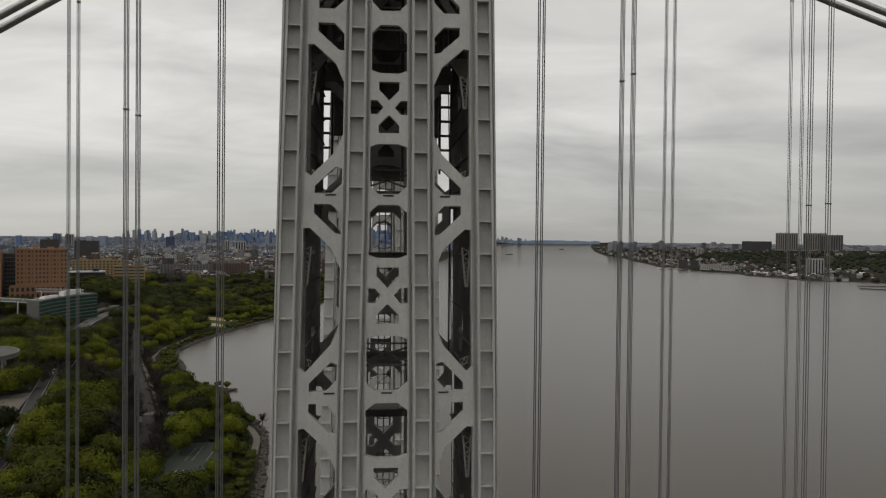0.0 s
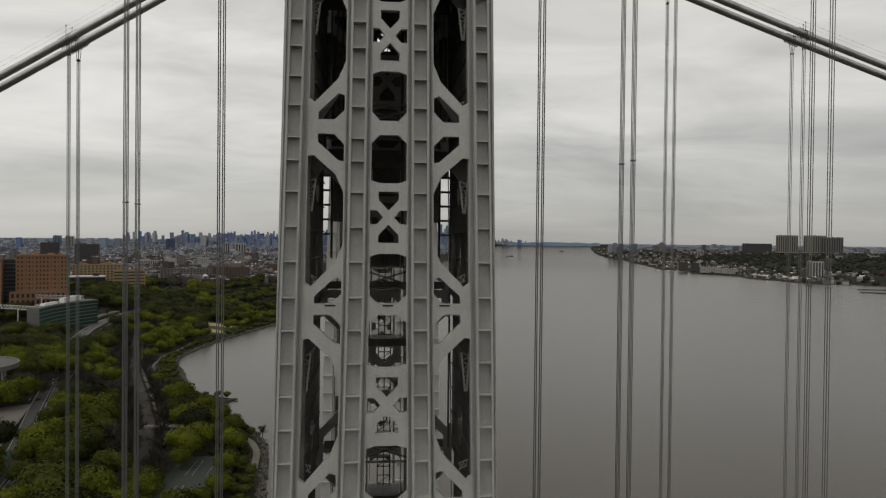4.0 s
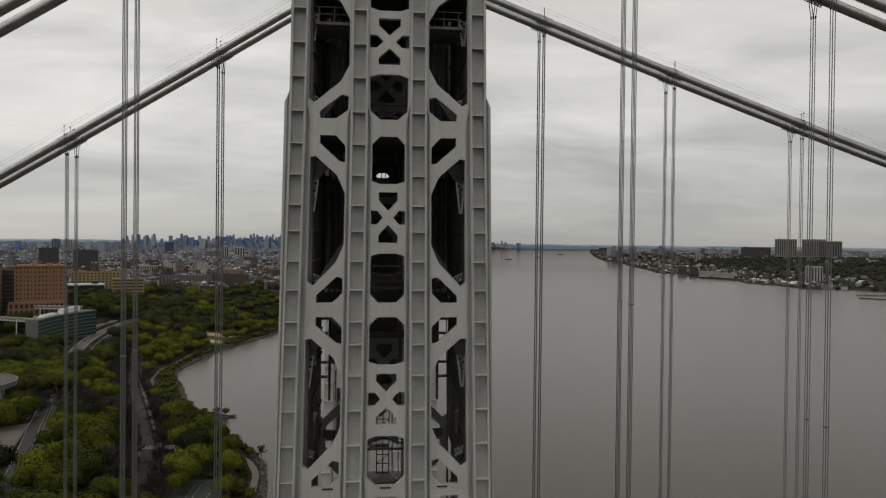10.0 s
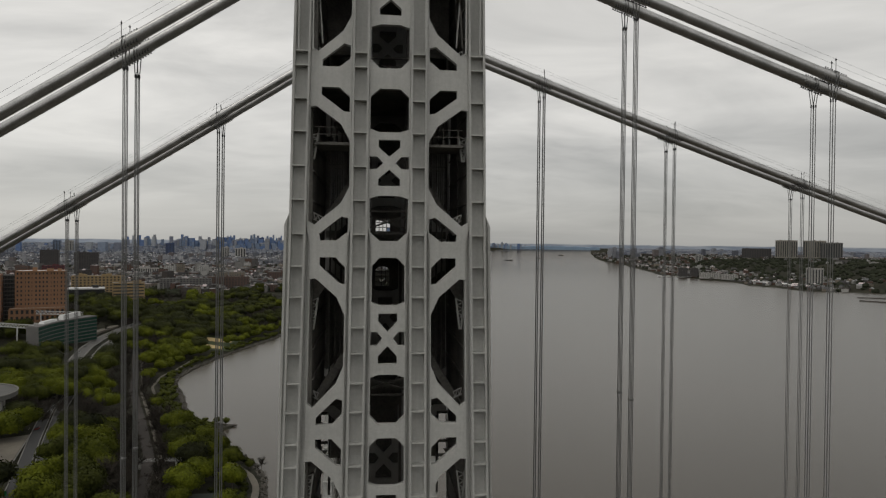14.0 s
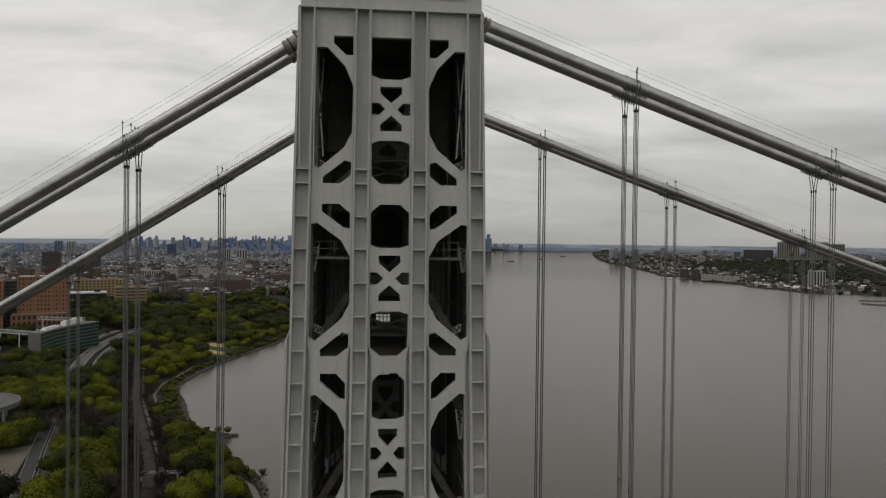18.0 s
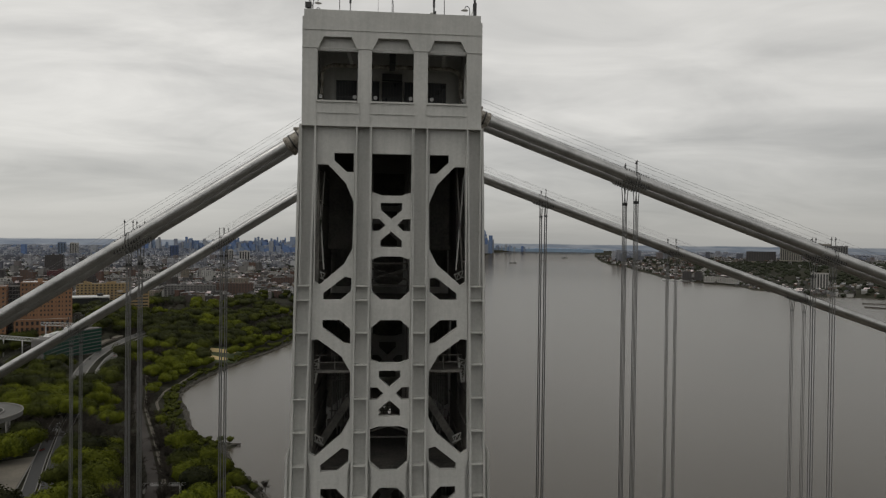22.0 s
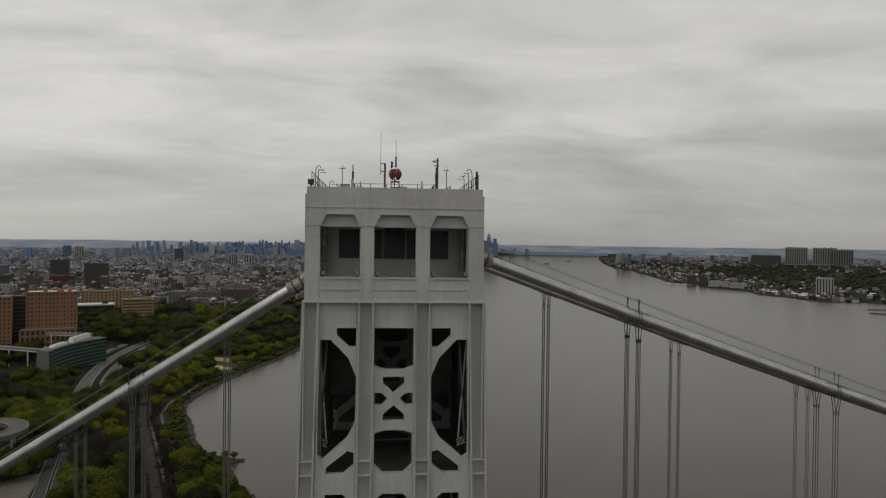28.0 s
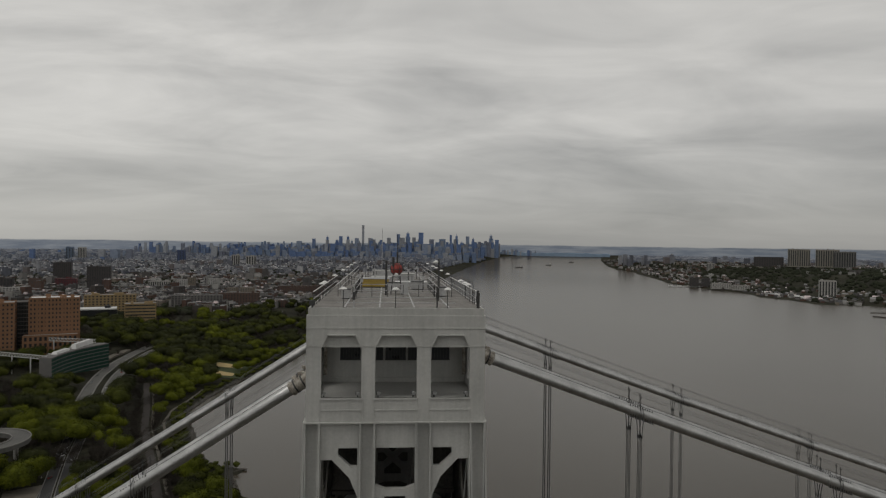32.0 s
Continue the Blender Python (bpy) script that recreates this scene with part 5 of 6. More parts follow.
def bare_crown(rng, r, h, twigs):
    """A crown still without leaves: limbs that fork into fine twigs."""
    sh = Shape()
    ends = []
    for k in range(16):
        a, e = k * 2.4, rng.uniform(0.15, 1.45)
        d = Vector((math.cos(a) * math.cos(e), math.sin(a) * math.cos(e), math.sin(e)))
        p = Vector((0, 0, h * rng.uniform(0.22, 0.4)))
        q = p + d * r * rng.uniform(0.65, 0.9)
        sh.tube([p, (p + q) / 2 + Vector((0, 0, 0.4)), q], [0.13, 0.08, 0.03], 4, False)
        ends.append((p, q, d))
    core = len(sh.f)
    for k in range(twigs):
        p0, q0, d = rng.choice(ends)
        p = p0.lerp(q0, rng.uniform(0.25, 1.05))
        v = (d * 0.6 + Vector((rng.gauss(0, 0.7), rng.gauss(0, 0.7), rng.gauss(0.2, 0.5)))).normalized()
        q = p + v * r * rng.uniform(0.12, 0.30)
        o = v.cross(Vector((rng.random() - 0.5, rng.random() - 0.5, rng.random()))).normalized() * rng.uniform(0.04, 0.10)
        sh.add([p - o * 0.6, p + o * 0.6, q + o, q - o * 0.3], [(0, 1, 2, 3)])
    return sh, core


def build_trees():
    rng = random.Random(7)
    kinds = []
    for v in range(10):
        r = (8.8, 11.0, 11.4, 12.4, 13.2, 12.2, 10.8, 8.4, 9.4, 3.6)[v]
        h = r * rng.uniform(1.3, 1.55) + (3 if v < 9 else 0.5)
        sh, core = crown_shape(rng, r, h, 2300 if v < 9 else 600, 5) if v not in (7, 8) else bare_crown(rng, r, h, 1900)
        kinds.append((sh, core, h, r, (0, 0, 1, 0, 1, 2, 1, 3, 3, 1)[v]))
    spots, grid = [], {}
    for _ in range(60000):
        d = 240 * math.exp(rng.random() * 2.2)
        deg = rng.uniform(-34, 4)
        x, y = bearing(deg, d)
        e = float(np.interp(y, ey, ex)) - x
        if e < 3.5 or e > park_edge(y) + 20 or not is_clear(x, y, 3):
            continue
        road = float(np.interp(y, [p[0] for p in PARKWAY], [p[1] for p in PARKWAY]))
        if abs(x - road) < (12 if y < 450 else 3 if y < 630 else 26 if y < 1010 else 5):
            continue
        if any(abs(x - float(np.interp(y, [p[0] for p in ln], [p[1] for p in ln]))) < w and ln[0][0] < y < ln[-1][0] for ln, w in CLEAR_LINES):
            continue
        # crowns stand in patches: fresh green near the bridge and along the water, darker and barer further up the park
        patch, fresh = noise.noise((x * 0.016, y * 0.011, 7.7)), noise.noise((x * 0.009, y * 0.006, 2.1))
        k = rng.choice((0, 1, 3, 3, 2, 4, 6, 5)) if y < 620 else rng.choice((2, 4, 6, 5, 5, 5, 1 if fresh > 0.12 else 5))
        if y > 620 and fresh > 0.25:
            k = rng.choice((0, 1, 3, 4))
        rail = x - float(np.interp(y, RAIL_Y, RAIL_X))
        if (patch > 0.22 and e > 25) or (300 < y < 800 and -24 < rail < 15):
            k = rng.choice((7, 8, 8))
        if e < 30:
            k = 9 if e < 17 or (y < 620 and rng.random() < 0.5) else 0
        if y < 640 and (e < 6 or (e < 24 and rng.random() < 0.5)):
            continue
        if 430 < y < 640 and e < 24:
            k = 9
        r = kinds[k][3]
        c = (int(x // 28), int(y // 28))
        if any((x - a) ** 2 + (y - b) ** 2 < (0.58 * (r + q)) ** 2 for i in (-1, 0, 1) for j in (-1, 0, 1) for a, b, q in grid.get((c[0] + i, c[1] + j), ())):
            continue
        grid.setdefault(c, []).append((x, y, r))
        spots.append((x, y, k))
    spots.sort(key=lambda p: math.hypot(p[0], p[1] + 59))
    near, rest = spots[:280], spots[280:]
    protos = []
    words = ("bright yellow-green spring tree in the riverside park", "leafy green tree in the riverside park", "dark green tree in the riverside park", "bare brown tree with fine twigs in the riverside park")
    for sh, core, h, r, m in kinds:
        trunk = Shape()
        trunk.tube([(0, 0, -2), (0.1, 0, h * 0.3), (0, 0.1, h * 0.6)], [0.45, 0.34, 0.16], 7)
        for k in range(4):
            a = k * 1.6
            trunk.tube([(0, 0, h * 0.32), (math.cos(a) * r * 0.3, math.sin(a) * r * 0.3, h * 0.5), (math.cos(a) * r * 0.55, math.sin(a) * r * 0.55, h * 0.68)], [0.2, 0.13, 0.05], 5)
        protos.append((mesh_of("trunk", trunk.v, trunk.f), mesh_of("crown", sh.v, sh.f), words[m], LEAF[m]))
    for x, y, k in near:
        tm, cm, label, mat = protos[k]
        o = thing("tree", label, "tree", "park trees", at=(x, y, ground_z(x, y)))
        s = rng.uniform(0.75, 1.2)
        o.rotation_euler, o.scale = (0, 0, rng.random() * 6.283), (s, s, s)
        put("trunk", tm, BARK, o)
        put("crown", cm, mat, o)
    tm, cm, label, mat = protos[7]
    o = thing("tree", "small bare brown tree alone on the river bank", "tree", "park trees", at=(-75, 403, ground_z(-75, 403)))
    o.scale = (0.62, 0.62, 0.62)
    put("trunk", tm, BARK, o)
    put("crown", cm, mat, o)
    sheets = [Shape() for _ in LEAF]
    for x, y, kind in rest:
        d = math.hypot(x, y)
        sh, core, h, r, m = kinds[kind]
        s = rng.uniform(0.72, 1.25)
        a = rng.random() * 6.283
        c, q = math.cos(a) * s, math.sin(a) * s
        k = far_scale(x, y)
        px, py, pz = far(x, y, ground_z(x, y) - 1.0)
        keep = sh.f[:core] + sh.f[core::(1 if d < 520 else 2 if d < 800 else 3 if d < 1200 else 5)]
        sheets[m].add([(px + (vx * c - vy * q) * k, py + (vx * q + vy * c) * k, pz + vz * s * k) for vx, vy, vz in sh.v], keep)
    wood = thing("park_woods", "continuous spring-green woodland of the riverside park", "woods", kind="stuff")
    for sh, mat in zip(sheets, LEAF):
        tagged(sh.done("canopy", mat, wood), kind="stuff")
    # woods on the far shore and street trees in the town: low clumps
    clump = Shape()
    for _ in range(5200):
        d = 2400 * math.exp(rng.random() * 1.2)
        x, y = bearing(rng.uniform(17, 41), d)
        w = x - float(np.interp(y, wy, wx))
        if w < 30 or (w < 330 and rng.random() < 0.72) or (y > 4000 and rng.random() < 0.5):
            continue
        k = far_scale(x, y)
        p = far(x, y, ground_z(x, y) + 3)
        r = rng.uniform(7, 15)
        clump.ball(p, r * k, 6, 4, 0.7)
    for _ in range(3200):
        d = 1200 * math.exp(rng.random() * 1.3)
        x, y = bearing(rng.uniform(-34, 6), d)
        e = float(np.interp(y, ey, ex)) - x
        if e > park_edge(y):
            k = far_scale(x, y)
            clump.ball(far(x, y, ground_z(x, y) + 4), rng.uniform(5, 11) * k, 6, 4, 0.8)
    v = np.array(clump.v)
    v += np.random.RandomState(3).normal(0, 0.9, v.shape)
    clump.v = [tuple(p) for p in v]
    far_wood = thing("far_woods", "dark woods on the far cliff and among the houses", "woods", kind="stuff")
    tagged(clump.done("tree_clumps", FAR_LEAF, far_wood), kind="stuff")
    return len(spots)


build_trees()


def shore_rocks():
    """Broken stone along the near shore."""
    rng = random.Random(5)
    sh = Shape()
    for _ in range(2600):
        y = rng.uniform(255, 1100)
        x = float(np.interp(y, ey, ex)) + rng.uniform(-4.5, 1.5)
        r = rng.uniform(0.4, 1.4)
        k = len(sh.v)
        sh.ball((x, y, rng.uniform(0, 1.2)), r, 5, 3, 0.7)
        for i in range(k, len(sh.v)):
            a, b, c = sh.v[i]
            sh.v[i] = (a + rng.uniform(-0.3, 0.3) * r, b + rng.uniform(-0.3, 0.3) * r, c + rng.uniform(-0.2, 0.2) * r)
    o = thing("shore_stones", "dark broken stones along the water's edge", "rocks", kind="stuff")
    tagged(sh.done("stones", ROCK, o), kind="stuff")


shore_rocks()


def build_boats():
    hull_m = material("boat_hull", (0.05, 0.05, 0.055), 0.6, 0, 0.1, 0.5, 2.0)
    for x, y, s in ((1109, 5546, 28), (1578, 6452, 26), (2221, 7963, 30)):
        k = far_scale(x, y)
        o = thing("boat", "small dark barge on the river", "boat", "boats on the river", at=far(x, y, 0.3))
        a = s * k
        Shape().box(-a, a, -a * 0.2, a * 0.2, -0.5 * k, 4 * k, (-a * 1.1, a * 1.1, -a * 0.22, a * 0.22)).done("hull", hull_m, o)
        Shape().box(a * 0.4, a * 0.8, -a * 0.12, a * 0.12, 4 * k, 11 * k).done("deckhouse", PALE, o)


build_boats()

# ---- inside the tower, its head and its roof ----


def arch_z(y):
    """Underside of the arch between the two legs."""
    return 147 - 20 * (1 - math.sqrt(max(0.0, 1 - ((y - 16.2) / 14.8) ** 2)))


def side_webs(tower):
    """Pierced plates on the long sides of both legs, solid spandrels between them over the arch, and added floors that
    block light.
    """
    for k in range(len(NODES)):
        hi = LEDGE - 0.2 if k == 0 else (NODES[k - 1][0] + NODES[k - 1][1]) / 2
        lo = (NODES[k][0] + NODES[k][1]) / 2
        for y0, y1 in ((-10.6, 1.2), (32.0, 43.6)):
            ym, h = (y0 + y1) / 2, hi - lo
            holes = []
            # upper storeys are left unpierced only to keep daylight out of the legs
            for c, q in () if k < 3 else ((lo + h * 0.27, h * 0.13), (lo + h * 0.73, h * 0.13)):
                holes.append([(ym - 1.6, c), (ym - 0.8, c + q), (ym + 0.8, c + q), (ym + 1.6, c), (ym + 0.8, c - q), (ym - 0.8, c - q)])
            sh = Shape().plate([(y0, hi), (y1, hi), (y1, lo), (y0, lo)], holes, lambda z: 0.0, 0.3)
            for s in (-1, 1):
                x = TX + s * (edge("i", (hi + lo) / 2) + 0.15)
                part = Shape()
                part.v, part.f = [(x + b, a, c) for a, b, c in sh.v], sh.f
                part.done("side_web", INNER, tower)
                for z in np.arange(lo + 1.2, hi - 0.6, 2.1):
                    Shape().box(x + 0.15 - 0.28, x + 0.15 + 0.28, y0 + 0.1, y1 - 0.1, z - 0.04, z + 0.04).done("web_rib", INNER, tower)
        # floors added in the top storeys to cut off skylight
        for y0, y1 in ((-9.4, 1.4), (31.8, 43.9)) if k < 2 else ():
            Shape().box(TX - edge("i", lo), TX + edge("i", lo), y0, y1, lo - 0.15, lo + 0.15).done("floor_plate", INNER, tower)
    for s in (-1, 1):
        arch = [(y, arch_z(y)) for y in 16.2 - 14.6 * np.cos(np.linspace(0, math.pi, 25))]
        n = len(arch)
        x = TX + s * 4.74 - 0.1
        v = [(x + d, y, z) for d in (0, 0.2) for y, z in arch] + [(x + d, y, LEDGE - 0.2) for d in (0, 0.2) for y, z in arch]
        f = []
        for i in range(n - 1):
            f += [(i, i + 1, 2 * n + i + 1, 2 * n + i), (n + i, 3 * n + i, 3 * n + i + 1, n + i + 1), (i, n + i, n + i + 1, i + 1)]
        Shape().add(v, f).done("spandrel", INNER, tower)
        for y in np.arange(4, 30, 3.2):
            z0 = arch_z(y)
            Shape().box(x - 0.12, x + 0.32, y - 0.1, y + 0.1, z0, LEDGE - 0.3).done("web_rib", INNER, tower)
    lift_hole = [(TX - 0.9, 152.95), (TX - 0.9, 154.55), (TX + 0.35, 154.55), (TX + 0.35, 152.95)]
    low_hole = [(TX - 0.9, 148.6), (TX - 0.9, 150.0), (TX - 0.6, 150.3), (TX + 0.05, 150.3), (TX + 0.35, 150.0), (TX + 0.35, 148.6)]
    slit = [(TX - 4.75, 155.2), (TX - 4.75, 158.0), (TX - 4.5, 158.0), (TX - 4.5, 155.2)]
    Shape().plate([(TX - 5.7, LEDGE - 0.2), (TX + 5.7, LEDGE - 0.2), (TX + 5.7, 139.6), (TX - 5.7, 139.6)], [lift_hole, low_hole, slit], lambda z: 1.9, 0.2).done("cross_wall", INNER, tower)
    lattice = Shape()
    for d in (-0.6, -0.27, 0.06):
        lattice.box(TX + d - 0.03, TX + d + 0.03, 1.95, 2.05, 152.95, 154.55)
    for d in (-0.35, 0.0):
        lattice.box(TX + d - 0.03, TX + d + 0.03, 1.95, 2.05, 148.6, 150.3)
    for z in (148.95, 149.4, 149.85):
        lattice.box(TX - 0.9, TX + 0.35, 1.96, 2.04, z - 0.03, z + 0.03)
    for z in np.arange(141.8, 146, 0.75):
        lattice.box(TX - 5.05, TX - 4.5, 1.96, 2.04, z - 0.09, z + 0.09)
        lattice.box(TX + 4.55, TX + 5.05, 1.96, 2.04, z - 0.09, z + 0.09)
    for z in (153.3, 153.75, 154.2):
        lattice.box(TX - 0.9, TX + 0.35, 1.96, 2.04, z - 0.03, z + 0.03)
    for z in np.arange(155.4, 158, 0.32):
        lattice.box(TX - 4.75, TX - 4.5, 1.96, 2.04, z - 0.05, z + 0.05)
    lattice.done("lattice", INNER, tower)
    # ladder-like ties that close the open slots beside the second frame, under the springing of the arch
    for s in (-1, 1):
        xa, xb = (TX - 5.75, TX - 4.86) if s < 0 else (TX + 4.66, TX + 5.75)
        post = Shape().box(*((xa, xa + 0.10) if s < 0 else (xb - 0.12, xb)), 1.2, 1.7, 113.6, 139.4).done("tie_post", INNER, tower)
        for z in np.arange(132.4, 138.4, 1.27):
            Shape().box(xa, xb, 1.25, 1.6, z - 0.09, z + 0.09).done("slot_bar", INNER, post)
    Shape().box(TX - 5.6, TX + 5.6, 1.3, 1.6, 138.2, 139.8).done("arch_girder", INNER, tower)
    Shape().box(TX - 2.9, TX + 2.9, 1.62, 1.8, 129.6, 139.8).done("shaft_wall", INNER, tower)
    for s in (-1, 1):
        Shape().box(*sorted((TX + s * 2.9, TX + s * 4.6)), 1.62, 1.8, 133.5, 139.8).done("shaft_wall", INNER, tower)
    # the lift's lattice shaft in the middle of the lower storeys
    shaft = Shape()
    for x in (-0.55, 0.0, 0.55):
        shaft.box(TX + x - 0.05, TX + x + 0.05, 3.0, 3.1, 84, 139)
    for k, z in enumerate(np.arange(85, 138.6, 0.8)):
        shaft.box(TX - 0.55, TX + 0.55, 3.0, 3.08, z - 0.035, z + 0.035)
        if k % 2:
            shaft.bar((TX - 0.55, 3.05, z), (TX + 0.55, 3.05, z + 0.8), 0.05, 0.05)
    shaft.done("lift_shaft", INNER, tower)
    for z in (136.2, 123.0, 109.3, 96.0):
        Shape().box(TX - 2.9, TX + 2.9, 0.6, 3.6, z - 0.3, z + 0.3).done("landing", INNER, tower)
    Shape().box(TX - 5.2, TX + 5.2, -10.6, 43.6, LEDGE - 0.5, LEDGE - 0.2).done("saddle_floor", INNER, tower)


def laced_strut(parent, p, q, w, n):
    """Two slim chords that draw together downwards, joined by zigzag lacing."""
    p, q = Vector(p), Vector(q)
    a0, a1 = p + Vector((w, 0, 0)), q + Vector((w * 0.25, 0, 0))
    strut = Shape().bar(p, q, 0.12, 0.12).done("laced_strut", STEEL, parent)
    Shape().bar(a0, a1, 0.12, 0.12).done("chord", STEEL, strut)
    sh = Shape()
    for k in range(n):
        f, g = k / n, (k + 1) / n
        sh.bar(p.lerp(q, f), a0.lerp(a1, g), 0.06, 0.05) if k % 2 else sh.bar(a0.lerp(a1, f), p.lerp(q, g), 0.06, 0.05)
    sh.done("lacing", STEEL, strut)


def build_inner_work(tower):
    """What shows through the openings: laced struts, haunches, platforms, pipes and cross girders."""
    rng = random.Random(2)
    for k in range(len(NODES)):
        hi = LEDGE - 0.6 if k == 0 else NODES[k - 1][1]
        lo = NODES[k][0]
        h = hi - lo
        for s in (-1, 1):
            x = TX + s * (edge("i", (hi + lo) / 2) + 0.06)
            if k == 0:
                # two slim flats that cross beside the outer columns
                for a, b in ((0.02, 0.52), (0.52, 0.06)):
                    Shape().bar((x - s * a, -10.1, hi - 2.4), (x - s * b, -10.1, lo + 2.0), 0.10, 0.12).done("crossed_flat", INNER if a > 0.3 else STEEL, tower)
                Shape().box(*sorted((TX + s * 2.3, TX + s * 5.0)), -2.0, -1.8, 168.0, LEDGE - 0.5).done("back_plate", INNER, tower)
                Shape().box(*sorted((TX + s * 2.2, TX + s * 5.1)), -2.3, -1.7, 167.7, 168.0).done("plate_flange", INNER, tower)
            else:
                laced_strut(tower, (x, -10.2, hi - 2.9), (x - s * 0.12, -10.0, lo + h * 0.55), -s * 0.56, 9)
                haunch = [(x + s * 0.3, -9.6, hi - 1.5), (x - s * 1.5, -9.6, hi - 1.5), (x - s * 0.5, -9.6, hi - 2.9), (x + s * 0.3, -9.6, hi - 3.4)]
                if k > 1:
                    Shape().add(haunch + [(a, b + 0.15, c) for a, b, c in haunch], [(0, 1, 2, 3), (7, 6, 5, 4), (0, 4, 5, 1), (1, 5, 6, 2), (2, 6, 7, 3)]).done("haunch_plate", INNER, tower)
            # short laced girder that shows in the lower outer corner of the opening
            xb = TX + s * (edge("i", lo) - 0.02)
            zg = lo + 1.5
            girder = Shape().bar((xb, -9.6, zg), (xb - s * 0.62, -9.5, zg - 0.3), 0.08, 0.08).done("corner_girder", STEEL, tower)
            Shape().bar((xb, -9.6, zg + 0.45), (xb - s * 0.62, -9.5, zg + 0.15), 0.08, 0.08).done("chord", STEEL, girder)
            web = Shape()
            for j in range(4):
                f, g = j / 4, (j + 1) / 4
                u, v = (0.0, 0.45) if j % 2 else (0.45, 0.0)
                web.bar((xb - s * 0.62 * f, -9.55, zg - 0.3 * f + u), (xb - s * 0.62 * g, -9.55, zg - 0.3 * g + v), 0.06, 0.06)
            web.done("lacing", STEEL, girder)
            if k == 1:
                # bundles of service cables hang below the platform, a dark raking brace behind them
                for q in range(6):
                    xp = TX + s * (3.35 + 0.17 * q)
                    zb = lo + rng.uniform(0.8, 2.2)
                    Shape().tube([(xp, -7.0, 159.2), (xp + 0.03, -7.0, 156.5), (xp + rng.uniform(-0.1, 0.1), -7.0, zb)], 0.035, 5).done("service_cable", GALVANISED_ROPE, tower)
                for z in (158.2, 157.9, 155.6):
                    Shape().box(*sorted((TX + s * 3.1, TX + s * 4.4)), -7.15, -7.05, z - 0.04, z + 0.04).done("cable_rack", INNER, tower)
            if 1 <= k <= 2:
                Shape().bar((TX + s * (edge("i", lo) - 0.2), -7.6, lo + 0.6), (TX + s * (edge("a", lo) + 0.1), -7.2, lo + 4.0), 0.55, 0.3).done("raking_brace", INNER, tower)
                for q in range(4):
                    xp = TX + s * (3.2 + 0.45 * q)
                    Shape().tube([(xp, -2.6, lo), (xp, -2.6, hi)], 0.07, 6).done("pipe", INNER, tower)
        for z in () if k == 0 else (lo + h * 0.05,):
            Shape().box(TX - 5.0, TX + 5.0, -1.2, -0.9, z - 0.3, z + 0.3).done("cross_girder", INNER, tower)
        for a, b in ((-1, 1), (1, -1)):
            Shape().bar((TX + a * 2.4, -5.6, lo + 0.7), (TX + b * 2.4, -5.6, lo + 2.2), 0.14, 0.14).done("cross_brace", INNER, tower)
        for z in (lo + 0.6, lo + 2.3):
            Shape().box(TX - 2.6, TX + 2.6, -5.75, -5.5, z - 0.06, z + 0.06).done("brace_chord", INNER, tower)
    # platforms with rails inside two of the storeys
    for z in (159.35,):
        for s in (-1, 1):
            xa, xb = sorted((TX + s * 2.5, TX + s * 5.1))
            deck = Shape().box(xa, xb, -10.9, -7.5, z - 0.18, z).done("platform", INNER, tower)
            for dz in (0.55, 1.05):
                Shape().bar((xa, -10.8, z + dz), (xb, -10.8, z + dz), 0.05, 0.05).done("rail", INNER, deck)
            for t in (0.1, 0.5, 0.9):
                x = xa + (xb - xa) * t
                Shape().bar((x, -10.8, z), (x, -10.8, z + 1.05), 0.05, 0.05).done("post", INNER, deck)
    # raised dark bars painting the shade in drain notches along the openings' lower edges
    for a, b in NODES[3:]:
        y = face_y(a) + 0.19
        for x in (TX, TX - 3.9, TX + 3.9):
            Shape().box(x - 0.36, x + 0.36, y - 0.01, y + 0.3, a - 0.16, a - 0.05).done("drain_slot", DARK_SLOT, tower)


def plate_joints(tower):
    """Thin cover strips where the face plates meet."""
    for k, (a, b) in enumerate(NODES[:6]):
        z = (a + b) / 2
        y = face_y(z) + 0.2
        for x0, x1 in ((-edge("i", z), -edge("a", z)), (-edge("b", z), edge("b", z)), (edge("a", z), edge("i", z))):
            Shape().box(TX + x0 + 0.05, TX + x1 - 0.05, y + 0.012, y + 0.05, z - 0.02, z + 0.02).done("cover_strip", STEEL, tower)
        for s in (-1, 1):
            for f in (0.25, 0.72):
                x = TX + s * (edge("a", z) + (edge("i", z) - edge("a", z)) * f)
                Shape().box(x - 0.02, x + 0.02, y, y + 0.05, b + 0.2, a - 0.2).done("cover_strip", STEEL, tower)


def seams(tower):
    """Raised splice strips and lines of rivet heads on the panels and flanges."""
    rivet = Shape()
    for k, (a, b) in enumerate(NODES[:6]):
        z = (a + b) / 2
        y = face_y(z) + 0.22
        for x0, x1 in ((-edge("i", z), -edge("a", z)), (-edge("b", z), edge("b", z)), (edge("a", z), edge("i", z))):
            for zz in (z - 0.42, z + 0.42):
                n = int((x1 - x0) / 0.16)
                for i in range(n):
                    x = TX + x0 + 0.1 + (x1 - x0 - 0.2) * i / max(n - 1, 1)
                    rivet.box(x - 0.022, x + 0.022, y - 0.018, y, zz - 0.022, zz + 0.022)
    for z in np.arange(100, 176, 0.21):
        y = face_y(z)
        for e0, e1 in (("O", "I"), ("A", "B")):
            w = abs(edge(e0, z) - edge(e1, z))
            for f in (0.095, 0.905):
                for s in (-1, 1):
                    x = TX + s * (max(edge(e0, z), edge(e1, z)) - w * f)
                    rivet.box(x - 0.02, x + 0.02, y - 0.118, y - 0.09, z - 0.02, z + 0.02)
    tagged(rivet.done("rivet_heads", STEEL, tower), kind="stuff")


side_webs(tower)
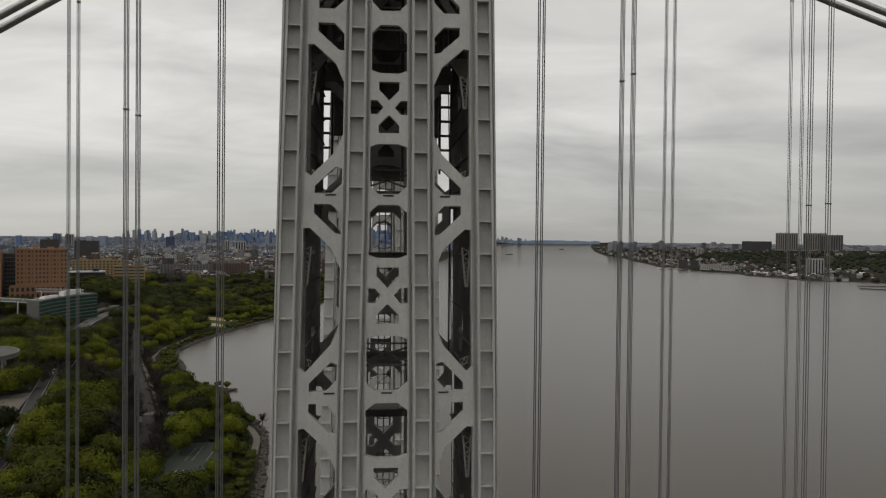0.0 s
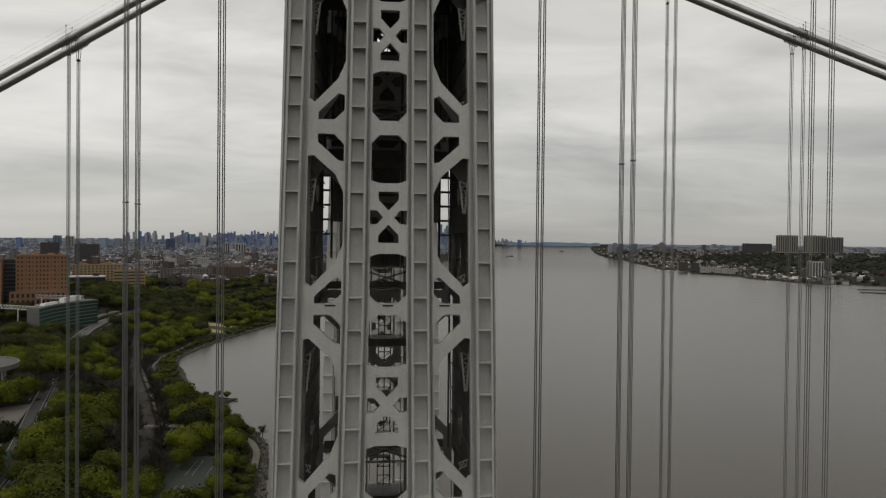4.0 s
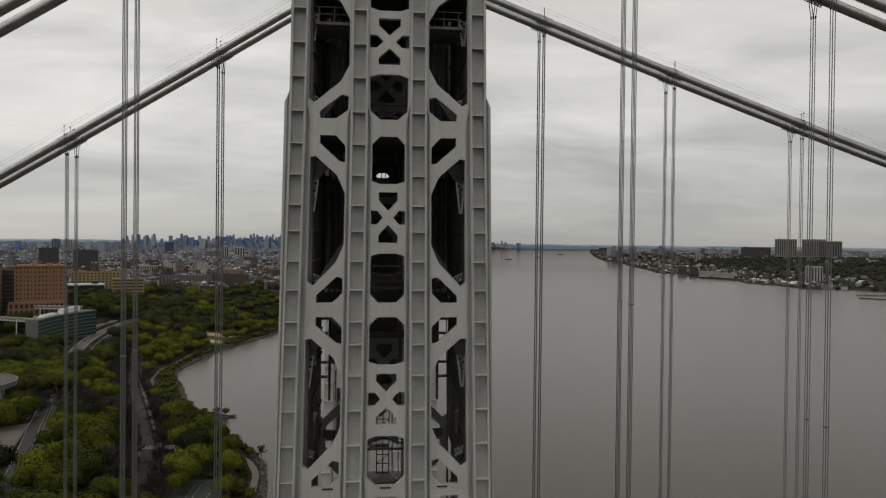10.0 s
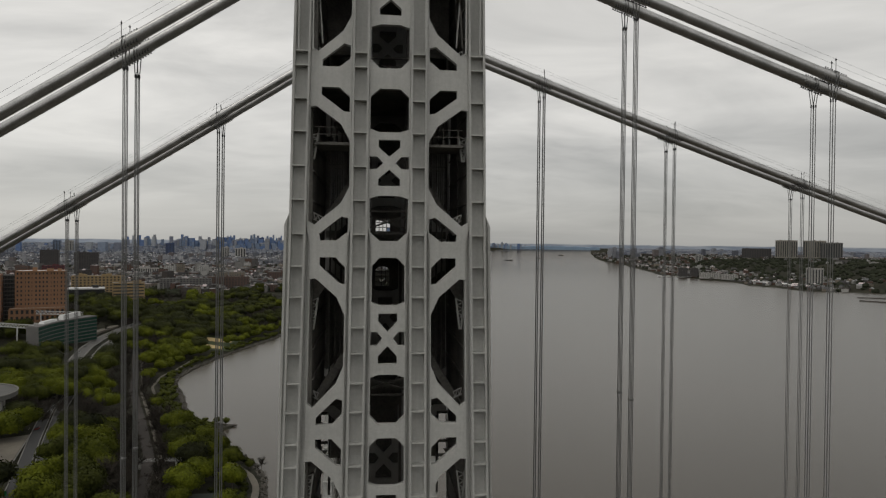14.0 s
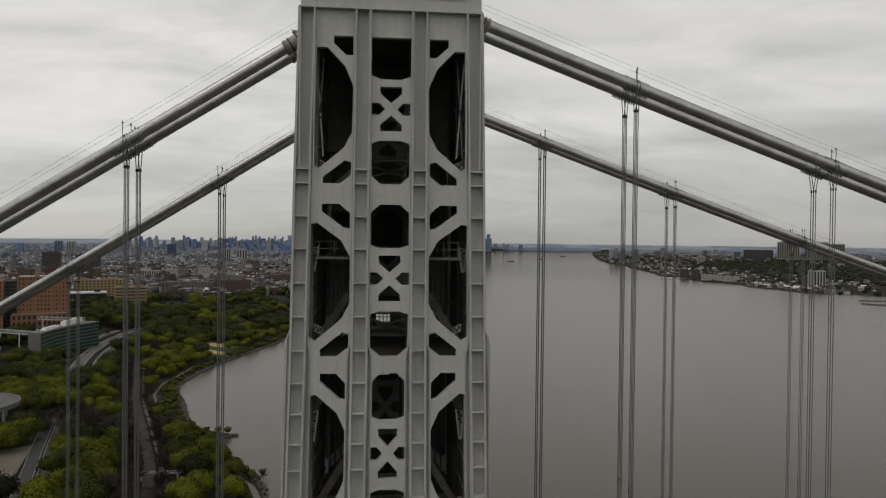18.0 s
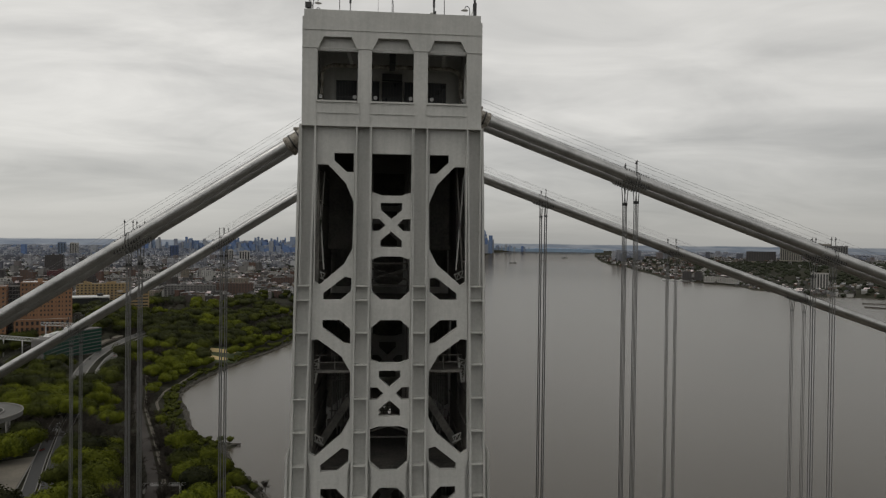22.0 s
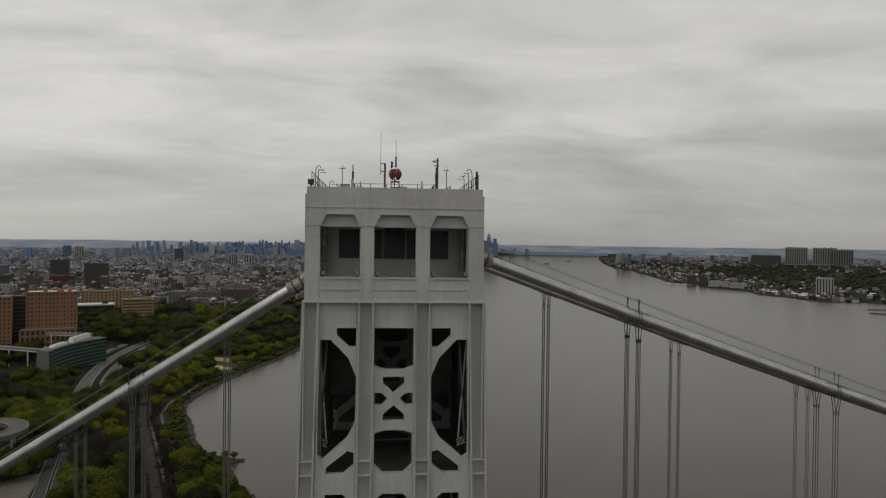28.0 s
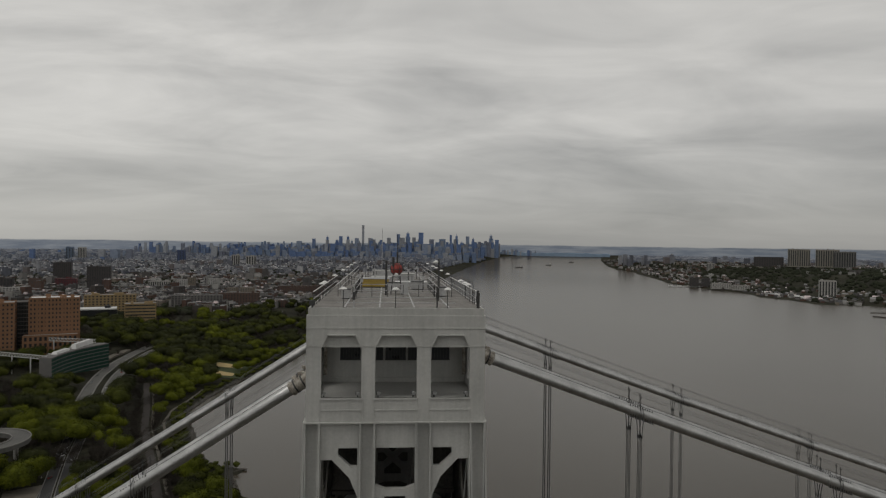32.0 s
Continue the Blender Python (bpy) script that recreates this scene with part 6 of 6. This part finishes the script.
build_inner_work(tower)
plate_joints(tower)
seams(tower)

GRILLE = material("dark_window_glass", (0.02, 0.022, 0.025), 0.3, 0, 0.2, 1.0, 6.0)
LAMP_WHITE = material("lamp_dome", (0.72, 0.72, 0.70), 0.4, 0, 0.05, 1.0, 6.0)
DARK_METAL = material("dark_metal", (0.05, 0.05, 0.05), 0.6, 0.2, 0.2, 1.0, 6.0)
BEACON_RED = material("beacon_red", (0.26, 0.045, 0.036), 0.7, 0, 0.7, 3.0, 14.0)
TUBE_LIGHT = material("lit_tube", (0.8, 0.8, 0.78), 0.5, 0, 0.05, 1.0, 3.2)
TUBE_LIGHT.node_tree.nodes["Principled BSDF"].inputs["Emission Color"].default_value = (1.0, 0.97, 0.9, 1)
TUBE_LIGHT.node_tree.nodes["Principled BSDF"].inputs["Emission Strength"].default_value = 3.2
YELLOW = material("yellow_paint", (0.42, 0.30, 0.07), 0.7, 0, 0.2, 1.0, 6.0)
GALVANISED = material("galvanised_rail", (0.42, 0.42, 0.42), 0.5, 0.3, 0.2, 1.5, 8.0)


def build_cap_room(tower):
    """The open room behind the three windows of the head: grilled windows, a pipe, brackets and small floodlights."""
    yw = -3.25
    for a, b in ((-3.78, -2.22), (-0.9, -0.4), (-0.15, 1.44), (1.67, 2.4), (3.6, 5.0)):
        win = Shape().box(a, b, yw - 0.05, yw, 179.0, 181.2).done("barred_window", GRILLE, tower)
        n = max(2, int((b - a) / 0.2))
        for i in range(n + 1):
            x = a + (b - a) * i / n
            Shape().box(x - 0.025, x + 0.025, yw - 0.1, yw - 0.05, 179.0, 181.2).done("bar", DARK_METAL, win)
        for z in (179.0, 180.1, 181.2):
            Shape().box(a - 0.05, b + 0.05, yw - 0.11, yw - 0.04, z - 0.04, z + 0.04).done("cross_bar", DARK_METAL, win)
    Shape().tube([(-4.9, -4.4, 178.0), (-4.9, -4.4, 181.4), (-4.6, -4.4, 181.95), (-4.0, -4.4, 182.15), (5.2, -4.4, 182.15), (5.8, -4.4, 181.95), (6.1, -4.4, 181.4), (6.1, -4.4, 178.0)], 0.16, 10).done("pipe", BOOT, tower)
    for x in (-3.87, 4.9):
        lamp = Shape().box(x - 0.42, x + 0.42, -9.2, -8.9, 182.12, 182.26).done("strip_lamp", GALVANISED, tower, "lit white strip lamp")
        Shape().tube([(x, -9.05, 182.26), (x, -9.05, 183.5)], 0.025, 6).done("hanger", DARK_METAL, lamp)
        Shape().box(x - 0.3, x + 0.3, -9.1, -8.99, 182.05, 182.117).done("tube", TUBE_LIGHT, lamp)
    for y in (-10.2, -6.6):
        Shape().box(TX - 5.6, TX + 5.6, y - 0.12, y + 0.12, 183.0, 183.5).done("ceiling_beam", STEEL, tower)
    Shape().box(-4.6, 5.7, -3.35, -3.2, 177.2, 177.55).done("wall_base", STEEL, tower)
    Shape().box(-0.15, 1.44, -3.7, -3.2, 181.3, 181.8).done("lintel_box", DARK_METAL, tower)
    Shape().box(0.4, 0.85, -6.6, -4.2, 181.9, 183.2).done("hoist", DARK_METAL, tower)
    for x in (-3.0, 4.2):
        Shape().bar((x, -11.2, 183.1), (x + 0.5, -4.0, 182.3), 0.25, 0.25).done("bracket", STEEL, tower)
    for x in (-4.35, -2.05, -0.65, 1.75, 3.2, 5.4):
        base = Shape().box(x - 0.04, x + 0.04, -11.7, -11.62, 177.87, 178.12).done("floodlight", DARK_METAL, tower)
        Shape().tube([(x - 0.03, -11.6, 178.22), (x + 0.03, -11.74, 178.17), (x + 0.05, -11.82, 178.14)], [0.06, 0.11, 0.14], 10).done("lamp_body", GALVANISED, base)
        Shape().box(x - 0.14, x - 0.1, -11.72, -11.62, 178.05, 178.25).done("yoke", DARK_METAL, base)
    for a, b in ((-4.53, -1.81), (-0.87, 1.99), (2.96, 5.64)):
        Shape().box(a, b, -11.95, -11.85, 177.0, 177.06).done("sill_band", STEEL, tower)
        Shape().box(a - 0.05, b + 0.05, -11.98, -11.7, 177.75, 177.87).done("sill", STEEL, tower)
        arch = Shape()
        for p, q in (((a, 181.33), (a + 0.42, 182.17)), ((a + 0.42, 182.17), (b - 0.42, 182.17)), ((b - 0.42, 182.17), (b, 181.33))):
            arch.bar((p[0], -11.95, p[1]), (q[0], -11.95, q[1]), 0.08, 0.14)
        arch.done("window_moulding", STEEL, tower)
    for z in (182.62, 181.4):
        Shape().box(TX - 6.13, TX + 6.13, -11.94, -11.88, z - 0.022, z + 0.022).done("seam", STEEL, tower)
    for x in (-4.62, -1.72, -0.95, 2.08, 2.87, 5.72):
        Shape().box(x - 0.03, x + 0.03, -11.95, -11.88, LEDGE, 177.9).done("pilaster_edge", STEEL, tower)
    for x in (-5.55, -4.6, -1.85, -0.85, 1.95, 2.95, 5.72, 6.68):
        Shape().box(x - 0.035, x + 0.035, -12.02, -11.8, 165.37, LEDGE - 0.1).done("edge_angle", STEEL, tower)


def dome_lamp(x, y, h, arm):
    """A gooseneck post with a white dome, on the roof. arm: which way the neck bends."""
    o = thing("roof_lamp", "thin gooseneck lamp post with a white dome shade on the roof", "lamp", "lamps on the tower roof", at=(x, y, 184.0))
    Shape().tube([(0, 0, 0), (0, 0, h * 0.75), (0.04 * arm, 0, h * 0.92), (0.16 * arm, 0, h), (0.32 * arm, 0, h * 0.98), (0.38 * arm, 0, h * 0.9)], 0.03, 6).done("post", DARK_METAL, o)
    s = Shape()
    s.tube([(0.38 * arm, 0, h * 0.9), (0.38 * arm, 0, h * 0.9 - 0.06), (0.38 * arm, 0, h * 0.9 - 0.14)], [0.06, 0.17, 0.26], 10)
    s.done("shade", LAMP_WHITE, o)
    return o


def post_lamp(x, y, h):
    o = thing("roof_lamp", "straight thin lamp post with a flat white shade on the roof", "lamp", "lamps on the tower roof", at=(x, y, 184.0))
    Shape().tube([(0, 0, 0), (0, 0, h)], 0.026, 6).done("post", DARK_METAL, o)
    Shape().tube([(0, 0, h - 0.22), (0, 0, h - 0.14), (0, 0, h - 0.05)], [0.27, 0.2, 0.05], 10).done("shade", LAMP_WHITE, o)
    return o


ROOF_DECK = material("worn_roof_deck", (0.15, 0.138, 0.125), 0.85, 0, 0.35, 0.6, 5.0, 0.05, (0.21, 0.20, 0.185))


def railing(p, q, name_label, step=2.4, top=None):
    o = thing("roof_railing", name_label, "railing", "railings on the tower roof")
    p, q = Vector(p), Vector(q)
    n = max(2, int((q - p).length / step))
    for dz in (0.55, 1.05):
        Shape().bar(p + Vector((0, 0, dz)), q + Vector((0, 0, dz)), 0.05, 0.05).done("rail", top if top and dz > 1 else GALVANISED, o)
    for k in range(n + 1):
        c = p.lerp(q, k / n)
        Shape().bar(c, c + Vector((0, 0, 1.07)), 0.05, 0.05).done("post", DARK_METAL, o)


def build_roof():
    for x, h in ((-3.09, 1.5), (0.47, 1.5), (4.05, 1.5)):
        post_lamp(x, -11.7, h)
    for y in (-8.8, -6.9, 3.5, 15.3, 24, 32.5, 41):
        dome_lamp(TX - 5.75, y, 1.75, 1)
    for y in (-8.6, -6.6, -3.6, 8, 16.4, 24, 29.5, 41):
        dome_lamp(TX + 5.65, y, 1.75, -1)
    for s in (-1, 1):
        railing((TX + s * 4.7, -2.0, 184.0), (TX + s * 4.7, 40.0, 184.0), "galvanised steel railing beside the roof walkway")
    for s in (-1, 1):
        railing((TX + s * 5.75, -11.3, 184.0), (TX + s * 5.75, 10.0, 184.0), "dark-posted railing with a white top rail along the roof edge", 1.3, LAMP_WHITE)
        railing((TX + s * 3.3, -6.0, 184.0), (TX + s * 3.3, 8.0, 184.0), "thin steel railing beside the roof hatches", 1.4)
        railing((TX + s * 3.3, 8.0, 184.0), (TX + s * 4.7, 14.0, 184.0), "thin steel railing that bends outwards on the roof", 1.4)
    for y in (-2.5, 12.5, 22.0):
        railing((TX - 3.2, y, 184.0), (TX + 3.2, y, 184.0), "thin steel railing across the roof", 1.1)
    for x, y, h in ((-2.9, 2.0, 1.6), (2.6, 3.5, 1.9), (3.5, 6.5, 1.4), (-3.4, 7.5, 1.8), (1.6, 15.0, 2.2), (-2.2, 19.0, 2.0), (3.0, 26.0, 2.1), (-3.1, 30.0, 1.7)):
        o = thing("roof_post", "slim dark steel post among the roof fittings", "post", "posts on the roof", at=(TX + x, y, 184.0))
        Shape().tube([(0, 0, 0), (0, 0, h)], 0.045, 6).done("pipe", DARK_METAL, o)
        Shape().box(-0.12, 0.12, -0.08, 0.08, h * 0.6, h * 0.6 + 0.3).done("junction_box", GALVANISED, o)
    for x, y, a, b in ((-3.9, -4.0, 0.35, 0.7), (3.9, -1.0, 0.4, 0.6), (2.2, 7.0, 0.6, 0.5), (-0.2, 5.0, 0.5, 0.4)):
        o = thing("roof_cabinet", "small grey equipment cabinet on the roof", "cabinet", "cabinets on the roof", at=(TX + x, y, 184.0))
        Shape().box(-a, a, -b, b, 0.08, 0.75).done("body", GALVANISED, o)
        Shape().box(-a - 0.04, a + 0.04, -b - 0.04, b + 0.04, 0.75, 0.8).done("lid", DARK_METAL, o)
        Shape().box(-a * 0.9, a * 0.9, -b * 0.9, b * 0.9, 0.0, 0.08).done("plinth", DARK_METAL, o)
    for x, h, r in ((-2.37, 1.55, 0.045), (3.34, 1.5, 0.05), (6.17, 1.25, 0.08)):
        o = thing("roof_mast", "short grey pipe mast at the roof edge", "mast", "masts on the tower roof", at=(x, -11.65, 184.0))
        Shape().tube([(0, 0, 0), (0, 0, h)], r, 8).done("pipe", GALVANISED if r < 0.048 else DARK_METAL, o)
        Shape().tube([(0, 0, h * 0.35), (0, 0, h * 0.7)], r * 1.6, 8).done("sleeve", DARK_METAL, o)
    o = thing("roof_floodlight", "small black floodlight at the corner of the roof", "floodlight", at=(-5.2, -11.6, 184.0))
    Shape().box(-0.2, 0.2, -0.15, 0.15, 0.15, 0.5).done("housing", DARK_METAL, o)
    Shape().box(-0.05, 0.05, -0.05, 0.05, 0, 0.15).done("bracket", DARK_METAL, o)
    o = thing("beacon", "round weathered red beacon on a lattice stand with a rod", "beacon", at=(0.7, 0.7, 184.0))
    Shape().ball((0, 0, 2.2), 0.52, 18, 12).done("globe", BEACON_RED, o, smooth=True)
    for a in range(6):
        t = a * 1.0472
        Shape().tube([(0.54 * math.cos(t) * math.sin(b), 0.54 * math.sin(t) * math.sin(b), 2.2 + 0.54 * math.cos(b)) for b in np.linspace(0.1, 3.04, 9)], 0.025, 4).done("rib", DARK_METAL, o)
    for a, b in ((-0.3, -0.3), (0.3, -0.3), (0.3, 0.3), (-0.3, 0.3)):
        Shape().bar((a * 1.6, b * 1.6, 0), (a, b, 1.6), 0.07, 0.07).done("leg", DARK_METAL, o)
    for z in (0.5, 1.0, 1.5):
        Shape().box(-0.4, 0.4, -0.4, 0.4, z, z + 0.05).done("stand_plate", DARK_METAL, o)
    Shape().tube([(-0.3, -0.3, 2.2), (-0.3, -0.3, 3.25)], [0.07, 0.1], 8).done("rod", DARK_METAL, o)
    Shape().tube([(0.05, 0, 2.6), (0.05, 0, 3.7), (0.05, 0, 3.72), (0.05, 0, 5.2)], [0.07, 0.07, 0.025, 0.015], 8).done("spike", DARK_METAL, o)
    for b in (0.8, 1.57, 2.3):
        Shape().tube([(0.54 * math.cos(t * 0.3491) * math.sin(b), 0.54 * math.sin(t * 0.3491) * math.sin(b), 2.2 + 0.54 * math.cos(b)) for t in range(19)], 0.022, 4).done("hoop", DARK_METAL, o)
    Shape().ball((-0.02, -0.35, 1.72), 0.17, 10, 6).done("lamp", LAMP_WHITE, o, smooth=True)
    Shape().box(0.4, 1.0, -0.5, 0.5, 0.0, 1.1).done("control_frame", GALVANISED, o)
    o = thing("antenna_mast", "thin whip antenna on a dark pipe mast", "antenna", at=(-0.2, -0.5, 184.0))
    Shape().tube([(0, 0, 0), (0, 0, 3.0)], 0.08, 8).done("mast", DARK_METAL, o)
    for z in (2.3, 2.95):
        Shape().bar((0, 0, z), (-0.37, 0, z), 0.06, 0.06).done("arm", DARK_METAL, o)
    Shape().tube([(-0.36, 0, 2.0), (-0.36, 0, 5.7)], [0.035, 0.012], 6).done("whip", GALVANISED, o)
    o = thing("lamp_mast", "tall dark mast with a white round lamp at its top", "mast", at=(4.1, -3.0, 184.0))
    Shape().tube([(0, 0, 0), (0, 0, 3.2)], 0.07, 8).done("mast", DARK_METAL, o)
    Shape().ball((-0.26, -0.1, 2.95), 0.2, 12, 8, 0.7).done("lamp", LAMP_WHITE, o, smooth=True)
    Shape().bar((-0.28, 0, 2.6), (0, 0, 2.6), 0.06, 0.06).done("arm", DARK_METAL, o)
    o = thing("yellow_cabinet", "low yellow slatted equipment cabinet on the roof", "cabinet", at=(-1.25, 10.0, 184.0))
    Shape().box(-1.3, 1.3, -0.8, 0.8, 0.1, 0.85).done("body", YELLOW, o)
    for k in range(3):
        Shape().box(-1.33, 1.33, -0.86, -0.8, 0.18 + 0.24 * k, 0.29 + 0.24 * k).done("slat", YELLOW, o)
    Shape().box(-1.4, 1.4, -0.9, 0.9, 0.85, 0.92).done("lid", GALVANISED, o)
    Shape().box(-1.25, 1.25, -0.7, 0.7, 0, 0.1).done("plinth", DARK_METAL, o)
    o = thing("roof_box", "low pale equipment box on the roof", "box", at=(2.5, 11.5, 184.0))
    Shape().box(-1.7, 1.7, -0.6, 0.6, 0, 0.45).done("body", GALVANISED, o)
    Shape().box(-1.75, 1.75, -0.65, 0.65, 0.45, 0.52).done("lid", LAMP_WHITE, o)
    for y in (16, 24, 33):
        o = thing("roof_hatch", "grey sheet-metal hatch box on the roof", "hatch", "hatches on the roof", at=(TX + (1.5 if y == 24 else -1.2), y, 184.0))
        Shape().box(-1.1, 1.1, -1.0, 1.0, 0, 0.7).done("body", GALVANISED, o)
        Shape().box(-1.18, 1.18, -1.08, 1.08, 0.7, 0.78).done("lid", STEEL, o)
    deck = tagged(new("roof_deck"), "grey roof plates with pale joint strips", "roof", kind="structure")
    Shape().box(TX - 5.9, TX + 5.9, -11.6, 43.8, 183.85, 184.004).done("deck_plate", ROOF_DECK, deck)
    for x in (-3.6, -1.2, 1.2, 3.6):
        Shape().box(TX + x - 0.05, TX + x + 0.05, -11.4, 43.6, 184.0, 184.05).done("joint_strip", GALVANISED, deck)
    for y in np.arange(-8, 43, 5.0):
        Shape().box(TX - 4.4, TX + 4.4, y - 0.06, y + 0.06, 184.0, 184.06).done("joint_strip", GALVANISED, deck)


build_cap_room(tower)
build_roof()


def far_pier():
    """A long white landing stage with sheds on the far shore."""
    p, q = bearing(23.2, 3300), bearing(25.9, 3330)
    k = far_scale(*p)
    pier = thing("pier", "long white landing stage reaching into the river", "pier")
    a, b = Vector(far(p[0], p[1], 3.0)), Vector(far(q[0], q[1], 3.0))
    Shape().bar(a, b, 2.0 * k, 9.0 * k).done("deck", WHITE_STEEL, pier)
    for f in (0.05, 0.3, 0.55, 0.8):
        c = a.lerp(b, f)
        Shape().box(c.x - 8 * k, c.x + 8 * k, c.y - 4 * k, c.y + 4 * k, c.z, c.z + 4.5 * k).done("shed", WHITE_ROOF, pier)
    for i in range(12):
        c = a.lerp(b, (i + 0.5) / 12)
        Shape().tube([(c.x, c.y, c.z - 10 * k), (c.x, c.y, c.z)], 0.7 * k, 6).done("pile", BARK_DARK, pier)
    for p, q, w in (((1334, 1700), (1500, 1480), 3.0), ((1404, 1803), (1700, 1690), 2.5)):
        old = thing("timber_pier", "low dark timber pier reaching out from the far shore", "pier", "old piers on the far shore")
        Shape().bar((p[0], p[1], 2.0), (q[0], q[1], 2.0), w, 1.2).done("deck", BARK_DARK, old)
        for i in range(16):
            f = (i + 0.5) / 16
            x, y = p[0] + (q[0] - p[0]) * f, p[1] + (q[1] - p[1]) * f
            Shape().tube([(x, y, -2), (x, y, 3.4)], 0.5, 6).done("pile", BARK_DARK, old)
    # long pitched boat sheds by the shore tower
    for deg in (30.3, 30.9, 31.5, 32.2, 32.9):
        d = 2300
        while True:
            x, y = bearing(deg, d)
            if x - float(np.interp(y, wy, wx)) > 62:
                break
            d += 10
        k = far_scale(x, y)
        shed = thing("boat_shed", "long white pitched-roof shed by the water", "shed", "white sheds on the far shore", at=far(x, y, max(2.0, ground_z(x, y))))
        shed.rotation_euler, shed.scale = (0, 0, radians(18)), (k, k, k)
        Shape().box(-7, 7, -20, 20, -2, 5).done("wall", PALE, shed)
        Shape().add([(-8, -21, 5), (8, -21, 5), (8, 21, 5), (-8, 21, 5), (0, -21, 9), (0, 21, 9)], [(0, 1, 4), (1, 2, 5, 4), (2, 3, 5), (3, 0, 4, 5)]).done("roof", WHITE_ROOF, shed)


far_pier()
